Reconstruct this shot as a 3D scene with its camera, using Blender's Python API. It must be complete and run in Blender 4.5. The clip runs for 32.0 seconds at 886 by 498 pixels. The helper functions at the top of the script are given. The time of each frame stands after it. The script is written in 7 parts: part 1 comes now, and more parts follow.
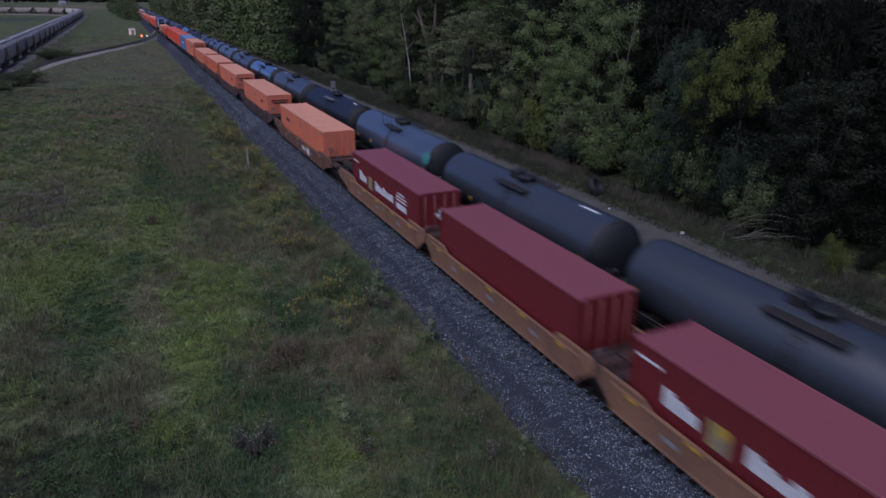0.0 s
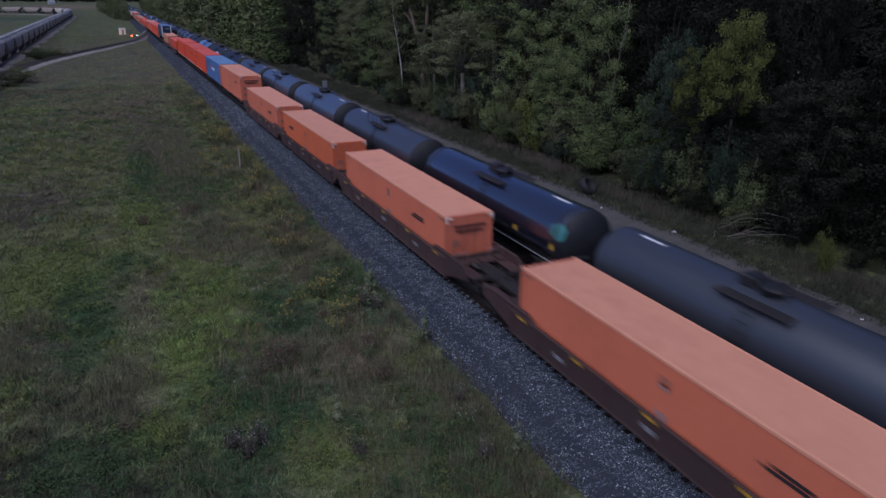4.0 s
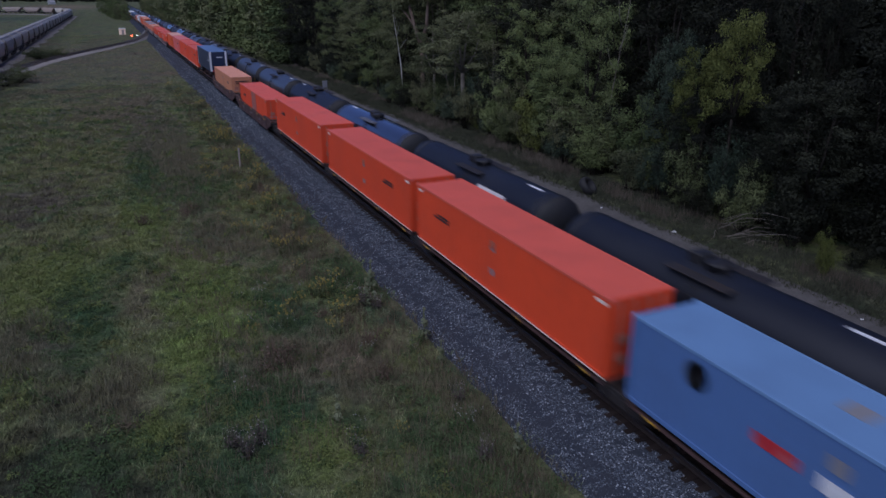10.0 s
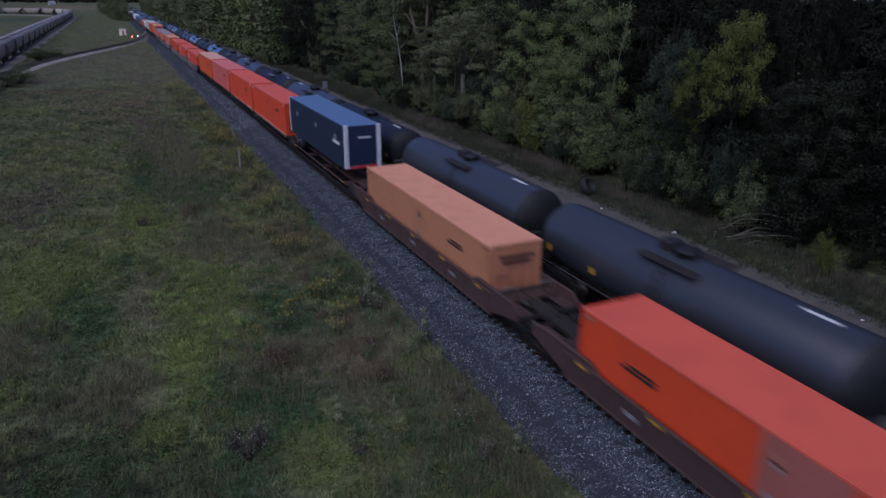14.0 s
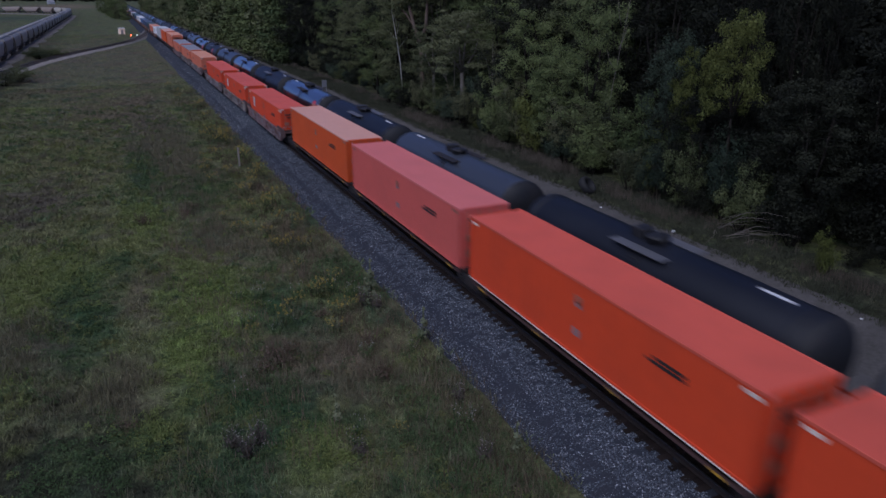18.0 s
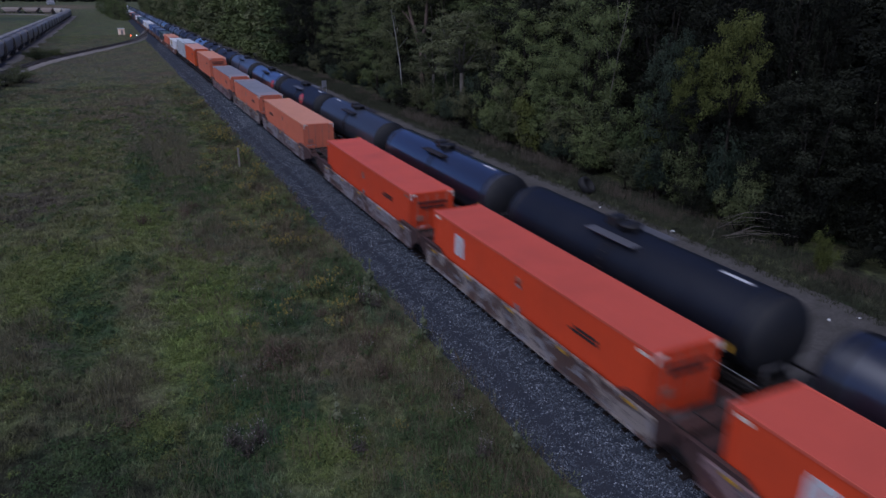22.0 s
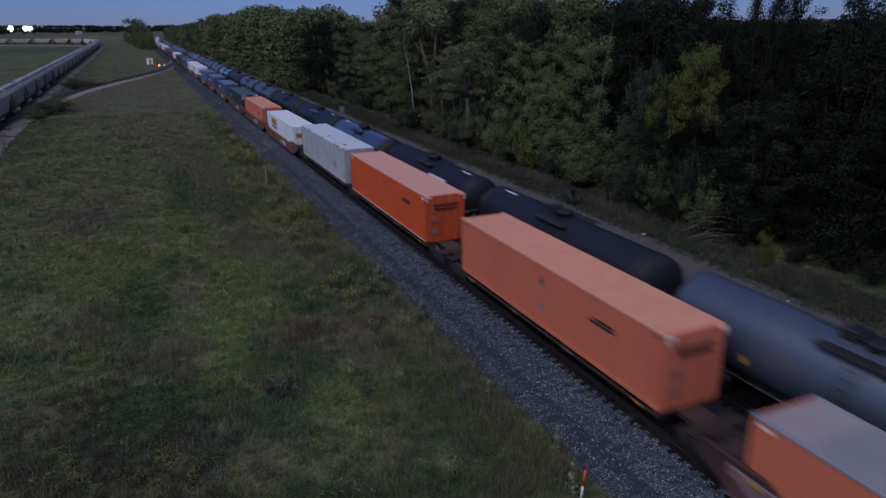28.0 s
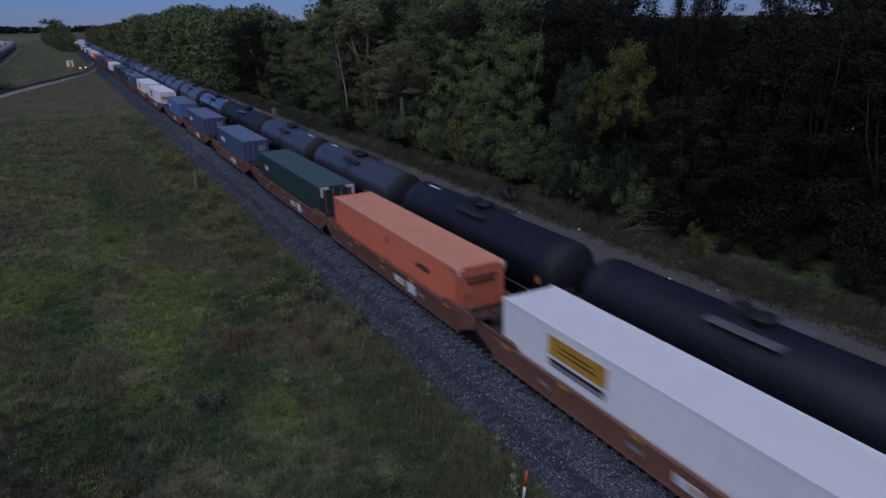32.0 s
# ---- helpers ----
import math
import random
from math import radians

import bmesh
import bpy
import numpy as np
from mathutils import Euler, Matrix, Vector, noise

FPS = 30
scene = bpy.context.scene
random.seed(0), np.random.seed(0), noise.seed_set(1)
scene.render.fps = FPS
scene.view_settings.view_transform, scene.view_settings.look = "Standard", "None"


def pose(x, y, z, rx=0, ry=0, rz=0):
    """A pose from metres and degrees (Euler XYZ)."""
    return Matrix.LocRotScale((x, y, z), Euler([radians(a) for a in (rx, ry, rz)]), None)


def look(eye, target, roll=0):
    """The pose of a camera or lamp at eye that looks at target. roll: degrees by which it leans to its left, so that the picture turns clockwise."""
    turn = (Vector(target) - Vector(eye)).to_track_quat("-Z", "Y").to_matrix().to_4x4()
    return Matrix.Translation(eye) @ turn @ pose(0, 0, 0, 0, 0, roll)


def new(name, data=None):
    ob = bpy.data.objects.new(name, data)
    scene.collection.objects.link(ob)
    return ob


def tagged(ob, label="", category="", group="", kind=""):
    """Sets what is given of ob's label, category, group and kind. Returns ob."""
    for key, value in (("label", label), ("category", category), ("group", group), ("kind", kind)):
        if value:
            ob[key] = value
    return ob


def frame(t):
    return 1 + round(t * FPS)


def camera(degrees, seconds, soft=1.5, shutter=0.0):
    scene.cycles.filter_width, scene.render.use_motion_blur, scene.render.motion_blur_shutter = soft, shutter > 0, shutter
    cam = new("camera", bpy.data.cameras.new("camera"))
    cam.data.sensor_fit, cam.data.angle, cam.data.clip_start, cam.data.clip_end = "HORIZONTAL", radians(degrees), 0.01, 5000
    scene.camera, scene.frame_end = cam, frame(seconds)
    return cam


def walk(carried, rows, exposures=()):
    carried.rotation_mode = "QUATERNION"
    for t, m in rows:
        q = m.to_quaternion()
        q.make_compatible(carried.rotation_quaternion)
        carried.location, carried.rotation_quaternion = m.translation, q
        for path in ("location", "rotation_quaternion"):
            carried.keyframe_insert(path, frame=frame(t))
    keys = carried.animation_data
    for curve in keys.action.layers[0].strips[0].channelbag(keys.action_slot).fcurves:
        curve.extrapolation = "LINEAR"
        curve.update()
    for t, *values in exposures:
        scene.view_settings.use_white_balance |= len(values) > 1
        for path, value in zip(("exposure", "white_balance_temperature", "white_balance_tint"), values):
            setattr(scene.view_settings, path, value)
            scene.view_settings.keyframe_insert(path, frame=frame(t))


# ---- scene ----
cam = camera(65.5, 32.0, soft=1.55, shutter=0.85)
PATH = [
    (0, (-14.64, 2.32, 13.03), (-6.952, 19.458, 6.154), 0.23),
    (0.2, (-14.64, 2.32, 13.03), (-6.908, 19.439, 6.157), 0.23),
    (0.4, (-14.64, 2.32, 13.03), (-6.864, 19.421, 6.160), 0.23),
    (0.6, (-14.64, 2.32, 13.03), (-6.826, 19.403, 6.160), 0.23),
    (0.8, (-14.64, 2.32, 13.03), (-6.796, 19.389, 6.159), 0.23),
    (1, (-14.64, 2.32, 13.03), (-6.766, 19.374, 6.157), 0.23),
    (1.5, (-14.64, 2.32, 13.03), (-6.755, 19.369, 6.156), 0.23),
    (2.5, (-14.64, 2.32, 13.03), (-6.756, 19.368, 6.152), 0.23),
    (5.5, (-14.64, 2.32, 13.03), (-6.759, 19.364, 6.138), 0.23),
    (9, (-14.64, 2.32, 13.03), (-6.758, 19.365, 6.142), 0.23),
    (12, (-14.64, 2.32, 13.03), (-6.760, 19.369, 6.150), 0.23),
    (14, (-14.64, 2.32, 13.03), (-6.760, 19.374, 6.163), 0.23),
    (17, (-14.64, 2.32, 13.03), (-6.751, 19.360, 6.138), 0.23),
    (20, (-14.64, 2.32, 13.03), (-6.740, 19.352, 6.130), 0.23),
    (21.8, (-14.64, 2.32, 13.03), (-6.736, 19.349, 6.128), 0.23),
    (22.5, (-14.87, 1.48, 13.13), (-7.021, 18.572, 6.331), 0.05),
    (23, (-15.10, 0.58, 13.29), (-7.318, 17.731, 6.567), -0.08),
    (23.5, (-15.35, -0.36, 13.42), (-7.623, 16.840, 6.770), -0.21),
    (24, (-15.60, -1.33, 13.54), (-7.937, 15.950, 7.017), -0.36),
    (24.5, (-15.85, -2.32, 13.66), (-8.247, 15.015, 7.208), -0.49),
    (25, (-16.11, -3.31, 13.79), (-8.562, 14.084, 7.440), -0.57),
    (25.5, (-16.38, -4.30, 13.92), (-8.872, 13.143, 7.647), -0.62),
    (28, (-16.31, -4.27, 13.93), (-8.807, 13.180, 7.654), -0.63),
    (28.5, (-16.23, -4.24, 13.93), (-8.729, 13.206, 7.659), -0.64),
    (29, (-16.15, -4.20, 13.95), (-8.483, 13.174, 7.659), -0.70),
    (29.5, (-16.05, -4.16, 13.96), (-8.094, 13.075, 7.658), -0.79),
    (30, (-15.96, -4.12, 13.97), (-7.686, 12.952, 7.650), -0.87),
    (30.5, (-15.90, -4.08, 13.97), (-7.348, 12.863, 7.653), -0.91),
    (31, (-15.86, -4.03, 13.96), (-7.117, 12.802, 7.630), -0.94),
    (31.5, (-15.86, -4.01, 13.96), (-6.951, 12.743, 7.622), -0.96),
    (32, (-15.88, -4.00, 13.95), (-6.863, 12.694, 7.610), -0.99),
]
walk(cam, [(t, look(eye, target, roll)) for t, eye, target, roll in PATH],
     exposures=[(0, 0.76, 6100, 13), (5, 0.74, 6080, 13), (21.8, 0.55, 6060, 13), (25.5, 0.48, 6100, 13), (28.5, 0.40, 6120, 14), (32, 0.32, 6120, 13)])

# ---- light: dusk sky after sunset, a last weak glow from the west ----
world = bpy.data.worlds.new("dusk_sky")
scene.world = world
world.use_nodes = True
wn = world.node_tree.nodes
wn.clear()
sky = wn.new("ShaderNodeTexSky")
sky.sky_type = "NISHITA"
sky.sun_disc = False
sky.sun_elevation = radians(9.0)
sky.sun_rotation = radians(205)
sky.altitude = 2500
sky.air_density, sky.dust_density, sky.ozone_density = 1.0, 0.0, 8.0
back = wn.new("ShaderNodeBackground")
back.inputs["Strength"].default_value = 0.050
wout = wn.new("ShaderNodeOutputWorld")
hue = wn.new("ShaderNodeMix")
hue.data_type, hue.blend_type = "RGBA", "MULTIPLY"
hue.inputs[0].default_value = 1.0
hue.inputs[7].default_value = (1.60, 0.90, 1.06, 1)
world.node_tree.links.new(sky.outputs[0], hue.inputs[6])
pale = wn.new("ShaderNodeHueSaturation")
pale.inputs["Saturation"].default_value = 0.86
world.node_tree.links.new(hue.outputs[2], pale.inputs["Color"])
world.node_tree.links.new(pale.outputs[0], back.inputs[0])
world.node_tree.links.new(back.outputs[0], wout.inputs[0])
sun_data = bpy.data.lights.new("sun", "SUN")
sun_data.energy, sun_data.angle, sun_data.color = 1.26, radians(85), (0.91, 0.92, 1.06)
sun = new("sun", sun_data)
sun.matrix_world = look((-30, -18, 49), (0, 0, 0))

# ---- materials ----
MATS = {}


def surface(name, base, rough=0.6, metal=0.0, grain=8.0, amount=0.15, stain=0.5, stain_mix=0.25,
            stain_color=(0.05, 0.04, 0.035), bump=0.0, bump_scale=60.0, spread=0.0, coat=0.0, stretch=(1, 1, 1), emit=None):
    """A painted or raw surface with fine grain, large stains and a little relief."""
    m = bpy.data.materials.new(name)
    m.use_nodes = True
    t = m.node_tree
    n, link = t.nodes, t.links.new
    b = n["Principled BSDF"]
    b.inputs["Roughness"].default_value = rough
    b.inputs["Metallic"].default_value = metal
    if rough >= 0.85:
        b.inputs["Specular IOR Level"].default_value = 0.12
    if coat:
        b.inputs["Coat Weight"].default_value = coat
        b.inputs["Coat Roughness"].default_value = 0.15
    tc = n.new("ShaderNodeTexCoord")
    info = n.new("ShaderNodeObjectInfo")
    mp = n.new("ShaderNodeMapping")
    mp.inputs["Scale"].default_value = stretch
    add = n.new("ShaderNodeVectorMath")
    add.operation = "SCALE"
    comb = n.new("ShaderNodeCombineXYZ")
    for k in range(3):
        link(info.outputs["Random"], comb.inputs[k])
    link(comb.outputs[0], add.inputs[0])
    add.inputs["Scale"].default_value = 90.0
    link(add.outputs[0], mp.inputs["Location"])
    link(tc.outputs["Object"], mp.inputs["Vector"])
    g = n.new("ShaderNodeTexNoise")
    g.inputs["Scale"].default_value = grain
    g.inputs["Detail"].default_value = 5
    s = n.new("ShaderNodeTexNoise")
    s.inputs["Scale"].default_value = stain
    s.inputs["Detail"].default_value = 6
    s.inputs["Roughness"].default_value = 0.65
    link(mp.outputs[0], g.inputs["Vector"])
    link(mp.outputs[0], s.inputs["Vector"])
    hsv = n.new("ShaderNodeHueSaturation")
    hsv.inputs["Color"].default_value = (*base, 1)
    rv = n.new("ShaderNodeMapRange")
    rv.inputs["To Min"].default_value, rv.inputs["To Max"].default_value = 1 - amount, 1 + amount
    link(g.outputs["Fac"], rv.inputs["Value"])
    if spread:
        rs = n.new("ShaderNodeMapRange")
        rs.inputs["To Min"].default_value, rs.inputs["To Max"].default_value = 1 - spread, 1 + spread
        link(info.outputs["Random"], rs.inputs["Value"])
        mul = n.new("ShaderNodeMath")
        mul.operation = "MULTIPLY"
        link(rv.outputs[0], mul.inputs[0])
        link(rs.outputs[0], mul.inputs[1])
        link(mul.outputs[0], hsv.inputs["Value"])
    else:
        link(rv.outputs[0], hsv.inputs["Value"])
    ramp = n.new("ShaderNodeMapRange")
    ramp.inputs["From Min"].default_value, ramp.inputs["From Max"].default_value = 0.45, 0.75
    ramp.inputs["To Max"].default_value = stain_mix
    link(s.outputs["Fac"], ramp.inputs["Value"])
    mix = n.new("ShaderNodeMix")
    mix.data_type = "RGBA"
    link(ramp.outputs[0], mix.inputs[0])
    link(hsv.outputs[0], mix.inputs[6])
    mix.inputs[7].default_value = (*stain_color, 1)
    link(mix.outputs[2], b.inputs["Base Color"])
    if bump:
        bt = n.new("ShaderNodeTexNoise")
        bt.inputs["Scale"].default_value = bump_scale
        bt.inputs["Detail"].default_value = 4
        link(mp.outputs[0], bt.inputs["Vector"])
        bp = n.new("ShaderNodeBump")
        bp.inputs["Strength"].default_value = bump
        bp.inputs["Distance"].default_value = 0.02
        link(bt.outputs["Fac"], bp.inputs["Height"])
        link(bp.outputs[0], b.inputs["Normal"])
    if emit:
        b.inputs["Emission Color"].default_value = (*emit[:3], 1)
        b.inputs["Emission Strength"].default_value = emit[3]
    MATS[name] = m
    return m


def foliage(name, dark, light, scale=0.6):
    """Leaves: two greens mixed by leaf and by patch, a little light coming through."""
    m = bpy.data.materials.new(name)
    m.use_nodes = True
    t = m.node_tree
    n, link = t.nodes, t.links.new
    b = n["Principled BSDF"]
    b.inputs["Roughness"].default_value = 0.7
    b.inputs["Specular IOR Level"].default_value = 0.10
    geo = n.new("ShaderNodeNewGeometry")
    info = n.new("ShaderNodeObjectInfo")
    tc = n.new("ShaderNodeTexCoord")
    ns = n.new("ShaderNodeTexNoise")
    ns.inputs["Scale"].default_value = scale
    ns.inputs["Detail"].default_value = 4
    link(tc.outputs["Object"], ns.inputs["Vector"])
    a = n.new("ShaderNodeMath")
    a.operation = "MULTIPLY_ADD"
    link(geo.outputs["Random Per Island"], a.inputs[0])
    a.inputs[1].default_value = 0.3
    link(ns.outputs["Fac"], a.inputs[2])
    a2 = n.new("ShaderNodeMath")
    a2.operation = "MULTIPLY_ADD"
    link(info.outputs["Random"], a2.inputs[0])
    a2.inputs[1].default_value = 0.7
    link(a.outputs[0], a2.inputs[2])
    r = n.new("ShaderNodeMapRange")
    r.inputs["From Min"].default_value, r.inputs["From Max"].default_value = 0.50, 1.35
    link(a2.outputs[0], r.inputs["Value"])
    mix = n.new("ShaderNodeMix")
    mix.data_type = "RGBA"
    link(r.outputs[0], mix.inputs[0])
    mix.inputs[6].default_value = (*dark, 1)
    mix.inputs[7].default_value = (*light, 1)
    link(mix.outputs[2], b.inputs["Base Color"])
    MATS[name] = m
    return m


def speckle(name, stops):
    """Loose pieces whose tone differs from piece to piece."""
    m = bpy.data.materials.new(name)
    m.use_nodes = True
    t = m.node_tree
    b = t.nodes["Principled BSDF"]
    b.inputs["Roughness"].default_value = 0.85
    geo = t.nodes.new("ShaderNodeNewGeometry")
    r = t.nodes.new("ShaderNodeValToRGB")
    while len(r.color_ramp.elements) < len(stops):
        r.color_ramp.elements.new(0.5)
    for e, (at, color) in zip(r.color_ramp.elements, stops):
        e.position, e.color = at, (*color, 1)
    t.links.new(geo.outputs["Random Per Island"], r.inputs[0])
    t.links.new(r.outputs[0], b.inputs["Base Color"])
    MATS[name] = m


surface("bright_orange", (0.74, 0.100, 0.016), 0.65, grain=3, amount=0.08, stain=0.35, stain_mix=0.18, spread=0.06)
surface("warm_orange", (0.71, 0.150, 0.055), 0.6, grain=3, amount=0.08, stain=0.35, stain_mix=0.16, spread=0.05)
surface("red_orange", (0.78, 0.074, 0.018), 0.65, grain=3, amount=0.07, stain=0.35, stain_mix=0.15, spread=0.05)
surface("faded_orange", (0.74, 0.192, 0.098), 0.6, grain=3, amount=0.08, stain=0.35, stain_mix=0.16, spread=0.05)
surface("pale_orange", (0.58, 0.235, 0.115), 0.6, grain=3, amount=0.08, stain=0.4, stain_mix=0.16)
surface("pink_red", (0.74, 0.135, 0.105), 0.6, grain=3, amount=0.07, stain=0.35, stain_mix=0.12)
surface("maroon", (0.165, 0.018, 0.022), 0.5, grain=3, amount=0.08, stain=0.4, stain_mix=0.15)
# roof paints: paler than the walls, fading and overhead sky light both put in
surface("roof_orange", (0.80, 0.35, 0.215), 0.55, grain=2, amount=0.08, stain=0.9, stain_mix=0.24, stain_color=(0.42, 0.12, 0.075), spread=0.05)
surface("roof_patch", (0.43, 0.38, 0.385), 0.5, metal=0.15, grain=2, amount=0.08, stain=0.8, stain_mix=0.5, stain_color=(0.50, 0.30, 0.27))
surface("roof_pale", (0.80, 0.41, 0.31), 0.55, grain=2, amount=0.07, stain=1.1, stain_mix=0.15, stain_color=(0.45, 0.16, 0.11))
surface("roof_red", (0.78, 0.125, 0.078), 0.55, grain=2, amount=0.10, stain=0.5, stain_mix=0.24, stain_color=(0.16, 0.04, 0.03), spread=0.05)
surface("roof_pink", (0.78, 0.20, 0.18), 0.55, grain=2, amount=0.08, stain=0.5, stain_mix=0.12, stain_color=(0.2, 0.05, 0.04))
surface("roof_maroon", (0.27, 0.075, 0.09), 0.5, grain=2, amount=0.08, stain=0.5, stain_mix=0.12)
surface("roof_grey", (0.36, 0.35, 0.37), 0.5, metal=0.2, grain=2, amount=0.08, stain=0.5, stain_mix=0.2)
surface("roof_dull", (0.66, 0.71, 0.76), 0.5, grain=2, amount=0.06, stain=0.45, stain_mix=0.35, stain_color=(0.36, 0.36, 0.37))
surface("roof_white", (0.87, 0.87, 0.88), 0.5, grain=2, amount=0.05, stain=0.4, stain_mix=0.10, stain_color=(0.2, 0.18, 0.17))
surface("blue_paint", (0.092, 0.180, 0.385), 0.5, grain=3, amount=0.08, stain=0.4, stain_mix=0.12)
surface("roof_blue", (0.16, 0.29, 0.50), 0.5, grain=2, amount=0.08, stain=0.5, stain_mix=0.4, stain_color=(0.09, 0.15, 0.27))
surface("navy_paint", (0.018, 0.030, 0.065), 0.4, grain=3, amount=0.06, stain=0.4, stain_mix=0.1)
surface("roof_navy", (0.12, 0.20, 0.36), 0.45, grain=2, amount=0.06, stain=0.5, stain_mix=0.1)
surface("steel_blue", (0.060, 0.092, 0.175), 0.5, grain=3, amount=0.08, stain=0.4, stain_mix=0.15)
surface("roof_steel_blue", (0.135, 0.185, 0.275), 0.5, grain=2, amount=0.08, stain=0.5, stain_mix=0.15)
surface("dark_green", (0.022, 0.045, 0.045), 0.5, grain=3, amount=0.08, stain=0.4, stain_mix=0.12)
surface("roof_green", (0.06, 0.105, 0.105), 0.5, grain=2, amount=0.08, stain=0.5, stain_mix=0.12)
surface("white_paint", (0.90, 0.90, 0.91), 0.5, grain=3, amount=0.05, stain=0.35, stain_mix=0.12, stain_color=(0.28, 0.25, 0.23))
surface("dull_white", (0.52, 0.53, 0.54), 0.55, grain=3, amount=0.08, stain=0.55, stain_mix=0.65, stain_color=(0.22, 0.20, 0.19))
surface("brown_steel", (0.078, 0.040, 0.035), 0.65, grain=6, amount=0.25, stain=0.6, stain_mix=0.4, bump=0.15, spread=0.2)
surface("rust_brown", (0.17, 0.075, 0.05), 0.7, grain=6, amount=0.22, stain=0.5, stain_mix=0.4, bump=0.15, spread=0.15)
surface("tan_brown", (0.26, 0.13, 0.075), 0.7, grain=6, amount=0.22, stain=0.5, stain_mix=0.45, bump=0.15)
SPRAYS = (("sprayed_grey", (0.10, 0.055, 0.045), (0.31, 0.28, 0.285), (0.24, 0.19, 0.18), (0.11, 0.08, 0.08), 0.0),
          ("sprayed_rose", (0.13, 0.06, 0.05), (0.26, 0.165, 0.16), (0.25, 0.22, 0.22), (0.09, 0.05, 0.06), 5.0),
          ("sprayed_cream", (0.12, 0.07, 0.055), (0.32, 0.27, 0.235), (0.28, 0.265, 0.27), (0.10, 0.08, 0.08), 11.0))
for spray_name, c0, c1, c2, c3, seed in SPRAYS:
    m = surface(spray_name, c0, 0.6, grain=5, amount=0.25, stain=0.6, stain_mix=0.2, bump=0.1)
    t = m.node_tree
    tc = t.nodes.new("ShaderNodeTexCoord")
    prev = t.nodes["Principled BSDF"].inputs["Base Color"].links[0].from_socket
    for n, (color, scale, lo, hi) in enumerate(((c1, 0.42, 0.47, 0.52), (c2, 0.95, 0.55, 0.58), (c3, 2.2, 0.57, 0.60))):
        mp = t.nodes.new("ShaderNodeMapping")
        mp.inputs["Location"].default_value = (seed + 3.1 * n, seed * 2 + 1.7 * n, seed)
        mp.inputs["Scale"].default_value = (1, 1, 1.6)
        t.links.new(tc.outputs["Object"], mp.inputs["Vector"])
        ns = t.nodes.new("ShaderNodeTexNoise")
        ns.inputs["Scale"].default_value, ns.inputs["Detail"].default_value = scale, 3
        ns.inputs["Distortion"].default_value = 1.2
        t.links.new(mp.outputs[0], ns.inputs["Vector"])
        r = t.nodes.new("ShaderNodeMapRange")
        r.inputs["From Min"].default_value, r.inputs["From Max"].default_value = lo, hi
        t.links.new(ns.outputs["Fac"], r.inputs["Value"])
        mix = t.nodes.new("ShaderNodeMix")
        mix.data_type = "RGBA"
        t.links.new(r.outputs[0], mix.inputs[0])
        t.links.new(prev, mix.inputs[6])
        mix.inputs[7].default_value = (*color, 1)
        prev = mix.outputs[2]
    t.links.new(prev, t.nodes["Principled BSDF"].inputs["Base Color"])
surface("dark_steel", (0.024, 0.021, 0.020), 0.6, grain=6, amount=0.3, stain=0.8, stain_mix=0.4, stain_color=(0.08, 0.05, 0.035), bump=0.2)
surface("wheel_steel", (0.09, 0.07, 0.06), 0.45, metal=0.7, grain=9, amount=0.3)
surface("rail_steel", (0.10, 0.085, 0.08), 0.4, metal=0.8, grain=12, amount=0.3, stain_color=(0.12, 0.06, 0.03))
surface("rail_head", (0.45, 0.44, 0.43), 0.3, metal=1.0, grain=12, amount=0.15)
surface("tie_wood", (0.022, 0.016, 0.014), 0.85, grain=14, amount=0.4, stain=1.2, stain_mix=0.4, stain_color=(0.055, 0.042, 0.036), bump=0.4, spread=0.3, stretch=(0.3, 1, 1))
surface("tank_grey", (0.042, 0.049, 0.063), 0.36, grain=4, amount=0.12, stain=0.35, stain_mix=0.35, stain_color=(0.05, 0.05, 0.055), spread=0.15)
surface("tank_light", (0.054, 0.074, 0.110), 0.34, grain=4, amount=0.1, stain=0.35, stain_mix=0.35, stain_color=(0.12, 0.12, 0.13), spread=0.08)
for paint, ior in (("tank_grey", 1.8), ("tank_light", 2.2)):
    MATS[paint].node_tree.nodes["Principled BSDF"].inputs["IOR"].default_value = ior
surface("tank_black", (0.008, 0.010, 0.017), 0.48, grain=4, amount=0.2, stain=0.35, stain_mix=0.35, stain_color=(0.032, 0.034, 0.042), spread=0.2)
surface("tank_gloss", (0.012, 0.016, 0.030), 0.30, grain=4, amount=0.15, stain=0.4, stain_mix=0.3, stain_color=(0.02, 0.022, 0.03), coat=1.0)
MATS["tank_gloss"].node_tree.nodes["Principled BSDF"].inputs["IOR"].default_value = 2.4
surface("tank_head", (0.010, 0.011, 0.014), 0.7, grain=4, amount=0.2, stain=0.9, stain_mix=0.45, stain_color=(0.036, 0.030, 0.027), spread=0.2)
surface("black_paint", (0.018, 0.018, 0.019), 0.5, grain=6, amount=0.2)
surface("yellow_mark", (0.55, 0.30, 0.03), 0.5, grain=10, amount=0.15, stain=2, stain_mix=0.4)
surface("white_mark", (0.75, 0.75, 0.76), 0.5, grain=10, amount=0.1, stain=2, stain_mix=0.25)
surface("black_mark", (0.03, 0.025, 0.025), 0.6, grain=10, amount=0.1)
surface("stalk_tan", (0.22, 0.165, 0.115), 0.9, grain=3, amount=0.35)
surface("grey_mark", (0.26, 0.25, 0.26), 0.6, grain=10, amount=0.1)
surface("worn_black", (0.07, 0.030, 0.026), 0.6, grain=10, amount=0.2)
surface("faint_mark", (0.42, 0.16, 0.11), 0.6, grain=10, amount=0.2)
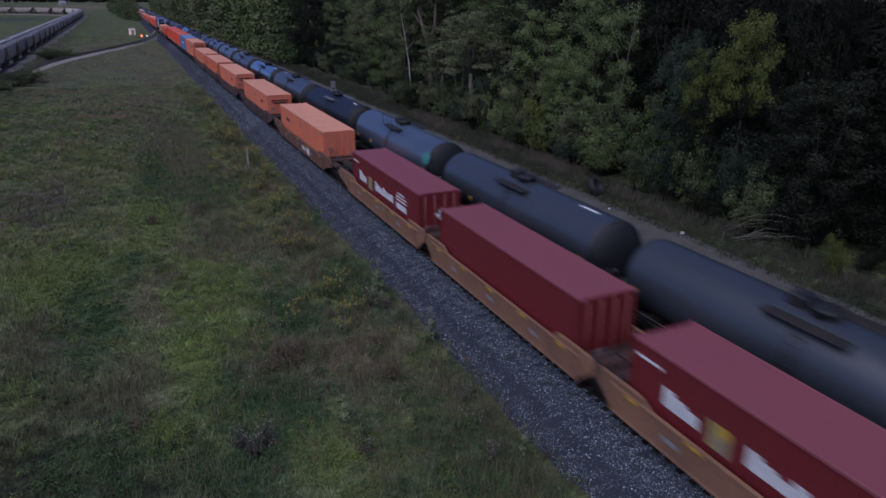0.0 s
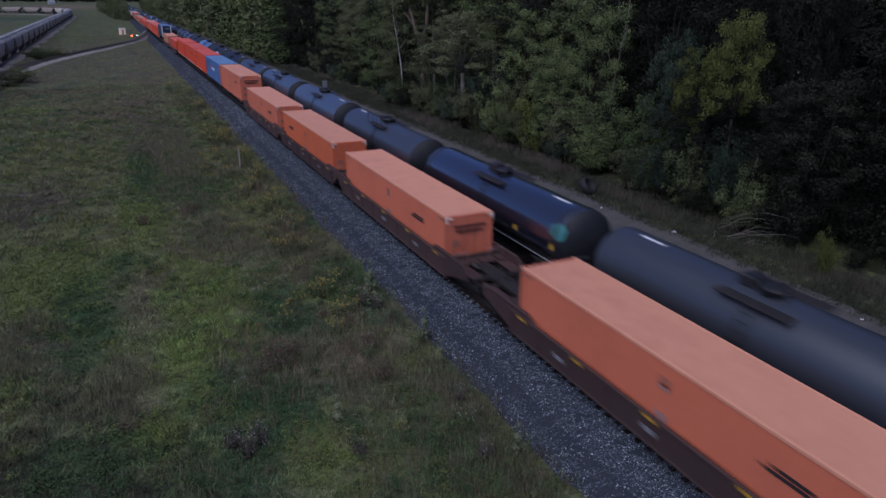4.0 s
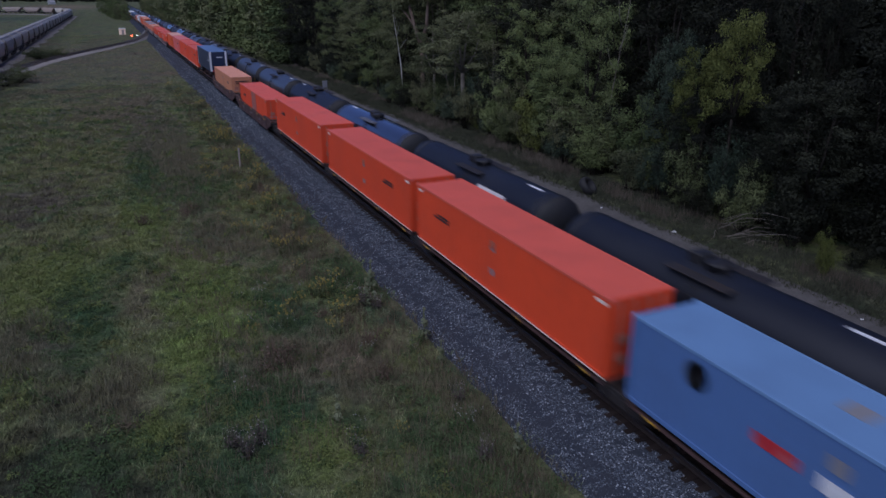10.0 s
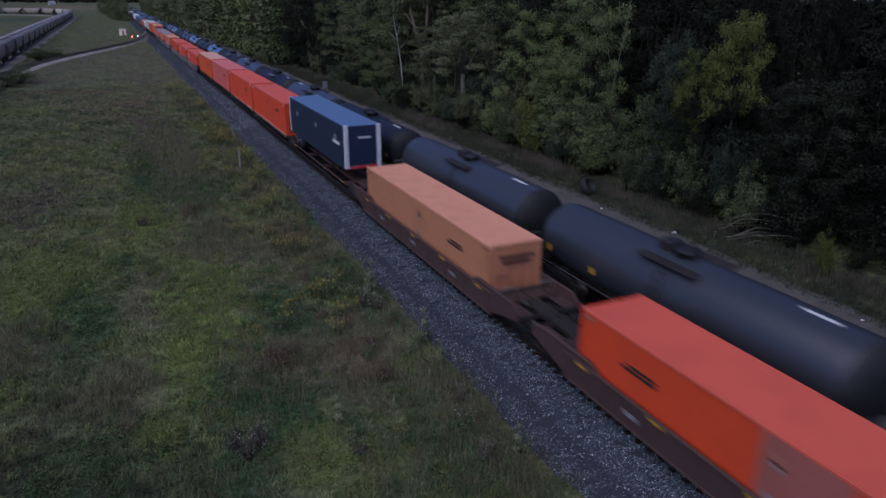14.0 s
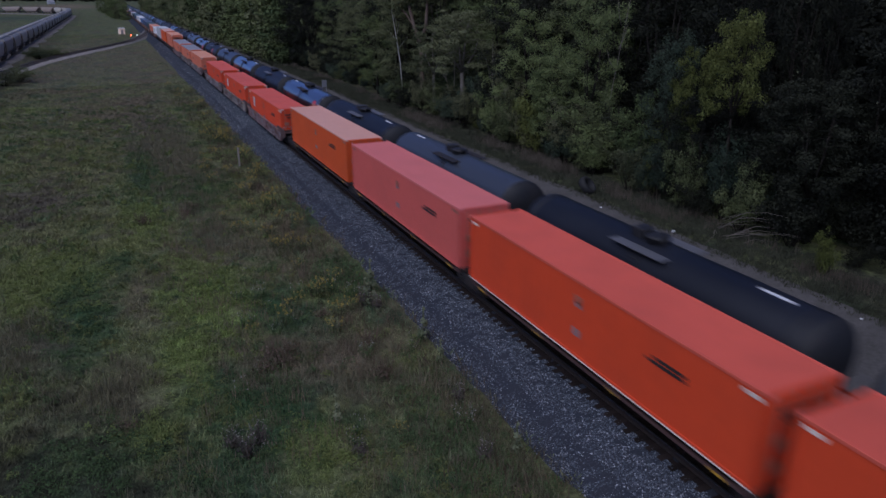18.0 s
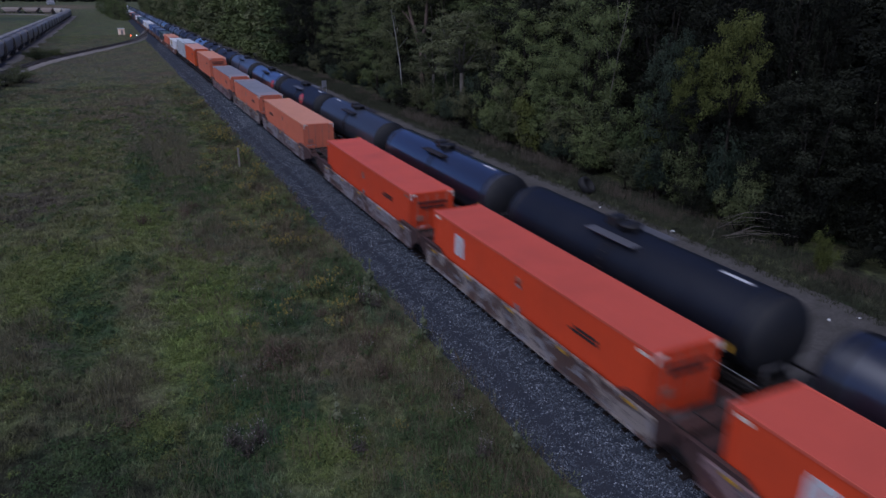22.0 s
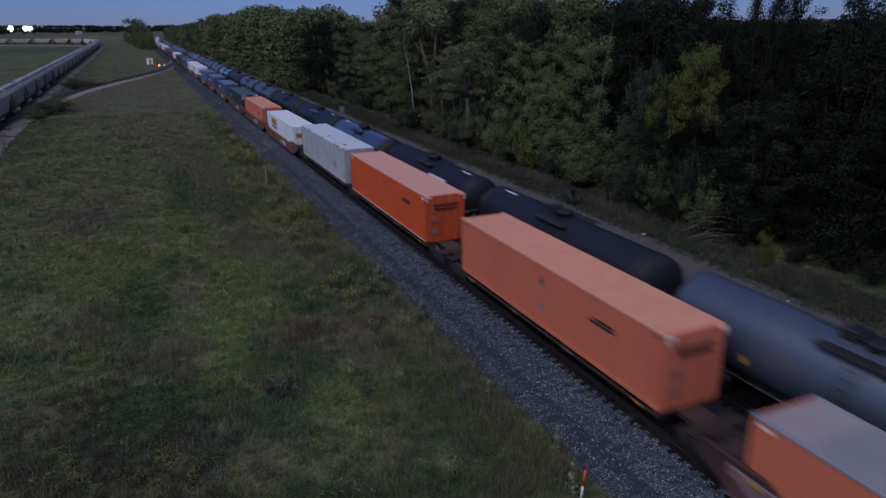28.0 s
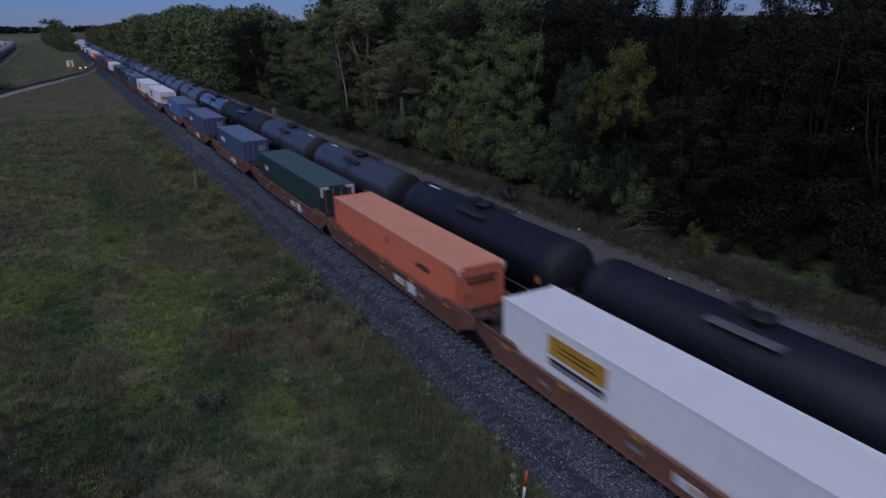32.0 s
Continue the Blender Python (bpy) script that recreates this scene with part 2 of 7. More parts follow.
# oily grime, with the shade under the trains put into the same colour
surface("track_grime_shade", (0.023, 0.0165, 0.0145), 0.9, grain=16, amount=0.5, stain=0.6, stain_mix=0.4, stain_color=(0.034, 0.028, 0.027), bump=1.0, bump_scale=26)
surface("rust_smear", (0.24, 0.12, 0.075), 0.8, grain=12, amount=0.3, stain=3, stain_mix=0.7, stain_color=(0.45, 0.40, 0.37))
surface("red_mark", (0.50, 0.03, 0.04), 0.5, grain=5, amount=0.2, stain=2, stain_mix=0.3, stain_color=(0.6, 0.5, 0.5))
surface("teal_mark", (0.06, 0.22, 0.21), 0.5, grain=5, amount=0.2, stain=2, stain_mix=0.3)
surface("multi_mark", (0.35, 0.30, 0.10), 0.5, grain=3, amount=0.4, stain=2.2, stain_mix=0.8, stain_color=(0.14, 0.06, 0.25))
surface("casting_bright", (0.92, 0.78, 0.66), 0.5, grain=10, amount=0.1)
surface("ballast", (0.036, 0.042, 0.055), 0.9, grain=22, amount=0.6, stain=0.5, stain_mix=0.45, stain_color=(0.052, 0.049, 0.052), bump=1.0, bump_scale=26)
surface("old_tie", (0.15, 0.13, 0.115), 0.85, grain=14, amount=0.4, stain=1.2, stain_mix=0.4, stain_color=(0.04, 0.035, 0.03))
surface("old_ballast", (0.20, 0.19, 0.18), 0.9, grain=18, amount=0.5, stain=0.4, stain_mix=0.5, stain_color=(0.06, 0.055, 0.05), bump=1.0, bump_scale=20)
surface("dirt_path", (0.112, 0.104, 0.100), 0.95, grain=6, amount=0.4, stain=0.5, stain_mix=0.7, stain_color=(0.052, 0.050, 0.044), bump=0.8, bump_scale=18)
surface("gravel_pale", (0.30, 0.27, 0.25), 0.95, grain=6, amount=0.3, stain=0.3, stain_mix=0.5, stain_color=(0.14, 0.12, 0.10), bump=0.8, bump_scale=18)
surface("bark", (0.034, 0.029, 0.023), 0.9, grain=6, amount=0.4, stain=1.5, stain_mix=0.4, bump=0.6, bump_scale=12, stretch=(1, 1, 0.3))
surface("pale_bark", (0.19, 0.17, 0.14), 0.85, grain=8, amount=0.3, stain=1.5, stain_mix=0.4, bump=0.4, bump_scale=14)
surface("brown_bark", (0.17, 0.125, 0.095), 0.9, grain=6, amount=0.35, stain=1.5, stain_mix=0.4, bump=0.6, bump_scale=12, stretch=(1, 1, 0.3))
surface("grey_twig", (0.21, 0.185, 0.16), 0.85, grain=8, amount=0.25)
surface("bleached_panel", (0.42, 0.13, 0.10), 0.6, grain=4, amount=0.12)
surface("dead_bark", (0.42, 0.40, 0.36), 0.85, grain=8, amount=0.25, stain=1.5, stain_mix=0.3, bump=0.4, bump_scale=14)
surface("weathered_wood", (0.30, 0.27, 0.23), 0.85, grain=10, amount=0.3, bump=0.4, stretch=(1, 1, 0.2))
surface("walk_grey", (0.17, 0.17, 0.18), 0.5, metal=0.3, grain=8, amount=0.2)
surface("galvanised", (0.36, 0.36, 0.37), 0.45, metal=0.6, grain=8, amount=0.15)
surface("hopper_grey", (0.50, 0.455, 0.39), 0.55, grain=3, amount=0.12, stain=0.35, stain_mix=0.45, stain_color=(0.12, 0.11, 0.11), spread=0.18)
surface("hopper_tan", (0.32, 0.26, 0.22), 0.6, grain=3, amount=0.1, stain=0.35, stain_mix=0.35, stain_color=(0.3, 0.22, 0.17), spread=0.08)
# walls glow faintly: the warm light on the shed is put into them
surface("shed_white", (0.75, 0.66, 0.58), 0.6, grain=4, amount=0.08, stain=0.8, stain_mix=0.2, emit=(1.0, 0.62, 0.42, 0.12))
surface("signal_red", (0.8, 0.05, 0.03), 0.4, emit=(1.0, 0.10, 0.04, 14.0))
surface("signal_white", (0.8, 0.8, 0.8), 0.4, emit=(0.85, 1.0, 0.9, 3.0))
surface("flood_light", (0.9, 0.9, 0.9), 0.4, emit=(1.0, 0.90, 0.74, 26.0))
surface("stake_orange", (0.75, 0.10, 0.03), 0.5, grain=12, amount=0.1)
surface("rubber", (0.015, 0.015, 0.016), 0.75, grain=12, amount=0.3)
surface("flower_gold", (0.31, 0.24, 0.05), 0.7, grain=10, amount=0.25)
surface("flower_pale", (0.38, 0.35, 0.32), 0.7, grain=10, amount=0.25)
# near-black green: shade and light falloff are put into this leaf colour
foliage("leaf_shaded", (0.009, 0.010, 0.008), (0.029, 0.032, 0.020))
foliage("leaf_mid", (0.050, 0.074, 0.030), (0.170, 0.202, 0.080))
foliage("leaf_yellow", (0.052, 0.066, 0.018), (0.138, 0.152, 0.044))
foliage("leaf_grey", (0.052, 0.066, 0.034), (0.160, 0.170, 0.086))
foliage("leaf_shrub", (0.035, 0.049, 0.022), (0.120, 0.138, 0.060))
foliage("leaf_shrub_grey", (0.050, 0.060, 0.032), (0.150, 0.152, 0.080))
foliage("leaf_silver", (0.09, 0.11, 0.06), (0.22, 0.24, 0.14))
foliage("leaf_mauve", (0.055, 0.047, 0.040), (0.12, 0.10, 0.086))
foliage("leaf_rust", (0.075, 0.055, 0.04), (0.145, 0.102, 0.074))
foliage("leaf_olive", (0.058, 0.074, 0.034), (0.165, 0.174, 0.084))
speckle("ballast_stone", ((0.0, (0.018, 0.022, 0.030)), (0.5, (0.044, 0.053, 0.070)), (0.82, (0.105, 0.122, 0.150)), (0.95, (0.235, 0.26, 0.29)), (1.0, (0.44, 0.47, 0.50))))
foliage("leaf_blue", (0.022, 0.036, 0.025), (0.072, 0.094, 0.060))
foliage("weed_bright", (0.100, 0.134, 0.042), (0.205, 0.240, 0.076))
foliage("weed_deep", (0.038, 0.070, 0.030), (0.098, 0.142, 0.056))
foliage("weed_olive", (0.080, 0.096, 0.036), (0.160, 0.168, 0.060))
foliage("weed_dun", (0.098, 0.094, 0.056), (0.185, 0.170, 0.106))
foliage("reed_straw", (0.080, 0.068, 0.052), (0.250, 0.210, 0.165))
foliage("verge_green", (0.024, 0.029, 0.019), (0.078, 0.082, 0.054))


def field_material(name, patchy):
    """Rough pasture: green, brown and bright patches of several sizes."""
    m = bpy.data.materials.new(name)
    m.use_nodes = True
    t = m.node_tree
    n, link = t.nodes, t.links.new
    b = n["Principled BSDF"]
    b.inputs["Roughness"].default_value = 0.9
    b.inputs["Specular IOR Level"].default_value = 0.15
    geo = n.new("ShaderNodeNewGeometry")
    prev = None
    specs = (((0.118, 0.130, 0.064), None, 0, 0, 0, 0),
             ((0.115, 0.090, 0.066), 0.13, 0.48, 0.60, 0.0, 0.75),
             ((0.118, 0.150, 0.046), 0.13, 0.51, 0.63, 7.3, 0.6),
             ((0.036, 0.068, 0.038), 0.26, 0.50, 0.62, 13.1, 0.75),
             ((0.140, 0.112, 0.084), 0.75, 0.54, 0.74, 21.7, 0.45),
             ((0.028, 0.040, 0.022), 1.1, 0.54, 0.72, 33.3, 0.5))
    for color, scale, lo, hi, seed, most in specs:
        if prev is None:
            prev = n.new("ShaderNodeRGB")
            prev.outputs[0].default_value = (*color, 1)
            prev = prev.outputs[0]
            continue
        mp = n.new("ShaderNodeMapping")
        mp.inputs["Location"].default_value = (seed, seed * 1.7, 0)
        mp.inputs["Scale"].default_value = (1.0, 0.7, 0.2)
        link(geo.outputs["Position"], mp.inputs["Vector"])
        ns = n.new("ShaderNodeTexNoise")
        ns.inputs["Scale"].default_value = scale
        ns.inputs["Detail"].default_value = 6
        ns.inputs["Roughness"].default_value = 0.62
        link(mp.outputs[0], ns.inputs["Vector"])
        r = n.new("ShaderNodeMapRange")
        r.inputs["From Min"].default_value, r.inputs["From Max"].default_value = lo, hi
        r.inputs["To Max"].default_value = most
        link(ns.outputs["Fac"], r.inputs["Value"])
        mix = n.new("ShaderNodeMix")
        mix.data_type = "RGBA"
        link(r.outputs[0], mix.inputs[0])
        link(prev, mix.inputs[6])
        mix.inputs[7].default_value = (*color, 1)
        prev = mix.outputs[2]
    # plant stands and painted shade patches: centre, half width and length, colour, how full
    wob = n.new("ShaderNodeTexNoise")
    wob.inputs["Scale"].default_value = 0.8
    wob.inputs["Detail"].default_value = 7
    wob.inputs["Roughness"].default_value = 0.65
    link(geo.outputs["Position"], wob.inputs["Vector"])
    bright, olive, deep, dun, mauve = (0.138, 0.188, 0.054), (0.118, 0.122, 0.052), (0.030, 0.068, 0.034), (0.125, 0.102, 0.072), (0.088, 0.074, 0.060)
    lush = ((-12.0, 35.5, 2.2, 6.5, bright, 0.85), (-13.8, 29.0, 1.1, 3.4, bright, 0.7), (-10.3, 20.8, 1.2, 2.0, bright, 0.75), (-15.2, 24.3, 1.1, 1.8, bright, 0.55), (-19.4, 41.5, 2.8, 6, bright, 0.5), (-14.3, 50.5, 1.9, 6, bright, 0.6), (-20.0, 30.6, 1.0, 2.8, bright, 0.5),
            (-20, 46, 6, 15, olive, 0.6), (-19, 70, 7, 18, olive, 0.7), (-11.5, 25.2, 2.2, 3.0, deep, 0.9), (-13.7, 64, 1.5, 11, deep, 0.85), (-17.6, 35.5, 1.4, 5.2, deep, 0.75), (-10.0, 57, 2.4, 6, deep, 0.6), (-9.0, 33.5, 1.5, 3.0, deep, 0.7), (-13.6, 21.6, 1.8, 1.8, deep, 0.8), (-17.2, 23.0, 2.2, 2.4, deep, 0.8), (-5.2, 35, 1.6, 4, deep, 0.7))
    # first entry: the woods' shade painted as a dark strip along their foot
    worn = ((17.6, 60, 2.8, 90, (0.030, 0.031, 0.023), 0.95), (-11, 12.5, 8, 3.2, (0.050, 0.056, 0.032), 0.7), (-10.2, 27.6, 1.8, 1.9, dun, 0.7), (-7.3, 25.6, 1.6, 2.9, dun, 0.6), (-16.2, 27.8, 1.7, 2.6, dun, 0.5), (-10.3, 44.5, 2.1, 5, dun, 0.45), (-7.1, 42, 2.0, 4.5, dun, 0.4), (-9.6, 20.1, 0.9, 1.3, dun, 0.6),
            # ground at (-11, 12.5) and (-19.2, 20) darkened: lens falloff put into the colour
            (-11.8, 84, 3.2, 24, mauve, 0.75), (-21.4, 58, 3.0, 7, mauve, 0.85), (-19.6, 33.2, 1.5, 3.6, mauve, 0.7), (-19.2, 20.0, 4.8, 7.2, (0.038, 0.036, 0.024), 0.9), (-16.5, 101, 5, 20, dun, 0.6), (-6.2, 19.5, 2.2, 4.0, deep, 0.5), (-8.2, 52, 1.5, 8, olive, 0.6),
            (-25, 190, 60, 80, (0.120, 0.104, 0.078), 0.6), (-62, 1000, 45, 160, (0.20, 0.15, 0.105), 0.8), (-75, 520, 30, 50, (0.045, 0.070, 0.048), 0.8))
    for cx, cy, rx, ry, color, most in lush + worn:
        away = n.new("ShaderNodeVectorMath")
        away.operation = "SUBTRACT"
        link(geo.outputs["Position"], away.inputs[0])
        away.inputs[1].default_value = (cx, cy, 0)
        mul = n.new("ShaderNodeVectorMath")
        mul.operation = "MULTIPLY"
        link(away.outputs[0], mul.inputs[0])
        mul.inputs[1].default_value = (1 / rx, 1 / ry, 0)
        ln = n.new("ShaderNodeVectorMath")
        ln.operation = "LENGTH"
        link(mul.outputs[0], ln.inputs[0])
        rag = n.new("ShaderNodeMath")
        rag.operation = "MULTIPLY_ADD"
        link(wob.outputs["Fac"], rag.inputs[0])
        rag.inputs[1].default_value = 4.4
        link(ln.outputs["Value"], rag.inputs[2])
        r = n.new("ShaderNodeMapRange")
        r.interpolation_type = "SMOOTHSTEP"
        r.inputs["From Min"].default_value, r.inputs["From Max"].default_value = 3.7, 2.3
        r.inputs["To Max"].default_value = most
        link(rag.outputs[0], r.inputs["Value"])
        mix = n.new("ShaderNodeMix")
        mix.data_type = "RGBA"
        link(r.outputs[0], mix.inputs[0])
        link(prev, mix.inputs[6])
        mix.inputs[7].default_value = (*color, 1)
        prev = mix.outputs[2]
    hsv = n.new("ShaderNodeHueSaturation")
    hsv.inputs["Saturation"].default_value = 1.04
    link(prev, hsv.inputs["Color"])
    val = n.new("ShaderNodeMapRange")
    if patchy:
        fine = n.new("ShaderNodeTexNoise")
        fine.inputs["Scale"].default_value = 5.0
        fine.inputs["Detail"].default_value = 8
        link(geo.outputs["Position"], fine.inputs["Vector"])
        link(fine.outputs["Fac"], val.inputs["Value"])
        val.inputs["From Min"].default_value, val.inputs["From Max"].default_value = 0.3, 0.7
        val.inputs["To Min"].default_value, val.inputs["To Max"].default_value = 0.55, 1.1
        bp = n.new("ShaderNodeBump")
        bp.inputs["Strength"].default_value, bp.inputs["Distance"].default_value = 0.9, 0.15
        link(fine.outputs["Fac"], bp.inputs["Height"])
        link(bp.outputs[0], b.inputs["Normal"])
    else:
        link(geo.outputs["Random Per Island"], val.inputs["Value"])
        val.inputs["To Min"].default_value, val.inputs["To Max"].default_value = 1.05, 2.1
    tuft = n.new("ShaderNodeTexNoise")
    tuft.inputs["Scale"].default_value, tuft.inputs["Detail"].default_value = 1.3, 5
    tuft.inputs["Roughness"].default_value = 0.7
    link(geo.outputs["Position"], tuft.inputs["Vector"])
    tone = n.new("ShaderNodeMapRange")
    tone.inputs["From Min"].default_value, tone.inputs["From Max"].default_value = 0.3, 0.7
    tone.inputs["To Min"].default_value, tone.inputs["To Max"].default_value = 0.60, 1.70
    link(tuft.outputs["Fac"], tone.inputs["Value"])
    both = n.new("ShaderNodeMath")
    both.operation = "MULTIPLY"
    link(val.outputs[0], both.inputs[0])
    link(tone.outputs[0], both.inputs[1])
    link(both.outputs[0], hsv.inputs["Value"])
    link(hsv.outputs[0], b.inputs["Base Color"])
    MATS[name] = m


field_material("field", True)
field_material("grass_blades", False)
surface("dry_grass", (0.125, 0.098, 0.066), 0.9, grain=3, amount=0.35, stain=0.3, stain_mix=0.5, stain_color=(0.06, 0.065, 0.03))

# ---- mesh helpers ----


def mesh_of(bm, name, materials, smooth=False):
    me = bpy.data.meshes.new(name)
    bm.to_mesh(me)
    bm.free()
    for m in materials if isinstance(materials, (list, tuple)) else [materials]:
        me.materials.append(MATS[m])
    if smooth:
        for f in me.polygons:
            f.use_smooth = True
    return me


def raw_mesh(name, verts, faces, material, smooth=False):
    """One mesh from arrays of corners and of faces with equal numbers of corners."""
    verts, faces = np.asarray(verts, np.float32), np.asarray(faces, np.int32)
    me = bpy.data.meshes.new(name)
    k = faces.shape[1]
    me.vertices.add(len(verts))
    me.vertices.foreach_set("co", verts.ravel())
    me.loops.add(faces.size)
    me.loops.foreach_set("vertex_index", faces.ravel())
    me.polygons.add(len(faces))
    me.polygons.foreach_set("loop_start", np.arange(0, faces.size, k, dtype=np.int32))
    me.update(calc_edges=True)
    me.materials.append(MATS[material])
    me.polygons.foreach_set("use_smooth", np.full(len(faces), bool(smooth)))
    return me


def box(bm, x0, x1, y0, y1, z0, z1, mat=0, bevel=0.0):
    vs = [bm.verts.new((x, y, z)) for x in (x0, x1) for y in (y0, y1) for z in (z0, z1)]
    fs = [bm.faces.new([vs[i] for i in q]) for q in
          ((0, 1, 3, 2), (4, 6, 7, 5), (0, 4, 5, 1), (2, 3, 7, 6), (0, 2, 6, 4), (1, 5, 7, 3))]
    for f in fs:
        f.material_index = mat
    if bevel:
        es = list({e for f in fs for e in f.edges})
        bmesh.ops.bevel(bm, geom=es, offset=bevel, segments=1, affect="EDGES")


def tube(bm, pts, r, sides=6, mat=0, taper=None):
    """A round bar along points."""
    rings = []
    for i, c in enumerate(pts):
        c = Vector(c)
        a, b = Vector(pts[max(i - 1, 0)]), Vector(pts[min(i + 1, len(pts) - 1)])
        d = (b - a).normalized()
        u = d.orthogonal().normalized()
        v = d.cross(u)
        rr = r if taper is None else r * taper[i]
        rings.append([bm.verts.new(c + rr * (math.cos(k * 2 * math.pi / sides) * u + math.sin(k * 2 * math.pi / sides) * v)) for k in range(sides)])
    for a, b in zip(rings, rings[1:]):
        # rings may start at different corners: join nearest
        off = min(range(sides), key=lambda o: sum((a[k].co - b[(k + o) % sides].co).length for k in range(sides)))
        for k in range(sides):
            f = bm.faces.new((a[k], a[(k + 1) % sides], b[(k + 1 + off) % sides], b[(k + off) % sides]))
            f.material_index = mat
            f.smooth = True
    for ring, flip in ((rings[0], True), (rings[-1], False)):
        f = bm.faces.new(ring[::-1] if flip else ring)
        f.material_index = mat


def lathe(bm, profile, sides, axis="y", mat=0, centre=(0, 0, 0)):
    """A body of revolution round the y or x axis: profile of (along, radius)."""
    rings = []
    for a, r in profile:
        ring = []
        for k in range(sides):
            c, s = math.cos(2 * math.pi * k / sides) * r, math.sin(2 * math.pi * k / sides) * r
            p = (c, a, s) if axis == "y" else (a, c, s) if axis == "x" else (c, s, a)
            ring.append(bm.verts.new(Vector(p) + Vector(centre)))
        rings.append(ring)
    for a, b in zip(rings, rings[1:]):
        for k in range(sides):
            f = bm.faces.new((a[k], b[k], b[(k + 1) % sides], a[(k + 1) % sides]))
            f.smooth = True
            f.material_index = mat
    for ring, flip in ((rings[0], False), (rings[-1], True)):
        f = bm.faces.new(ring[::-1] if flip else ring)
        f.material_index = mat
    bmesh.ops.recalc_face_normals(bm, faces=bm.faces[:])


def thing(name, at, label, category, group="", kind=""):
    ob = new(name)
    ob.empty_display_size = 0.3
    ob.matrix_basis = at
    return tagged(ob, label, category, group, kind)


def part(name, mesh, parent, at=None, label=""):
    """One mesh object under a thing or a part."""
    ob = new(name, mesh)
    ob.parent = parent
    if at is not None:
        ob.matrix_basis = at if isinstance(at, Matrix) else Matrix.Translation(at)
    return tagged(ob, label) if label else ob


CACHE = {}


def shared(key, build):
    if key not in CACHE:
        CACHE[key] = build()
    return CACHE[key]


def box_mesh(key, dims, material, bevel=0.0):
    """A bevelled block mesh, cached by its key."""
    def build():
        bm = bmesh.new()
        box(bm, *dims, bevel=bevel)
        return mesh_of(bm, key, material)
    return shared((key, dims, material), build)

# ---- ground, ballast, tracks ----
RNG = np.random.default_rng(7)
TRACK_2 = 4.0
SPEED = 17.6


def soft_noise(x, y, scale, seed=0.0):
    x, y = np.asarray(x, float) * scale + seed, np.asarray(y, float) * scale - seed
    return (np.sin(1.3 * x + 1.7 * np.sin(0.9 * y)) + np.sin(1.9 * y + 1.3 * np.sin(1.1 * x + 2)) + np.sin(2.7 * (x + y) + np.sin(1.7 * x))) / 3


def step(a, b, v):
    t = np.clip((np.asarray(v, float) - a) / (b - a), 0, 1)
    return t * t * (3 - 2 * t)


def ground_z(x, y):
    x, y = np.asarray(x, float), np.asarray(y, float)
    z = -1.0 + 0.10 * soft_noise(x, y, 0.10) + 0.05 * soft_noise(x, y, 0.45, 3)
    z = z + 0.5 * step(8, 16, x)
    z = np.where((x > -4.2) & (x < 7.8), -1.08, z)
    z = z + 7.0 * step(750, 1900, y) * step(60, -250, x) + 3.0 * step(900, 2500, y)
    return z


def sheet(name, xs, ys, height, material):
    gx, gy = np.meshgrid(xs, ys)
    v = np.stack([gx.ravel(), gy.ravel(), height(gx, gy).ravel()], 1)
    nx, ny = len(xs), len(ys)
    i, j = np.meshgrid(np.arange(nx - 1), np.arange(ny - 1))
    a = (j * nx + i).ravel()
    return raw_mesh(name, v, np.stack([a, a + 1, a + 1 + nx, a + nx], 1), material, smooth=True)


gxs = np.r_[-4500, -2500, -1200, -600, -300, np.arange(-200, -60, 10), np.arange(-60, 60, 1.5), np.arange(60, 300, 20), 600, 1200, 2500, 4500]
gys = np.r_[-900, -300, -100, np.arange(-40, 130, 1.5), np.arange(130, 700, 12), np.arange(700, 2500, 100), 3000, 3700, 4700]
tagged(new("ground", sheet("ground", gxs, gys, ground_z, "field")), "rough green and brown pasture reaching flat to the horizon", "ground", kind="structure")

bed_x = np.array([-4.3, -3.75, -3.2, -2.5, -1.9, -1.35, -0.4, 0.4, 1.35, 1.9, 2.2, 2.7, 3.6, 4.4, 5.35, 5.9, 6.6, 7.3, 7.9])
bed_z = np.array([-1.20, -1.00, -0.80, -0.52, -0.29, -0.225, -0.215, -0.215, -0.225, -0.30, -0.36, -0.25, -0.215, -0.215, -0.225, -0.31, -0.66, -0.95, -1.20])
bys = np.r_[np.arange(-40, 120, 0.6), np.arange(120, 1300, 6)]


def bed_height(x, y):
    z = np.interp(x, bed_x, bed_z)
    edge = ((x < -1.5) | (x > 5.6)) * 1.0
    return z + edge * 0.06 * soft_noise(x, y, 1.1, 5) + 0.025 * soft_noise(x, y, 4.3, 1)


bxs = np.unique(np.r_[bed_x, np.arange(-4.2, -1.3, 0.2)])
tagged(new("ballast_bed", sheet("ballast_bed", bxs, bys, bed_height, "ballast")), "grey crushed-stone ballast bed under two tracks", "ballast", kind="structure")


# dark sheet between the rails: grime plus painted shade of the trains
GRIME_SHADE_X = np.linspace(-1.08, 1.08, 9)
for x in (0.0, TRACK_2):
    tagged(new("track_bed", sheet("track_bed", x + GRIME_SHADE_X, bys, lambda a, b_: bed_height(a, b_) + 0.012, "track_grime_shade")), "oil-stained stone bed between the rails, darkened for shade under the trains", "ballast", kind="structure")


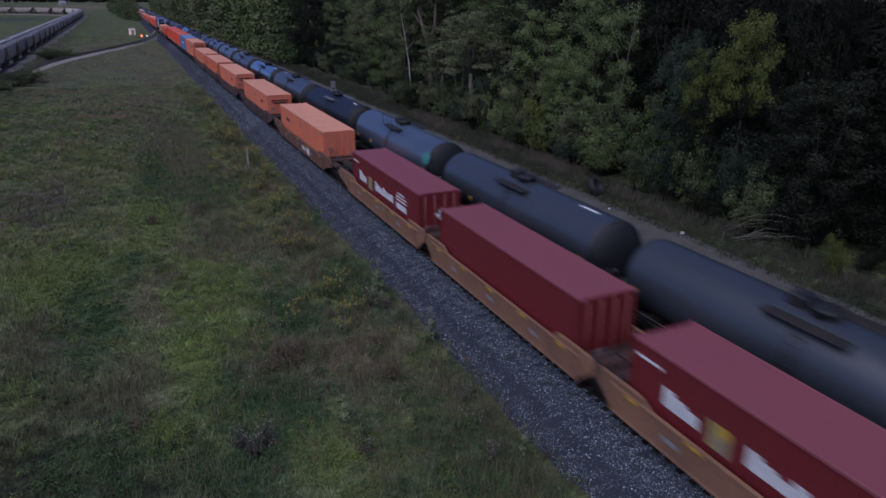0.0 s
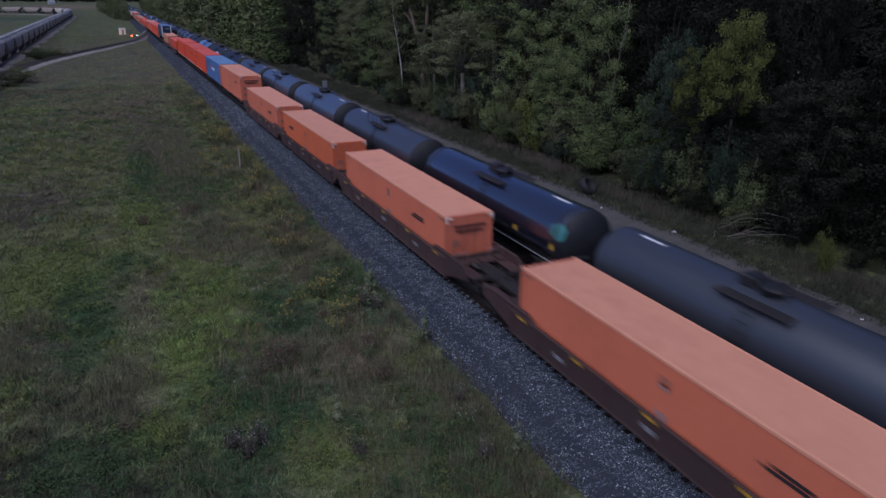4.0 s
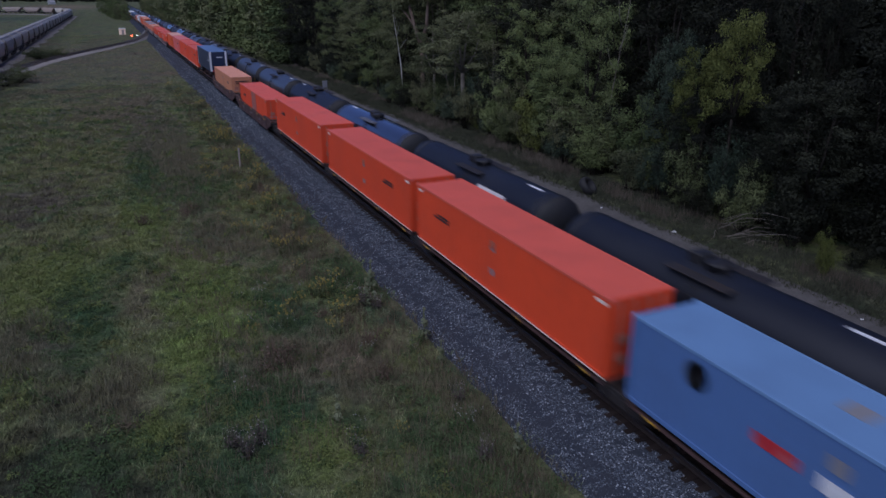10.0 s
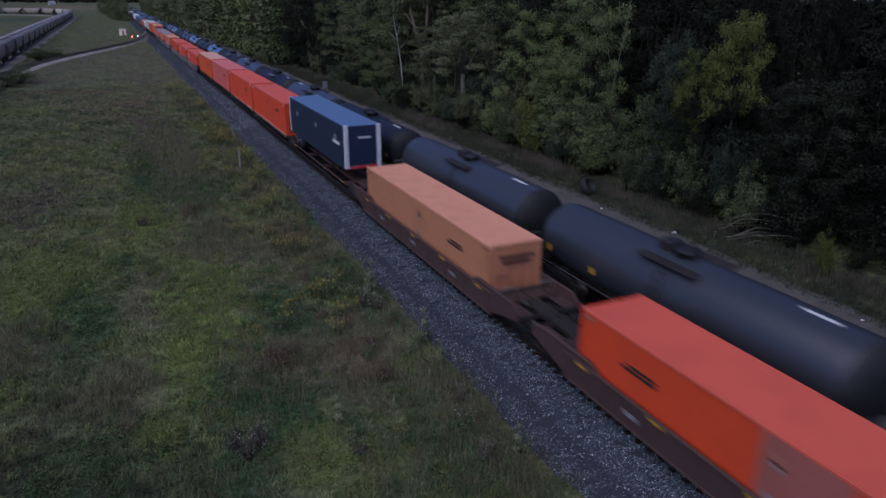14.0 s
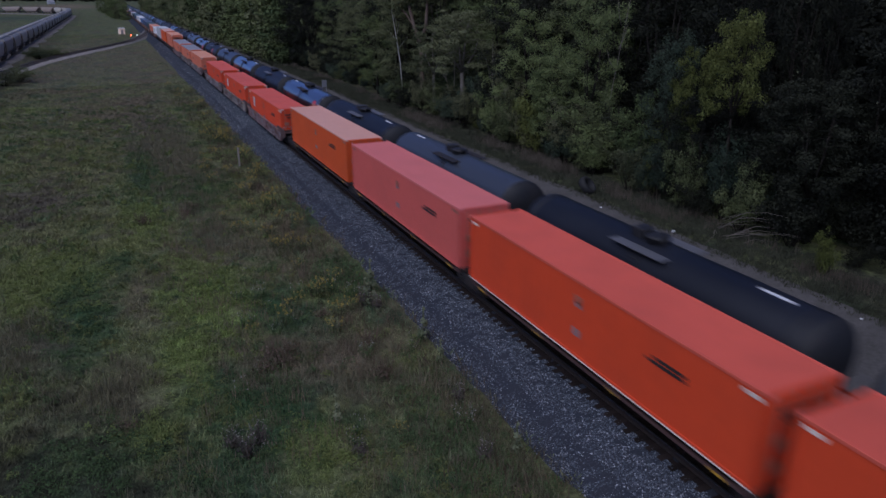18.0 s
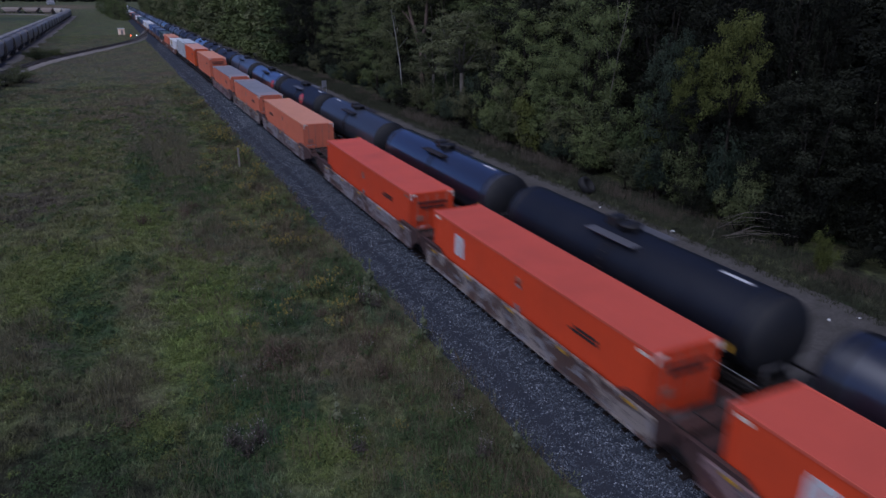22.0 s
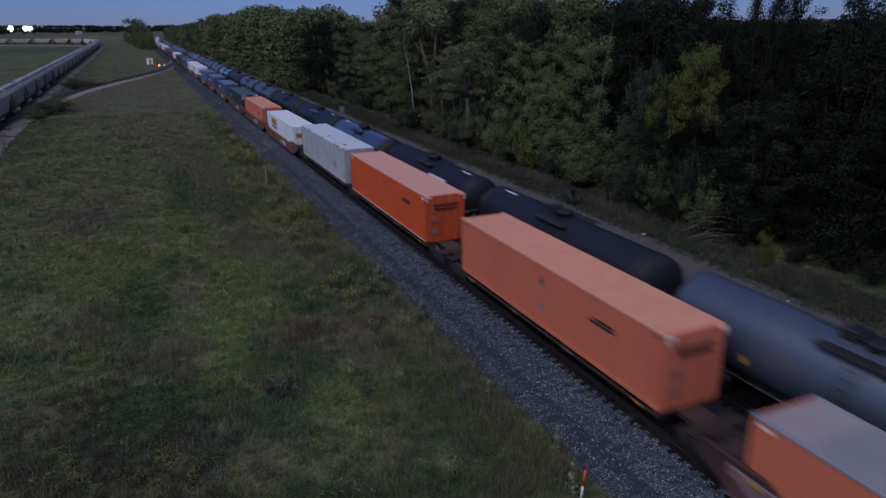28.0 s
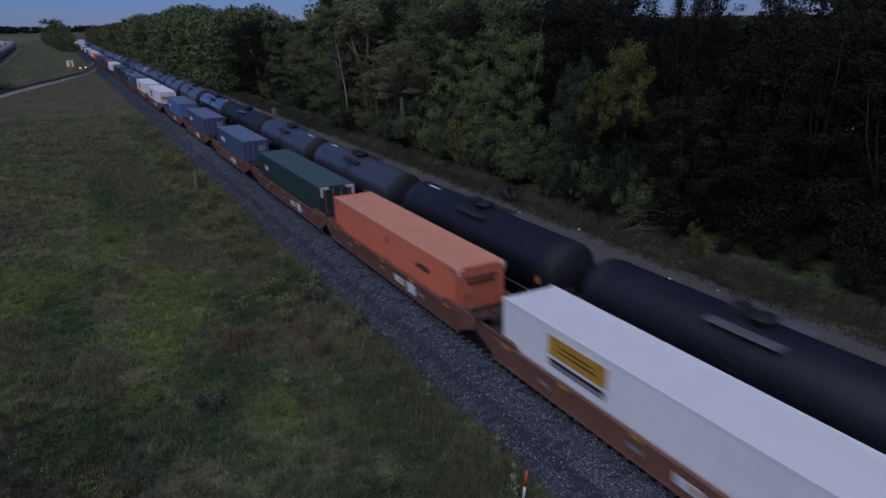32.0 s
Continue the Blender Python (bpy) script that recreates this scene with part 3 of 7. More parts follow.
def stones(name, count, x_lo, x_hi, y_lo, y_hi, size_lo, size_hi):
    x = RNG.uniform(x_lo, x_hi, count)
    worn = (x > x_lo + 0.62 + 0.3 * RNG.random(count)) & (x < x_lo + 1.2) & (RNG.random(count) < 0.72)
    x = np.where(worn, RNG.uniform(x_lo + 1.3, x_hi, count), x)
    y = y_lo + (y_hi - y_lo) * RNG.random(count) ** 1.6
    s = (size_lo + (size_hi - size_lo) * RNG.random(count) ** 2.2)[:, None, None]
    z = bed_height(x, y) + 0.15 * s[:, 0, 0]
    cone = np.array([(1, 0, 0), (0, 1, 0), (-1, 0, 0), (0, -1, 0), (0.15, 0.1, 0.8)], float)
    v = cone[None] * s * RNG.uniform(0.55, 1.35, (count, 5, 1))
    a = RNG.uniform(0, 6.28, count)
    c, sn = np.cos(a)[:, None], np.sin(a)[:, None]
    v = np.stack([v[..., 0] * c - v[..., 1] * sn, v[..., 0] * sn + v[..., 1] * c, v[..., 2]], -1) + np.stack([x, y, z], 1)[:, None]
    f = np.array([(0, 1, 4), (1, 2, 4), (2, 3, 4), (3, 0, 4)])
    return raw_mesh(name, v.reshape(-1, 3), (f[None] + 5 * np.arange(count)[:, None, None]).reshape(-1, 3), "ballast_stone")


tagged(new("ballast_stones", stones("ballast_stones", 190000, -3.9, -1.08, 8, 85, 0.013, 0.042)), "loose pale grey ballast stones beside the track", "stones", kind="stuff")


tagged(new("distant_stones", stones("distant_stones", 30000, -3.9, -1.08, 80, 230, 0.04, 0.08)), "ballast stones farther along the track", "stones", kind="stuff")


def extrude_along(name, profile, pts, material, closed=True):
    """A profile of (across, up) swept along points on the ground plane (x, y, z)."""
    pts = np.asarray(pts, float)
    d = np.gradient(pts[:, :2], axis=0)
    d /= np.linalg.norm(d, axis=1, keepdims=True)
    side = np.stack([d[:, 1], -d[:, 0]], 1)
    prof = np.asarray(profile, float)
    v = np.zeros((len(pts), len(prof), 3))
    v[..., :2] = pts[:, None, :2] + side[:, None] * prof[None, :, :1]
    v[..., 2] = pts[:, None, 2] + prof[None, :, 1]
    k, n = len(prof), len(pts)
    m = k if closed else k - 1
    i, j = np.meshgrid(np.arange(m), np.arange(n - 1))
    a, b = (j * k + i).ravel(), (j * k + (i + 1) % k).ravel()
    return raw_mesh(name, v.reshape(-1, 3), np.stack([a, a + k, b + k, b], 1), material)


RAIL = [(-0.07, -0.18), (0.07, -0.18), (0.07, -0.165), (0.012, -0.14), (0.012, -0.04), (0.036, -0.03), (0.036, 0), (-0.036, 0), (-0.036, -0.03), (-0.012, -0.04), (-0.012, -0.14), (-0.07, -0.165)]
HEAD = [(-0.03, 0.0), (0.03, 0.0), (0.028, 0.003), (-0.028, 0.003)]


def ties_mesh(name, centres, material="tie_wood"):
    """Many ties as one mesh: centres of (x, y, z of the top, turn)."""
    c = np.asarray(centres, float)
    b = np.array([(x, y, z) for x in (-1.3, 1.3) for y in (-0.115, 0.115) for z in (-0.18, 0)])
    cs, sn = np.cos(c[:, 3])[:, None], np.sin(c[:, 3])[:, None]
    v = np.stack([b[None, :, 0] * cs - b[None, :, 1] * sn, b[None, :, 0] * sn + b[None, :, 1] * cs, np.repeat(b[None, :, 2], len(c), 0)], -1) + c[:, None, :3]
    f = np.array([(0, 1, 3, 2), (4, 6, 7, 5), (0, 4, 5, 1), (2, 3, 7, 6), (1, 5, 7, 3)])
    return raw_mesh(name, v.reshape(-1, 3), (f[None] + 8 * np.arange(len(c))[:, None, None]).reshape(-1, 4), material)


def straight_track(name, x, label, singles):
    track = thing(name, pose(x, 0, 0), label, "railway track", kind="structure")
    line = [(0, y, 0) for y in (-60, 100, 400, 1300)]
    for side in (-0.7525, 0.7525):
        rail = part("rail", shared("rail", lambda: extrude_along("rail", RAIL, line, "rail_steel")), track, (side, 0, 0), "brown steel rail")
        part("running_surface", shared("head", lambda: extrude_along("head", HEAD, line, "rail_head")), rail, None, "polished rail top")
    one = box_mesh("tie", (-1.3, 1.3, -0.115, 0.115, -0.18, 0.0), "tie_wood", 0.012)
    ys = 4 + 0.52 * np.arange(700)
    for n in range(singles):
        part("tie", one, track, pose(RNG.uniform(-0.04, 0.04), ys[n], -0.18, 0, 0, RNG.uniform(-0.8, 0.8)))
    tagged(part("distant_ties", ties_mesh("distant_ties", [(0, y, -0.18, 0) for y in ys[singles:]]), track), kind="stuff")
    tagged(part("rear_ties", ties_mesh("rear_ties", [(0, y, -0.18, 0) for y in 3.48 - 0.52 * np.arange(120)]), track), kind="stuff")
    return track


straight_track("railway_track", 0.0, "main track with dark timber ties in grey ballast", 150)
straight_track("railway_track", TRACK_2, "second track with dark timber ties in grey ballast", 60)


def smooth_line(pts, steps=10):
    p = np.asarray(pts, float)
    out = []
    q = np.vstack([2 * p[0] - p[1], p, 2 * p[-1] - p[-2]])
    for i in range(1, len(q) - 2):
        for t in np.linspace(0, 1, steps, endpoint=False):
            a, b, c, d = q[i - 1 : i + 3]
            out.append(0.5 * (2 * b + (c - a) * t + (2 * a - 5 * b + 4 * c - d) * t * t + (3 * b - a - 3 * c + d) * t**3))
    out.append(p[-1])
    return np.array(out)


SPUR = smooth_line([(0.0, 330, 0), (-0.9, 308, -0.05), (-3.2, 286, -0.2), (-8.0, 256, -0.45), (-13.0, 238, -0.55), (-20, 216, -0.6), (-27, 193, -0.6), (-32.2, 168, -0.6), (-35.6, 140, -0.6), (-37.2, 110, -0.6), (-37.3, 60, -0.6)])
spur = thing("railway_track", pose(0, 0, 0), "curved connecting track joining the main line", "railway track", kind="structure")
for side in (-0.75, 0.75):
    part("rail", extrude_along("rail", [(a + side, b) for a, b in RAIL], SPUR, "rail_steel"), spur)
dist = np.r_[0, np.cumsum(np.linalg.norm(np.diff(SPUR[:, :2], axis=0), axis=1))]
along = np.arange(8, dist[-1], 0.55)
sx, sy, sz = (np.interp(along, dist, SPUR[:, k]) for k in range(3))
turn = np.arctan2(np.gradient(sy), np.gradient(sx)) - math.pi / 2
tagged(part("ties", ties_mesh("ties", np.stack([sx, sy, sz - 0.20, turn], 1), "old_tie"), spur), kind="stuff")
tagged(new("spur_ballast", extrude_along("spur_ballast", [(-2.3, -0.65), (-1.5, -0.25), (1.5, -0.25), (2.3, -0.65)], SPUR, "old_ballast", closed=False)), "ballast strip under the curved connecting track", "ballast", kind="structure")
ROAD = smooth_line([(-9.5, 246, 0), (-14.5, 228, 0), (-20.5, 207, 0), (-27, 184, 0), (-31.8, 160, 0), (-34.2, 135, 0), (-34.4, 105, 0), (-33.5, 70, 0)])
ROAD[:, 2] = ground_z(ROAD[:, 0], ROAD[:, 1]) + 0.08
tagged(new("service_road", extrude_along("service_road", [(-1.6, -0.15), (-1.3, 0.03), (0, 0.05), (1.3, 0.03), (1.6, -0.15)], ROAD, "gravel_pale", closed=False)), "pale gravel service road beside the curved track", "road", kind="structure")
HOP_X = -37.3
hop_line = smooth_line([(HOP_X, 60, -0.6), (HOP_X, 300, -0.6), (HOP_X, 520, -0.6), (HOP_X - 3, 580, -0.5), (-56, 616, -0.4), (-88, 641, -0.2), (-131, 656, 0), (-230, 690, 0.4), (-420, 740, 1.0)])
hop_bed = np.array(hop_line)
tagged(new("siding_ballast", extrude_along("siding_ballast", [(-4.0, -0.6), (-1.8, -0.22), (1.8, -0.22), (5.0, -0.55)], hop_bed, "gravel_pale", closed=False)), "pale gravel bed under the siding of hopper cars", "ballast", kind="structure")
siding = thing("railway_track", pose(0, 0, 0), "siding with standing hopper cars", "railway track", kind="structure")
for side in (-0.75, 0.75):
    part("rail", extrude_along("rail", [(a + side, b) for a, b in RAIL], hop_line, "rail_steel"), siding)
path_y = np.r_[np.arange(-40, 130, 1.5), np.arange(130, 420, 4.0)]
path_x = np.r_[np.arange(7.0, 15.0, 0.6), 15.2]
tagged(new("dirt_path", sheet("dirt_path", path_x, path_y, lambda a, b_: ground_z(a, b_) + 0.06 + 0.05 * step(12.5, 14.2, a) - 0.14 * step(14.6, 15.2, a), "dirt_path")), "bare grey dirt strip between the far track and the woods", "path", kind="structure")

# ---- plants ----


def leaf_cloud(rng, blobs, count, size, droop=0.0):
    """Corners and faces of many small pointed leaf clumps round blobs of (centre, radii)."""
    w = np.array([r[0] * r[1] * r[2] for _, r in blobs]) ** 0.67
    pick = rng.choice(len(blobs), count, p=w / w.sum())
    c = np.array([b[0] for b in blobs])[pick]
    r = np.array([b[1] for b in blobs])[pick]
    d = rng.normal(size=(count, 3))
    d /= np.linalg.norm(d, axis=1, keepdims=True)
    p = c + d * r * (rng.random((count, 1)) ** 0.38) * rng.uniform(0.85, 1.12, (count, 1))
    u = np.cross(d + rng.normal(size=(count, 3)) * 0.8, rng.normal(size=(count, 3)))
    u /= np.linalg.norm(u, axis=1, keepdims=True) + 1e-9
    n = d + rng.normal(size=(count, 3)) * 0.42 + (0, 0, 0.35)
    n /= np.linalg.norm(n, axis=1, keepdims=True)
    u = u - n * (u * n).sum(1, keepdims=True)
    u /= np.linalg.norm(u, axis=1, keepdims=True) + 1e-9
    v = np.cross(n, u)
    s = size * rng.uniform(0.55, 1.35, (count, 1))
    u, v = u * s, v * s * 0.55
    tip = np.array([0, 0, -1.0]) * s * droop
    q = np.stack([p - u, p - v * 1.0 + u * 0.1, p + u + tip, p + v + u * 0.1], 1)
    return q.reshape(-1, 3), np.arange(count * 4).reshape(-1, 4)


def tree_meshes(key, seed, height, width, leaf, count, size, first=0.3, limbs=9, blob=1.0, bark="bark", lean=0.3, skirt=0):
    """A trunk that parts into rising leaders, limbs on them, and leaf sprays round the limbs' ends."""
    rng = np.random.default_rng(seed)
    bm = bmesh.new()
    r0 = 0.013 * height + 0.03
    fork = height * (first * 0.55 + 0.22)
    foot = Vector((rng.uniform(-lean, lean), rng.uniform(-lean, lean), fork))
    tube(bm, [Vector((0, 0, -0.3)), foot * 0.5 + Vector((0.1, -0.06, 0)), foot], r0, 7, taper=(1.25, 0.9, 0.72))
    leaders, blobs = [], []
    for k in range(4):
        a = k * 1.57 + rng.uniform(-0.5, 0.5)
        out = width * rng.uniform(0.10, 0.24)
        end = Vector((foot.x + math.cos(a) * out, foot.y + math.sin(a) * out, height * (0.95 if k == 0 else rng.uniform(0.72, 0.92))))
        mid = foot.lerp(end, 0.5) + Vector((math.cos(a) * out * 0.25, math.sin(a) * out * 0.25, 0))
        tube(bm, [foot, mid, end], r0 * 0.55, 6, taper=(1, 0.62, 0.16))
        leaders.append((mid, end))
        rr = width * rng.uniform(0.08, 0.12) * blob
        blobs.append((tuple(end), (rr, rr, rr * 0.9)))
    for k in range(limbs * 2):
        f = first + (0.93 - first) * (k + rng.random()) / (limbs * 2)
        z = height * f
        mid, end = leaders[k % 4]
        if z < foot.z:
            base = foot * (z / foot.z)
        elif z < mid.z:
            base = foot.lerp(mid, (z - foot.z) / (mid.z - foot.z))
        else:
            base = mid.lerp(end, min(0.95, (z - mid.z) / (end.z - mid.z)))
        a = k * 2.4 + rng.uniform(-0.6, 0.6)
        round_ = max(0.16, 1 - ((f - 0.48) / 0.58) ** 2) ** 0.5
        reach = width * 0.5 * round_ * rng.uniform(0.55, 1.1)
        tip = Vector((math.cos(a) * reach, math.sin(a) * reach, z + height * rng.uniform(0.02, 0.10)))
        bend = base.lerp(tip, 0.55) + Vector((0, 0, height * 0.02))
        tube(bm, [base, bend, tip], r0 * 0.22, 4, taper=(1, 0.6, 0.2))
        for q, sc in ((tip, 1.0), (bend, 0.8), (base.lerp(tip, 0.8) + Vector(rng.normal(size=3)) * width * 0.07, 0.9), (tip + Vector(rng.normal(size=3)) * width * 0.06, 0.75)):
            rr = width * rng.uniform(0.062, 0.118) * blob * sc
            blobs.append((tuple(q), (rr * 1.15, rr * 1.15, rr * rng.uniform(0.6, 0.85))))
    for k in range(skirt):
        a = k * 6.28 / skirt
        rr = width * rng.uniform(0.2, 0.28)
        blobs.append(((math.cos(a) * width * 0.28, math.sin(a) * width * 0.28, height * rng.uniform(0.08, 0.22)), (rr, rr, rr * 0.9)))
    wood = mesh_of(bm, key + "_trunk", bark)
    v, f = leaf_cloud(rng, blobs, count, size)
    return wood, raw_mesh(key + "_crown", v, f, leaf)


def bush_meshes(key, seed, height, width, leaf, count, size):
    rng = np.random.default_rng(seed)
    bm = bmesh.new()
    blobs = []
    for k in range(13):
        a, d = k * 2.4 + rng.uniform(-0.5, 0.5), width * 0.5 * rng.uniform(0.1, 0.85)
        h = height * rng.uniform(0.35, 1.0) * (1.05 - 0.55 * d / width)
        end = Vector((math.cos(a) * d, math.sin(a) * d, h))
        tube(bm, [Vector((0.1 * math.cos(a), 0.1 * math.sin(a), -0.2)), end * 0.55, end], 0.02 + 0.004 * height, 4, taper=(1, 0.7, 0.25))
        rr = width * rng.uniform(0.10, 0.19)
        blobs.append((tuple(end), (rr, rr, rr * 0.8)))
        blobs.append((tuple(end * 0.62), (rr * 1.1, rr * 1.1, rr * 0.8)))
        for _ in range(2):
            q = end + Vector(rng.normal(size=3)) * width * 0.10
            blobs.append((tuple(q), (rr * 0.45, rr * 0.45, rr * 0.55)))
    v, f = leaf_cloud(rng, blobs, count, size)
    return mesh_of(bm, key + "_stems", "bark"), raw_mesh(key + "_leaves", v, f, leaf)


TREES = [tree_meshes("tree_a", 1, 15, 8.5, "leaf_shaded", 19000, 0.088, first=0.12, limbs=17, blob=1.15), tree_meshes("tree_b", 2, 17, 9.5, "leaf_mid", 17000, 0.105, first=0.15, limbs=19, blob=1.05),
         tree_meshes("tree_c", 3, 13, 7.5, "leaf_shaded", 18000, 0.085, first=0.1, limbs=16, blob=1.2), tree_meshes("tree_d", 4, 16, 7.0, "leaf_grey", 15000, 0.095, first=0.42, limbs=18, blob=1.0, bark="pale_bark"),
         tree_meshes("tree_e", 5, 12, 7.0, "leaf_yellow", 13000, 0.085, first=0.50, limbs=13, blob=1.1), tree_meshes("tree_f", 6, 14, 8.5, "leaf_blue", 18000, 0.088, first=0.1, limbs=17, blob=1.15),
         tree_meshes("tree_g", 7, 16, 9.0, "leaf_olive", 16000, 0.105, first=0.2, limbs=18, blob=1.05)]
BUSHES = [bush_meshes("bush_a", 11, 4.2, 4.5, "leaf_shrub", 6200, 0.068), bush_meshes("bush_b", 12, 3.2, 4.2, "leaf_shaded", 5600, 0.066),
          bush_meshes("bush_c", 13, 5.0, 4.2, "leaf_shrub_grey", 6200, 0.066), bush_meshes("bush_d", 14, 2.4, 3.4, "leaf_yellow", 4800, 0.06), bush_meshes("bush_e", 15, 3.6, 4.6, "leaf_blue", 5600, 0.066),
          bush_meshes("bush_f", 16, 4.4, 4.0, "leaf_mid", 6200, 0.066)]
FAR_TREES = [tree_meshes("far_tree_a", 21, 15, 9, "leaf_shaded", 5200, 0.29, first=0.04, limbs=14, blob=1.5, skirt=6), tree_meshes("far_tree_b", 22, 17, 10, "leaf_mid", 5400, 0.29, first=0.04, limbs=14, blob=1.5, skirt=6),
             tree_meshes("far_tree_c", 23, 13, 9, "leaf_olive", 5200, 0.29, first=0.04, limbs=14, blob=1.5, skirt=6)]
TREE_LABELS = ["tall green tree in the wood's edge, its leaf colour darkened for shade", "large green tree with a broad crown", "green tree with a dense crown, its leaf colour darkened for shade",
               "grey-green tree with an open crown", "yellow-green tree with a light crown", "blue-green tree with dense foliage", "olive-green tree with a tall crown"]
BUSH_LABELS = ["green bush at the edge of the woods", "green bush at the edge of the woods, its leaf colour darkened for shade", "grey-green tall shrub before the trees",
               "low yellow-green shrub in dry grass", "blue-green shrub before the trees", "bright green shrub before the trees"]


def plant(name, meshes, x, y, size, turn, label, category, group, sink=0.0):
    ob = thing(name, Matrix.Translation((x, y, float(ground_z(x, y)) - sink)) @ pose(0, 0, 0, 0, 0, turn) @ Matrix.Diagonal((*size, 1)), label, category, group)
    names = ("trunk", "crown") if name == "tree" else ("stem", "foliage")
    for n, me in zip(names, meshes):
        part(n, me, ob)
    return ob


rng = np.random.default_rng(5)
TREE_HEIGHT = (15, 17, 13, 16, 12, 14, 16)
FAR_HEIGHT = (15, 17, 13)


def crown_top(x, y, half=0.0):
    """How high the wood stands, by the direction from the near end of the line; half: half the crown's width."""
    d = math.hypot(x + 16.3, y + 4.3)
    b = math.degrees(math.atan2(x + 16.3, y + 4.3))
    at = (2.6, 4.4, 6.0, 7.7, 8.4, 9.8, 11.0, 13.6, 15.8, 17.0, 17.9, 18.7, 19.4, 44.2, 44.9, 46.5, 47.0, 49.0, 50.2, 50.7, 52.1, 52.6, 54.0, 90.0)
    up = (-0.2, 0.1, 0.7, 0.75, 1.6, 1.4, 1.0, 1.2, 1.2, 0.5, 0.0, 1.3, 2.2, 2.2, -0.3, -0.6, 1.6, 1.9, 1.6, -0.5, -0.5, 1.8, 2.6, 2.6)
    w = math.degrees(half / d) * 0.8
    lift = min(float(np.interp(b + q, at, up)) for q in (-w, -w / 2, 0, w / 2, w))
    return 13.9 + d * math.tan(math.radians(lift)) - float(ground_z(x, y))


# place, kind, height, width, turn
SPECIAL = [(26.4, 34.9, 0, 18.0, 3.4, 15), (27.9, 34.2, 2, 17.6, 3.4, 200), (20.3, 37.6, 4, 10.2, 3.2, 70), (20.5, 54.5, 1, 9.6, 5.4, 30), (20.8, 30.6, 2, 8.2, 4.0, 160), (24.0, 37.4, 2, 16.4, 5.0, 80), (29.0, 28.6, 0, 16.6, 5.2, 130), (20.5, 34.6, 4, 12.6, 4.2, 0), (20.5, 39.6, 5, 11.2, 4.6, 40), (21.5, 31.0, 2, 8.5, 6, 60), (20.0, 36.5, 2, 7.5, 5, 130), (20.5, 49.8, 1, 13.5, 6.0, 80), (19.8, 53.2, 1, 8.5, 5.0, 10), (20.4, 73, 3, 12.2, 8.5, 70), (20.0, 79.5, 3, 10.5, 6.0, 200),
           (21, 60.0, 1, 12.5, 6.5, 120), (20.5, 92, 6, 12, 7.5, 30), (20.0, 100, 1, 11, 7, 200), (25, 27, 2, 12.6, 8, 20), (29, 36, 0, 15, 8, 77), (24, 22, 0, 15, 8, 250), (20.5, 28.5, 2, 9.5, 6, 90)]
for x, y, k, h, w, a in SPECIAL:
    w = w / (8.5, 9.5, 7.5, 7.0, 7.0, 8.5, 9.0)[k]
    plant("tree", TREES[k], x, y, (w, w, h / TREE_HEIGHT[k]), a, TREE_LABELS[k], "tree", "trees of the wood")
taken = [(x, y) for x, y, *_ in SPECIAL]
y = 6.0
while y < 150:
    for lane, x0 in enumerate((22.5, 28.0, 34.5, 42.0)):
        px, py = x0 + rng.uniform(-2.0, 2.0), y + rng.uniform(-2.0, 2.0) + 2.5 * lane
        if lane < 2 and any((px - a) ** 2 + (py - b) ** 2 < 16 for a, b in taken):
            continue
        if 82 < py < 90 and px < 25:
            continue
        # the near end takes only the darkened leaves, which stand in for shade
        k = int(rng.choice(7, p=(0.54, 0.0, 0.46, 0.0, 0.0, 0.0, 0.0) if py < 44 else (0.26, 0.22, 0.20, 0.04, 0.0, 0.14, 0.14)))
        s = crown_top(px, py, 4.0) * rng.uniform(0.88, 1.0) * (1.0 if lane else 0.93) / TREE_HEIGHT[k]
        w = s * rng.uniform(0.95, 1.2)
        if lane < 2:
            plant("tree", TREES[k], px, py, (w, w, s), rng.uniform(0, 360), TREE_LABELS[k], "tree", "trees of the wood")
        else:
            # deeper lanes of the near end use the shade-darkened crown too
            k = 1 + k % 2 if py > 60 else 0
            s = crown_top(px, py, 4.5) * rng.uniform(0.90, 1.0) / FAR_HEIGHT[k]
            plant("tree", FAR_TREES[k], px, py, (w, w, s), rng.uniform(0, 360), "green tree deeper in the wood", "tree", "trees of the wood")
        taken.append((px, py))
    y += 5.6

# big forked brown trunk standing in a gap, and slim pale stems before the crowns
forked = thing("tree", pose(21.0, 86.0, -0.8), "old tree with a forked bare brown trunk", "tree", "trees of the wood")
for pts, r in (([(0.3, -0.4, 0), (0.1, 0, 4), (0, 0.2, 8.2)], 0.36), ([(0, 0.2, 8.0), (-0.4, 1.4, 10.2), (-0.8, 2.6, 13.4)], 0.25), ([(0, 0.2, 8.0), (0.3, -0.8, 10.4), (0.3, -1.4, 14.0)], 0.25), ([(-0.4, 1.4, 10.2), (-0.8, 3.0, 11.6), (-1.0, 4.2, 12.2)], 0.12)):
    bm = bmesh.new()
    tube(bm, pts, r, 8, taper=(1.15, 0.9, 0.6))
    part("limb" if r < 0.3 else "trunk", mesh_of(bm, "forked_limb", "brown_bark"), forked)
fv, ff = leaf_cloud(np.random.default_rng(77), [((-0.8, 2.8, 14.0), (2.0, 2.0, 1.6)), ((0.4, -1.6, 14.8), (2.2, 2.2, 1.8)), ((0, 0.6, 16), (2.6, 2.6, 1.6)), ((-1, 4.6, 12.8), (1.4, 1.4, 1.0))], 7000, 0.18)
part("crown", raw_mesh("forked_crown", fv, ff, "leaf_olive"), forked)
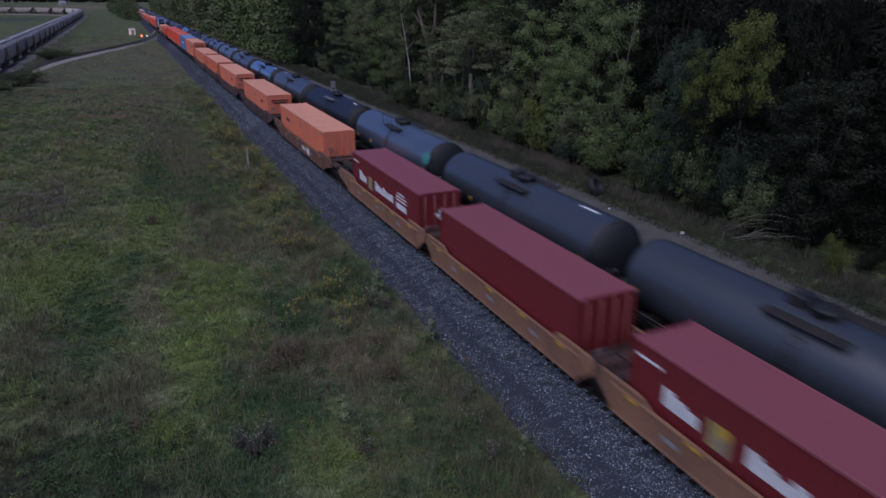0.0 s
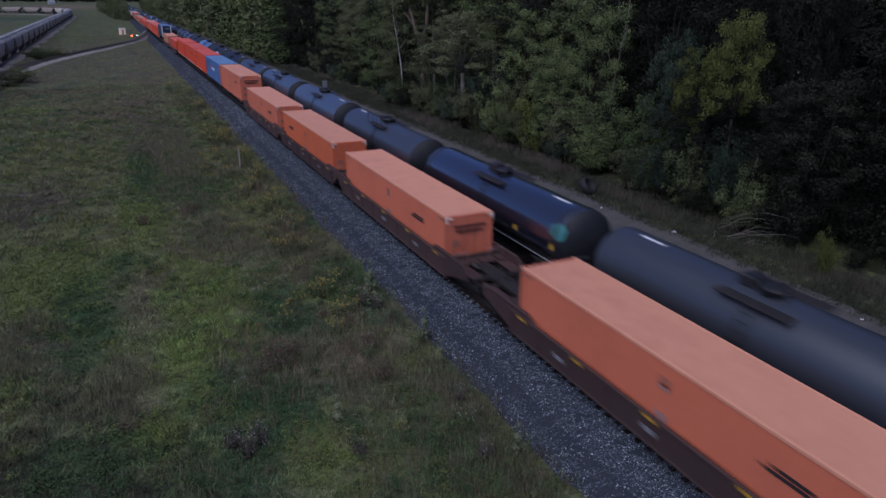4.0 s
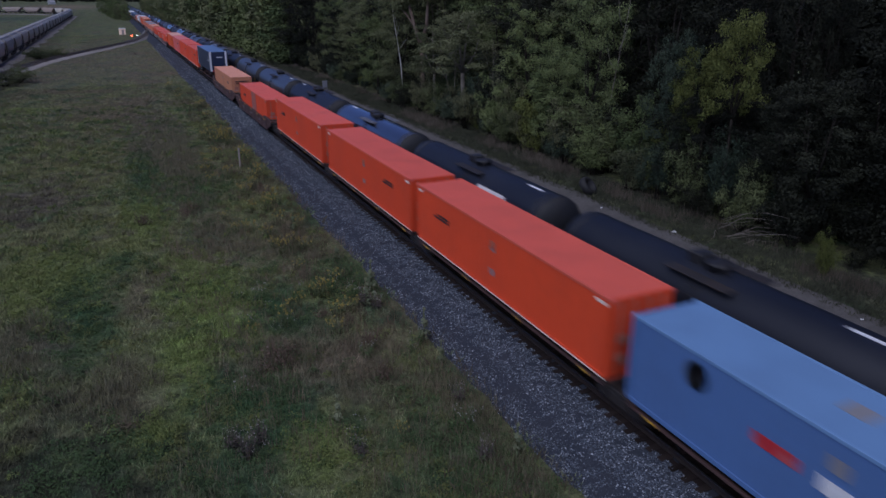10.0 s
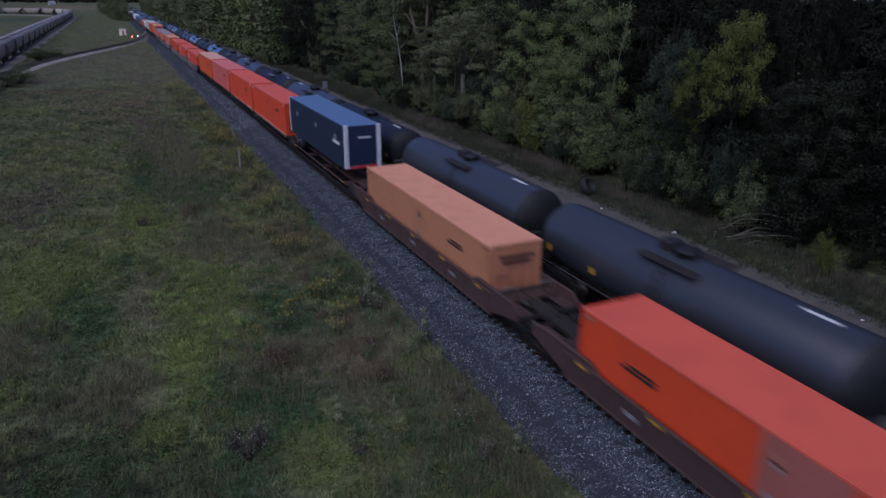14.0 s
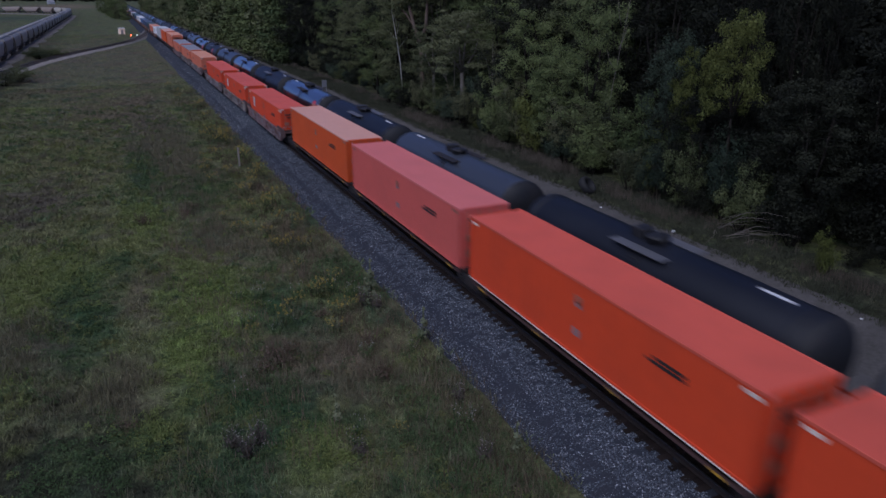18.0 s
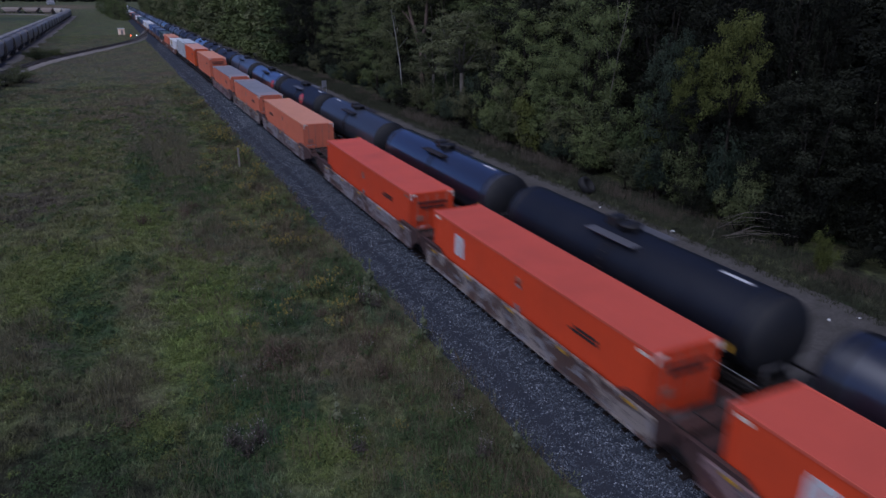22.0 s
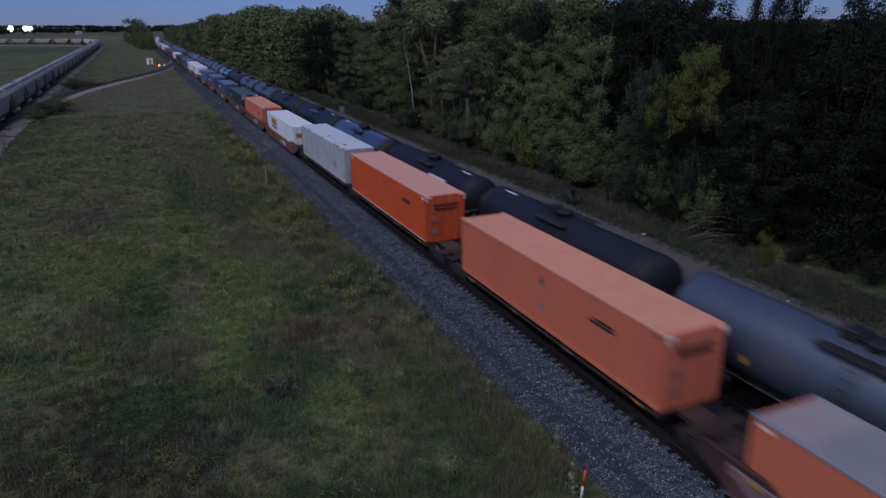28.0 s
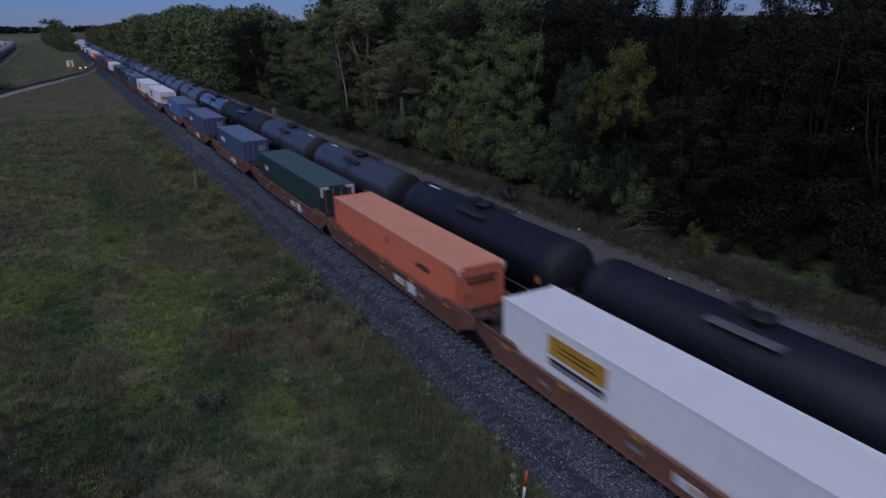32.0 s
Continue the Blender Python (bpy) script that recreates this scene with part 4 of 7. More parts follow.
for x, y, h, dx, dy in ((18.2, 74.6, 9.5, 0.5, 0.6), (18.4, 76.2, 8.0, -0.3, 1.4), (18.8, 66.5, 9.0, 0.3, 0.8), (19.0, 65.8, 8.0, -0.2, -0.8), (19.4, 48.2, 14.5, 0.6, -1.2), (20, 118, 14, 0.5, 2.2), (20.2, 120, 13, 0.2, 3.4), (20, 116.5, 13, 0.2, -1.2)):
    x += 1.9
    slim = thing("sapling", pose(x, y, float(ground_z(x, y)) - 0.1), "slim bare pale-barked stem before the crowns", "tree", "slim pale stems")
    bm = bmesh.new()
    tube(bm, [(0, 0, 0), (dx * 0.25, dy * 0.2, h * 0.45), (dx * 0.7, dy * 0.6, h * 0.75), (dx, dy, h)], 0.042, 6, taper=(1.2, 0.9, 0.6, 0.25))
    part("trunk", mesh_of(bm, "slim_trunk", "pale_bark"), slim)
    for q in range(3):
        bm = bmesh.new()
        f = 0.55 + 0.12 * q
        a = rng.uniform(0, 6.28)
        b0 = Vector((dx * f * 0.6, dy * f * 0.6, h * f))
        tube(bm, [b0, b0 + Vector((math.cos(a) * 0.5, math.sin(a) * 0.5, 0.8)), b0 + Vector((math.cos(a) * 0.8, math.sin(a) * 0.8, 1.9))], 0.035, 5, taper=(1, 0.7, 0.25))
        part("branch", mesh_of(bm, "slim_branch", "pale_bark"), slim)
y = 8.0
while y < 170:
    for x0 in (19.8, 21.4, 23.2):
        # mostly shade-darkened bushes at the near end, and some as gaps beyond
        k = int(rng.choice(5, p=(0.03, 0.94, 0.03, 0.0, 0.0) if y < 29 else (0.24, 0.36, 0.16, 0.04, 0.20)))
        s = rng.uniform(0.55, 1.25) * (0.68 if x0 < 20 else 1.0 if x0 < 22 else 1.5)
        plant("bush", BUSHES[k], x0 + rng.uniform(-1.2, 1.3), y + rng.uniform(-1.2, 1.2), (s, s, s), rng.uniform(0, 360), BUSH_LABELS[k], "bush", "bushes along the wood")
    y += 2.9
# shrubs that stand apart by their colour: place, kind, height, width
BUSH_SIZE = ((4.2, 4.5), (3.2, 4.2), (5.0, 4.2), (2.4, 3.4), (3.6, 4.6), (4.4, 4.0))
SHRUBS = [(17.3, 24.2, 3, 2.2, 1.7), (18.5, 30.8, 0, 4.2, 3.8), (18.5, 41.4, 2, 3.4, 3.6), (18.7, 35.9, 0, 4.5, 3.4), (20.5, 43.5, 5, 6.6, 4.2), (19.0, 50.4, 2, 5.4, 4.6), (19.0, 55.6, 3, 4.8, 4.2),
          (20.2, 38.6, 0, 6.6, 3.6), (20.0, 46.6, 0, 6.2, 4.4), (18.7, 38.6, 4, 3.8, 3.2), (18.8, 46.4, 5, 4.0, 3.8), (19.6, 33.4, 4, 5.2, 3.2), (18.6, 59.6, 0, 4.4, 4.4),
          (19.6, 64.0, 5, 6.0, 5.0), (18.8, 69.0, 2, 4.2, 4.2), (19.4, 61.0, 2, 6.6, 4.2), (18.4, 87.6, 0, 3.6, 4.4), (18.2, 90.6, 4, 3.0, 4.0), (18.6, 72.4, 4, 3.4, 4.2), (18.7, 76.4, 0, 3.8, 4.4), (18.5, 80.8, 2, 3.6, 4.2), (18.4, 84.2, 1, 3.0, 4.0), (19.5, 28.0, 1, 4.6, 4.0)]
for n, (x, y, k, h, w) in enumerate(SHRUBS):
    plant("bush", BUSHES[k], x, y, (w / BUSH_SIZE[k][1], w / BUSH_SIZE[k][1], h / BUSH_SIZE[k][0]), 67 * n, BUSH_LABELS[k], "bush", "bushes along the wood")
y = 150.0
while y < 760:
    for lane, x0 in enumerate((19.5, 27.0, 36.0)):
        k = 1 + int(rng.integers(2))
        s = crown_top(x0, y, 4.5) * rng.uniform(0.88, 1.02) / FAR_HEIGHT[k]
        w = s * rng.uniform(1.0, 1.25)
        plant("tree", FAR_TREES[k], x0 + rng.uniform(-2.5, 2.5), y + rng.uniform(-3, 3), (w, w, s), rng.uniform(0, 360), "green tree of the distant woods along the line", "tree", "trees of the wood", 0.6)
    y += 7.0
for k, (x, y, s) in enumerate([(-9, 470, 0.6), (-12, 488, 0.68), (-14, 510, 0.72), (-10, 535, 0.85), (-15, 560, 0.9), (-14, 600, 1.1), (-18, 650, 1.25), (-10, 630, 1.05), (-13, 700, 1.2)]):
    plant("tree", FAR_TREES[1 + k % 2], x + 4.0, y, (1.2 * s, 1.2 * s, s), 40 * k, "rounded tree beside the distant main line", "tree", "trees by the line", 1.0)
for k, (x, y, s) in enumerate([(-30.5, 190, 1.0), (-31.5, 197, 0.9), (-28.5, 202, 0.8), (-30, 141, 1.1), (-31.5, 136, 0.9), (-33.0, 131, 0.8), (-27, 199, 0.7)]):
    plant("bush", BUSHES[(0, 2, 0)[k % 3]], x, y, (1.7 * s, 1.7 * s, 0.55 * s), 50 * k, "low green bush beside the siding track", "bush", "bushes by the siding")

# bare white trunk among the crowns
dead = thing("dead_tree", pose(19.3, 89.8, -0.6) @ Matrix.Diagonal((1.1, 1.1, 1.1, 1)), "bleached bare tree trunk before the green crowns", "tree")
bm = bmesh.new()
stem = [Vector((0.1, -1.2, 0)), Vector((0.0, -0.6, 5.0)), Vector((-0.1, 0.2, 7.6)), Vector((-0.2, 0.8, 9.6)), Vector((-0.3, 1.2, 11.0))]
tube(bm, stem, 0.065, 7, taper=(1.3, 1, 0.75, 0.45, 0.15))
part("trunk", mesh_of(bm, "dead_trunk", "dead_bark"), dead)
for h, dx, dy, dz in ((6.4, 0.9, -1.0, 1.5), (7.2, -1.0, 0.8, 1.4), (8.2, 0.8, 1.3, 1.2), (9.0, -0.5, -0.6, 1.4), (5.6, -0.7, -1.0, 1.2)):
    bm = bmesh.new()
    b = Vector((-0.1, -0.9 + 0.17 * (h - 3), h))
    tube(bm, [b, b + Vector((dx, dy, dz)) * 0.5 + Vector((0, 0, 0.15)), b + Vector((dx, dy, dz))], 0.026, 5, taper=(1, 0.6, 0.2))
    part("branch", mesh_of(bm, "dead_branch", "dead_bark"), dead)

# fallen grey branches at the wood's edge
pile = thing("fallen_branches", pose(17.0, 30.8, -0.5), "heap of bare grey fallen branches at the wood's edge", "branches")
for k in range(15):
    bm = bmesh.new()
    a, ln = -1.25 + rng.normal() * 0.55, rng.uniform(1.6, 5.0)
    b = Vector((rng.uniform(-0.7, 0.5), rng.uniform(-2.2, 0.8), rng.uniform(0.1, 1.0)))
    e = b + Vector((math.cos(a) * ln, math.sin(a) * ln, rng.uniform(0.0, 1.3)))
    tube(bm, [b, b.lerp(e, 0.35) + Vector((0.2 * rng.normal(), 0, rng.uniform(0.1, 0.5))), b.lerp(e, 0.7) + Vector((0.25 * rng.normal(), 0, rng.uniform(0.0, 0.4))), e], rng.uniform(0.012, 0.024), 5, taper=(1, 0.8, 0.5, 0.2))
    part("branch", mesh_of(bm, "fallen_branch", "grey_twig"), pile)


def blades(name, x, y, height, width, per, material, lean=0.45):
    """Tufts of pointed blades as one mesh."""
    n = len(x)
    k = n * per
    bx = np.repeat(x, per) + RNG.normal(0, 0.11, k)
    by = np.repeat(y, per) + RNG.normal(0, 0.11, k)
    bz = np.where((bx > -4.3) & (bx < 7.9), bed_height(bx, by), ground_z(bx, by)) - 0.04
    h = np.repeat(height, per) * RNG.uniform(0.55, 1.25, k)
    a = RNG.uniform(0, 6.28, k)
    w = np.repeat(width, per) * RNG.uniform(0.6, 1.3, k)
    lx, ly = RNG.normal(0, lean, k) * h, RNG.normal(0, lean, k) * h
    base = np.stack([bx, by, bz], 1)
    s = np.stack([np.cos(a) * w, np.sin(a) * w, 0 * w], 1)
    mid = base + np.stack([lx * 0.4, ly * 0.4, h * 0.6], 1)
    tip = base + np.stack([lx, ly, h], 1)
    v = np.stack([base - s, base + s, mid + s * 0.7, tip, mid - s * 0.7], 1)
    f = np.arange(k * 5).reshape(-1, 5)
    return raw_mesh(name, v.reshape(-1, 3), f, material)


def straws(name, x, y, height, width, per, material, lean=0.3, spread=0.1):
    """Thin upright blades, one triangle each, in small tufts."""
    k = len(x) * per
    bx = np.repeat(x, per) + RNG.normal(0, spread, k)
    by = np.repeat(y, per) + RNG.normal(0, spread, k)
    bz = np.where((bx > -4.3) & (bx < 7.9), bed_height(bx, by), ground_z(bx, by)) - 0.03
    h = np.repeat(height, per) * RNG.uniform(0.5, 1.25, k)
    a = RNG.uniform(0, 6.28, k)
    w = np.repeat(width, per) * RNG.uniform(0.6, 1.4, k)
    base = np.stack([bx, by, bz], 1)
    s = np.stack([np.cos(a) * w, np.sin(a) * w, 0 * w], 1)
    tip = base + np.stack([RNG.normal(0, lean, k) * h, RNG.normal(0, lean, k) * h, h], 1)
    v = np.stack([base - s, base + s, tip], 1)
    return raw_mesh(name, v.reshape(-1, 3), np.arange(k * 3).reshape(-1, 3), material)


def scatter(count, x_lo, x_hi, y_lo, y_hi, power=1.8):
    return RNG.uniform(x_lo, x_hi, count), y_lo + (y_hi - y_lo) * RNG.random(count) ** power


# the field: short grass everywhere, and clumps of several kinds of weed in patches
gx, gy = scatter(80000, -36, -3.6, 9, 130, 1.9)
keep = gx < -4.0 + 0.45 * soft_noise(gx * 0, gy, 0.9, 2) + 0.25 * RNG.normal(size=len(gx))
gx, gy = gx[keep], gy[keep]
tall = 0.15 + 0.10 * np.clip(soft_noise(gx, gy, 0.6, 4), -0.9, 1) + 0.08 * np.clip(soft_noise(gx, gy, 1.7, 8), -0.6, 1) + 0.08 * RNG.random(len(gx))
tagged(new("field_grass", straws("field_grass", gx, gy, np.clip(tall, 0.05, 1), 0.008 + 0.0004 * gy, 7, "grass_blades", 0.5)), "tangled green and brown pasture grass and weeds", "grass", kind="stuff")
gx, gy = scatter(60000, -75, -4.5, 70, 300, 1.3)
tagged(new("distant_grass", straws("distant_grass", gx, gy, 0.12 + 0.16 * RNG.random(len(gx)), np.full(len(gx), 0.045), 3, "grass_blades", 0.6)), "rough pasture grass farther along the field", "grass", kind="stuff")


def clumps(name, x, y, radius, height, per, size, material):
    """Low leafy weeds: domes of small leaves on the ground, as one mesh."""
    n = len(x)
    k = n * per
    r, h = np.repeat(radius, per), np.repeat(height, per)
    a, d = RNG.uniform(0, 6.28, k), RNG.random(k) ** 0.6
    z0 = np.where((x > -4.3) & (x < 7.9), bed_height(x, y), ground_z(x, y))
    p = np.stack([np.repeat(x, per) + np.cos(a) * d * r, np.repeat(y, per) + np.sin(a) * d * r,
                  np.repeat(z0, per) + h * (1.0 - 0.75 * d ** 2) * RNG.uniform(0.25, 1.05, k)], 1)
    u = RNG.normal(size=(k, 3)) * (1, 1, 0.7)
    u /= np.linalg.norm(u, axis=1, keepdims=True)
    nrm = RNG.normal(size=(k, 3)) * 0.7 + (0, 0, 1.0)
    v = np.cross(nrm, u)
    v /= np.linalg.norm(v, axis=1, keepdims=True)
    s = (np.repeat(size, per) * RNG.uniform(0.5, 1.4, k))[:, None]
    u, v = u * s, v * s * 0.42
    q = np.stack([p - u, p - v, p + u, p + v], 1)
    return raw_mesh(name, q.reshape(-1, 3), np.arange(k * 4).reshape(-1, 4), material)


def in_stand(x, y, stands):
    out = np.zeros(len(x))
    for cx, cy, rx, ry in stands:
        out = np.maximum(out, 1.25 - np.hypot((x - cx) / rx, (y - cy) / ry))
    return out


LUSH = ((-12.0, 35.5, 2.2, 6.5), (-13.8, 29.0, 1.0, 3.2), (-10.3, 20.8, 1.1, 1.8), (-15.2, 24.3, 1.0, 1.7), (-19.4, 41.5, 2.6, 5.5), (-14.3, 50.5, 1.8, 6), (-20.0, 30.6, 0.9, 2.6))
# first two: tall dark weeds that also put lens falloff into the near field
DEEP = ((-9, 12.5, 4.0, 2.4), (-14, 14.2, 3.6, 2.2), (-11.5, 25.2, 2.1, 2.9), (-13.7, 64, 1.5, 10), (-17.6, 35.5, 1.3, 5), (-10.0, 57, 2.4, 6), (-9.0, 33.5, 1.5, 3.0), (-13.6, 21.6, 1.8, 1.8), (-17.2, 23.0, 2.2, 2.4), (-5.2, 35, 1.6, 4), (-6.2, 18.5, 2.2, 4.0))
WORN = ((-10.2, 27.6, 1.7, 1.8), (-7.3, 25.6, 1.5, 2.8), (-16.2, 27.8, 1.6, 2.5), (-10.3, 44.5, 2.0, 5), (-7.1, 42, 1.9, 4.4), (-10.8, 70, 2.4, 20), (-4.9, 19, 0.8, 8), (-19.6, 33.2, 1.4, 3.4))


def weed_spots(count, favour, most, seed, far=105.0):
    """Places for one kind of weed: in its stands, and in small drifts elsewhere."""
    x, y = scatter(count * 4, -34, -3.9, 10, far, 1.75)
    x = np.where(x > -4.6, np.minimum(x, -4.1 + 0.4 * soft_noise(x * 0, y, 0.9, 2)), x)
    w = np.clip(in_stand(x, y, favour), 0, 1) * 1.1 + most * np.clip(soft_noise(x, y * 0.7, 0.55, seed) + 0.5 * soft_noise(x, y, 1.7, seed + 3) - 0.1, 0, 1)
    keep = RNG.random(len(x)) < w
    return x[keep][:count], y[keep][:count]


for name, mat, favour, most, seed, count, r_, h_, label in (
        ("bright_weeds", "weed_bright", LUSH, 0.35, 3.0, 4600, 0.30, 0.30, "bright green low leafy weeds in patches of the pasture"),
        ("deep_weeds", "weed_deep", DEEP, 0.65, 11.0, 4600, 0.32, 0.34, "dark green leafy weeds in patches of the pasture"),
        ("olive_weeds", "weed_olive", (), 0.9, 19.0, 3600, 0.30, 0.26, "olive green weeds scattered over the pasture")):
    gx, gy = weed_spots(count, favour, most, seed)
    tagged(new(name, clumps(name, gx, gy, r_ * RNG.uniform(0.5, 1.4, len(gx)), h_ * RNG.uniform(0.5, 1.3, len(gx)), 46, 0.030 + 0.0005 * gy, mat)), label, "weeds", kind="stuff")
gx, gy = weed_spots(3400, WORN, 0.6, 27.0)
tagged(new("dun_tufts", straws("dun_tufts", gx, gy, 0.26 + 0.30 * RNG.random(len(gx)), 0.006 + 0.0003 * gy, 26, "weed_dun", 0.22, 0.17)), "dry brown grass tufts standing in the pasture", "weeds", kind="stuff")

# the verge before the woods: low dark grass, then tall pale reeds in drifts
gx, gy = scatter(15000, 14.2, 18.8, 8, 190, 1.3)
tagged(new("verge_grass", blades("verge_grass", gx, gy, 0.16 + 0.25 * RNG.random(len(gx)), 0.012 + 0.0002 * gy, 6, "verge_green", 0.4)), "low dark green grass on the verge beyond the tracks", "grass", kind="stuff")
gx, gy = scatter(15000, 15.4, 18.9, 10, 190, 1.3)
drift = np.clip(soft_noise(gx, gy, 0.32, 9) + 0.6 * soft_noise(gx, gy, 0.9, 4) + 0.35 * (gx - 17.0) - 0.55, 0, 1) * 0.55 + 0.8 * np.clip(in_stand(gx, gy, ((17.2, 23.4, 1.0, 2.2), (17.6, 51, 1.0, 4.5), (17.4, 60, 1.0, 3.0), (16.4, 75, 1.4, 6.0), (17.0, 40.5, 0.7, 1.5), (16.6, 36, 0.7, 2.4))), 0, 1)
keep = RNG.random(len(gx)) < drift
gx, gy = gx[keep], gy[keep]
tagged(new("reed_grass", straws("reed_grass", gx, gy, 0.30 + 0.55 * RNG.random(len(gx)), 0.007 + 0.00025 * gy, 11, "reed_straw", 0.16, 0.18)), "tall dry straw-coloured reeds before the woods", "grass", kind="stuff")
gx, gy = scatter(2600, -7.5, -3.7, 12, 120, 1.4)
tagged(new("edge_weeds", blades("edge_weeds", gx, gy, 0.25 + 0.35 * RNG.random(len(gx)), np.full(len(gx), 0.010), 5, "dry_grass", 0.3)), "tall weeds along the edge of the ballast", "weeds", kind="stuff")
gx, gy = scatter(1700, -13.5, -3.8, 12, 70, 1.5)
keep = soft_noise(gx, gy, 0.8, 6) > -0.1
gx, gy = gx[keep], gy[keep]
tagged(new("dry_stalks", straws("dry_stalks", gx, gy, 0.45 + 0.4 * RNG.random(len(gx)), np.full(len(gx), 0.008), 9, "stalk_tan", 0.14, 0.16)), "thin dry brown weed stalks standing in the grass", "weeds", kind="stuff")


def flower_meshes(key, seed, stems, height, spread, petal, size, leaf="weed_deep", bulk=7):
    rg = np.random.default_rng(seed)
    bm = bmesh.new()
    blobs = []
    for _ in range(stems):
        a, d = rg.uniform(0, 6.28), spread * rg.random() ** 0.5
        b = Vector((math.cos(a) * d * 0.5, math.sin(a) * d * 0.5, -0.05))
        e = Vector((math.cos(a) * d, math.sin(a) * d, height * rg.uniform(0.7, 1.1)))
        tube(bm, [b, b.lerp(e, 0.5), e], 0.009, 4, taper=(1, 0.9, 0.6))
        blobs.append((tuple(e), (size * 1.6, size * 1.6, size * 2.2)))
    wood = mesh_of(bm, key + "_stems", leaf)
    v, f = leaf_cloud(rg, blobs, stems * 12, size * 0.8)
    v2, f2 = leaf_cloud(rg, [((0, 0, height * 0.35), (spread, spread, height * 0.35))], stems * bulk, 0.05)
    return wood, raw_mesh(key + "_heads", v, f, petal), raw_mesh(key + "_leaves", v2, f2, leaf)


GOLD = [flower_meshes("goldenrod_a", 31, 11, 0.85, 0.4, "flower_gold", 0.045, "leaf_shrub", 4), flower_meshes("goldenrod_b", 32, 15, 0.7, 0.5, "flower_gold", 0.04, "leaf_shrub", 4)]
PALE = [flower_meshes("aster_a", 33, 14, 0.8, 0.5, "flower_pale", 0.02), flower_meshes("aster_b", 34, 9, 0.95, 0.35, "flower_pale", 0.02)]


def flower(meshes, x, y, s, a, name, label, group):
    ob = thing(name, Matrix.Translation((x, y, float(ground_z(x, y)))) @ pose(0, 0, 0, 0, 0, a) @ Matrix.Diagonal((s, s, s, 1)), label, "wildflowers", group)
    for n, me in zip(("stalk", "blossom", "foliage"), meshes):
        tagged(part(n, me, ob), kind="stuff")


for k, (x, y, s) in enumerate(((-6.0, 50.1, 1.5), (-5.8, 34.9, 0.9), (-6.8, 33.0, 1.2), (-7.1, 33.4, 1.0), (-7.5, 39.6, 1.2), (-10.8, 30.6, 0.7), (-6.7, 40.3, 1.1), (-7.6, 40.9, 1.0), (-7.4, 66.6, 1.2), (-5.9, 89.0, 1.3), (-6.2, 76, 1.3), (-5.6, 58, 1.2), (-6.4, 49.0, 1.2), (-8.4, 44.8, 1.1), (-9.3, 44.7, 0.9), (-7.6, 43.4, 1.0), (-8.2, 32.6, 0.8), (-7.6, 20.9, 0.6))):
    flower(GOLD[k % 2], x, y, s, 70 * k, "goldenrod", "clump of yellow-flowered goldenrod in the grass", "goldenrod in the field")
for k in range(20):
    y = 42 + 80 * rng.random()
    flower(GOLD[k % 2], -5.0 - 2.8 * rng.random(), y, rng.uniform(1.1, 1.7), rng.uniform(0, 360), "goldenrod", "clump of yellow-flowered goldenrod in the grass", "goldenrod in the field")
for k in range(16):
    y = 29 + 66 * rng.random() ** 1.3
    x = -5.2 - 4.2 * rng.random() ** 1.2 - 0.02 * y
    flower(GOLD[k % 2], x, y, rng.uniform(0.7, 1.2), rng.uniform(0, 360), "goldenrod", "clump of yellow-flowered goldenrod in the grass", "goldenrod in the field")
for k in range(30):
    x, y = rng.uniform(-13, -4.2), 12 + 26 * rng.random()
    flower(PALE[k % 2], x, y, rng.uniform(0.6, 1.0), rng.uniform(0, 360), "aster", "pale small-flowered weed clump in the grass", "pale weeds in the field")


def spike_meshes():
    bm = bmesh.new()
    tube(bm, [(0, 0, -0.1), (0.02, 0, 0.6), (0.0, 0.03, 1.35)], 0.02, 5, taper=(1, 1.3, 0.9))
    v, f = leaf_cloud(np.random.default_rng(41), [((0, 0, 0.25), (0.28, 0.28, 0.22)), ((0, 0, 0.7), (0.13, 0.13, 0.25)), ((0, 0.02, 1.15), (0.05, 0.05, 0.25))], 170, 0.065)
    return mesh_of(bm, "mullein_stalk", "leaf_grey"), raw_mesh("mullein_leaves", v, f, "leaf_silver")


MULLEIN = spike_meshes()
for x, y, s in ((-4.1, 27.0, 1.2), (-4.5, 32.8, 1.3), (-5.3, 31.2, 1.1), (-4.3, 24.8, 0.8), (-4.5, 18.4, 0.9), (-5.8, 44.0, 1.1), (-9.3, 22.6, 0.8), (-4.9, 37.5, 0.9), (-4.1, 13.9, 0.9), (-4.9, 31.2, 0.8)):
    plant("mullein", MULLEIN, x, y, (s, s, s), 60 * x, "tall grey-green mullein stalk beside the ballast", "weed", "mullein stalks")
DRIED = flower_meshes("dried_weed", 35, 24, 0.95, 0.45, "flower_pale", 0.016, "leaf_mauve", 8)
RUSTY = flower_meshes("rusty_weed", 36, 22, 0.7, 0.55, "flower_pale", 0.006, "leaf_rust", 6)
for x, y, s in ((-12.5, 21.8, 0.95), (-12.0, 22.4, 0.9), (-12.9, 22.5, 0.8), (-9.2, 20.4, 0.7), (-5.4, 31.4, 1.0), (-5.0, 30.6, 0.8), (-4.9, 22.0, 0.8), (-5.6, 18.6, 0.8)):
    flower(DRIED, x, y, s, 80 * x, "aster", "purple-grey dried weed clump with pale seed heads", "pale weeds in the field")
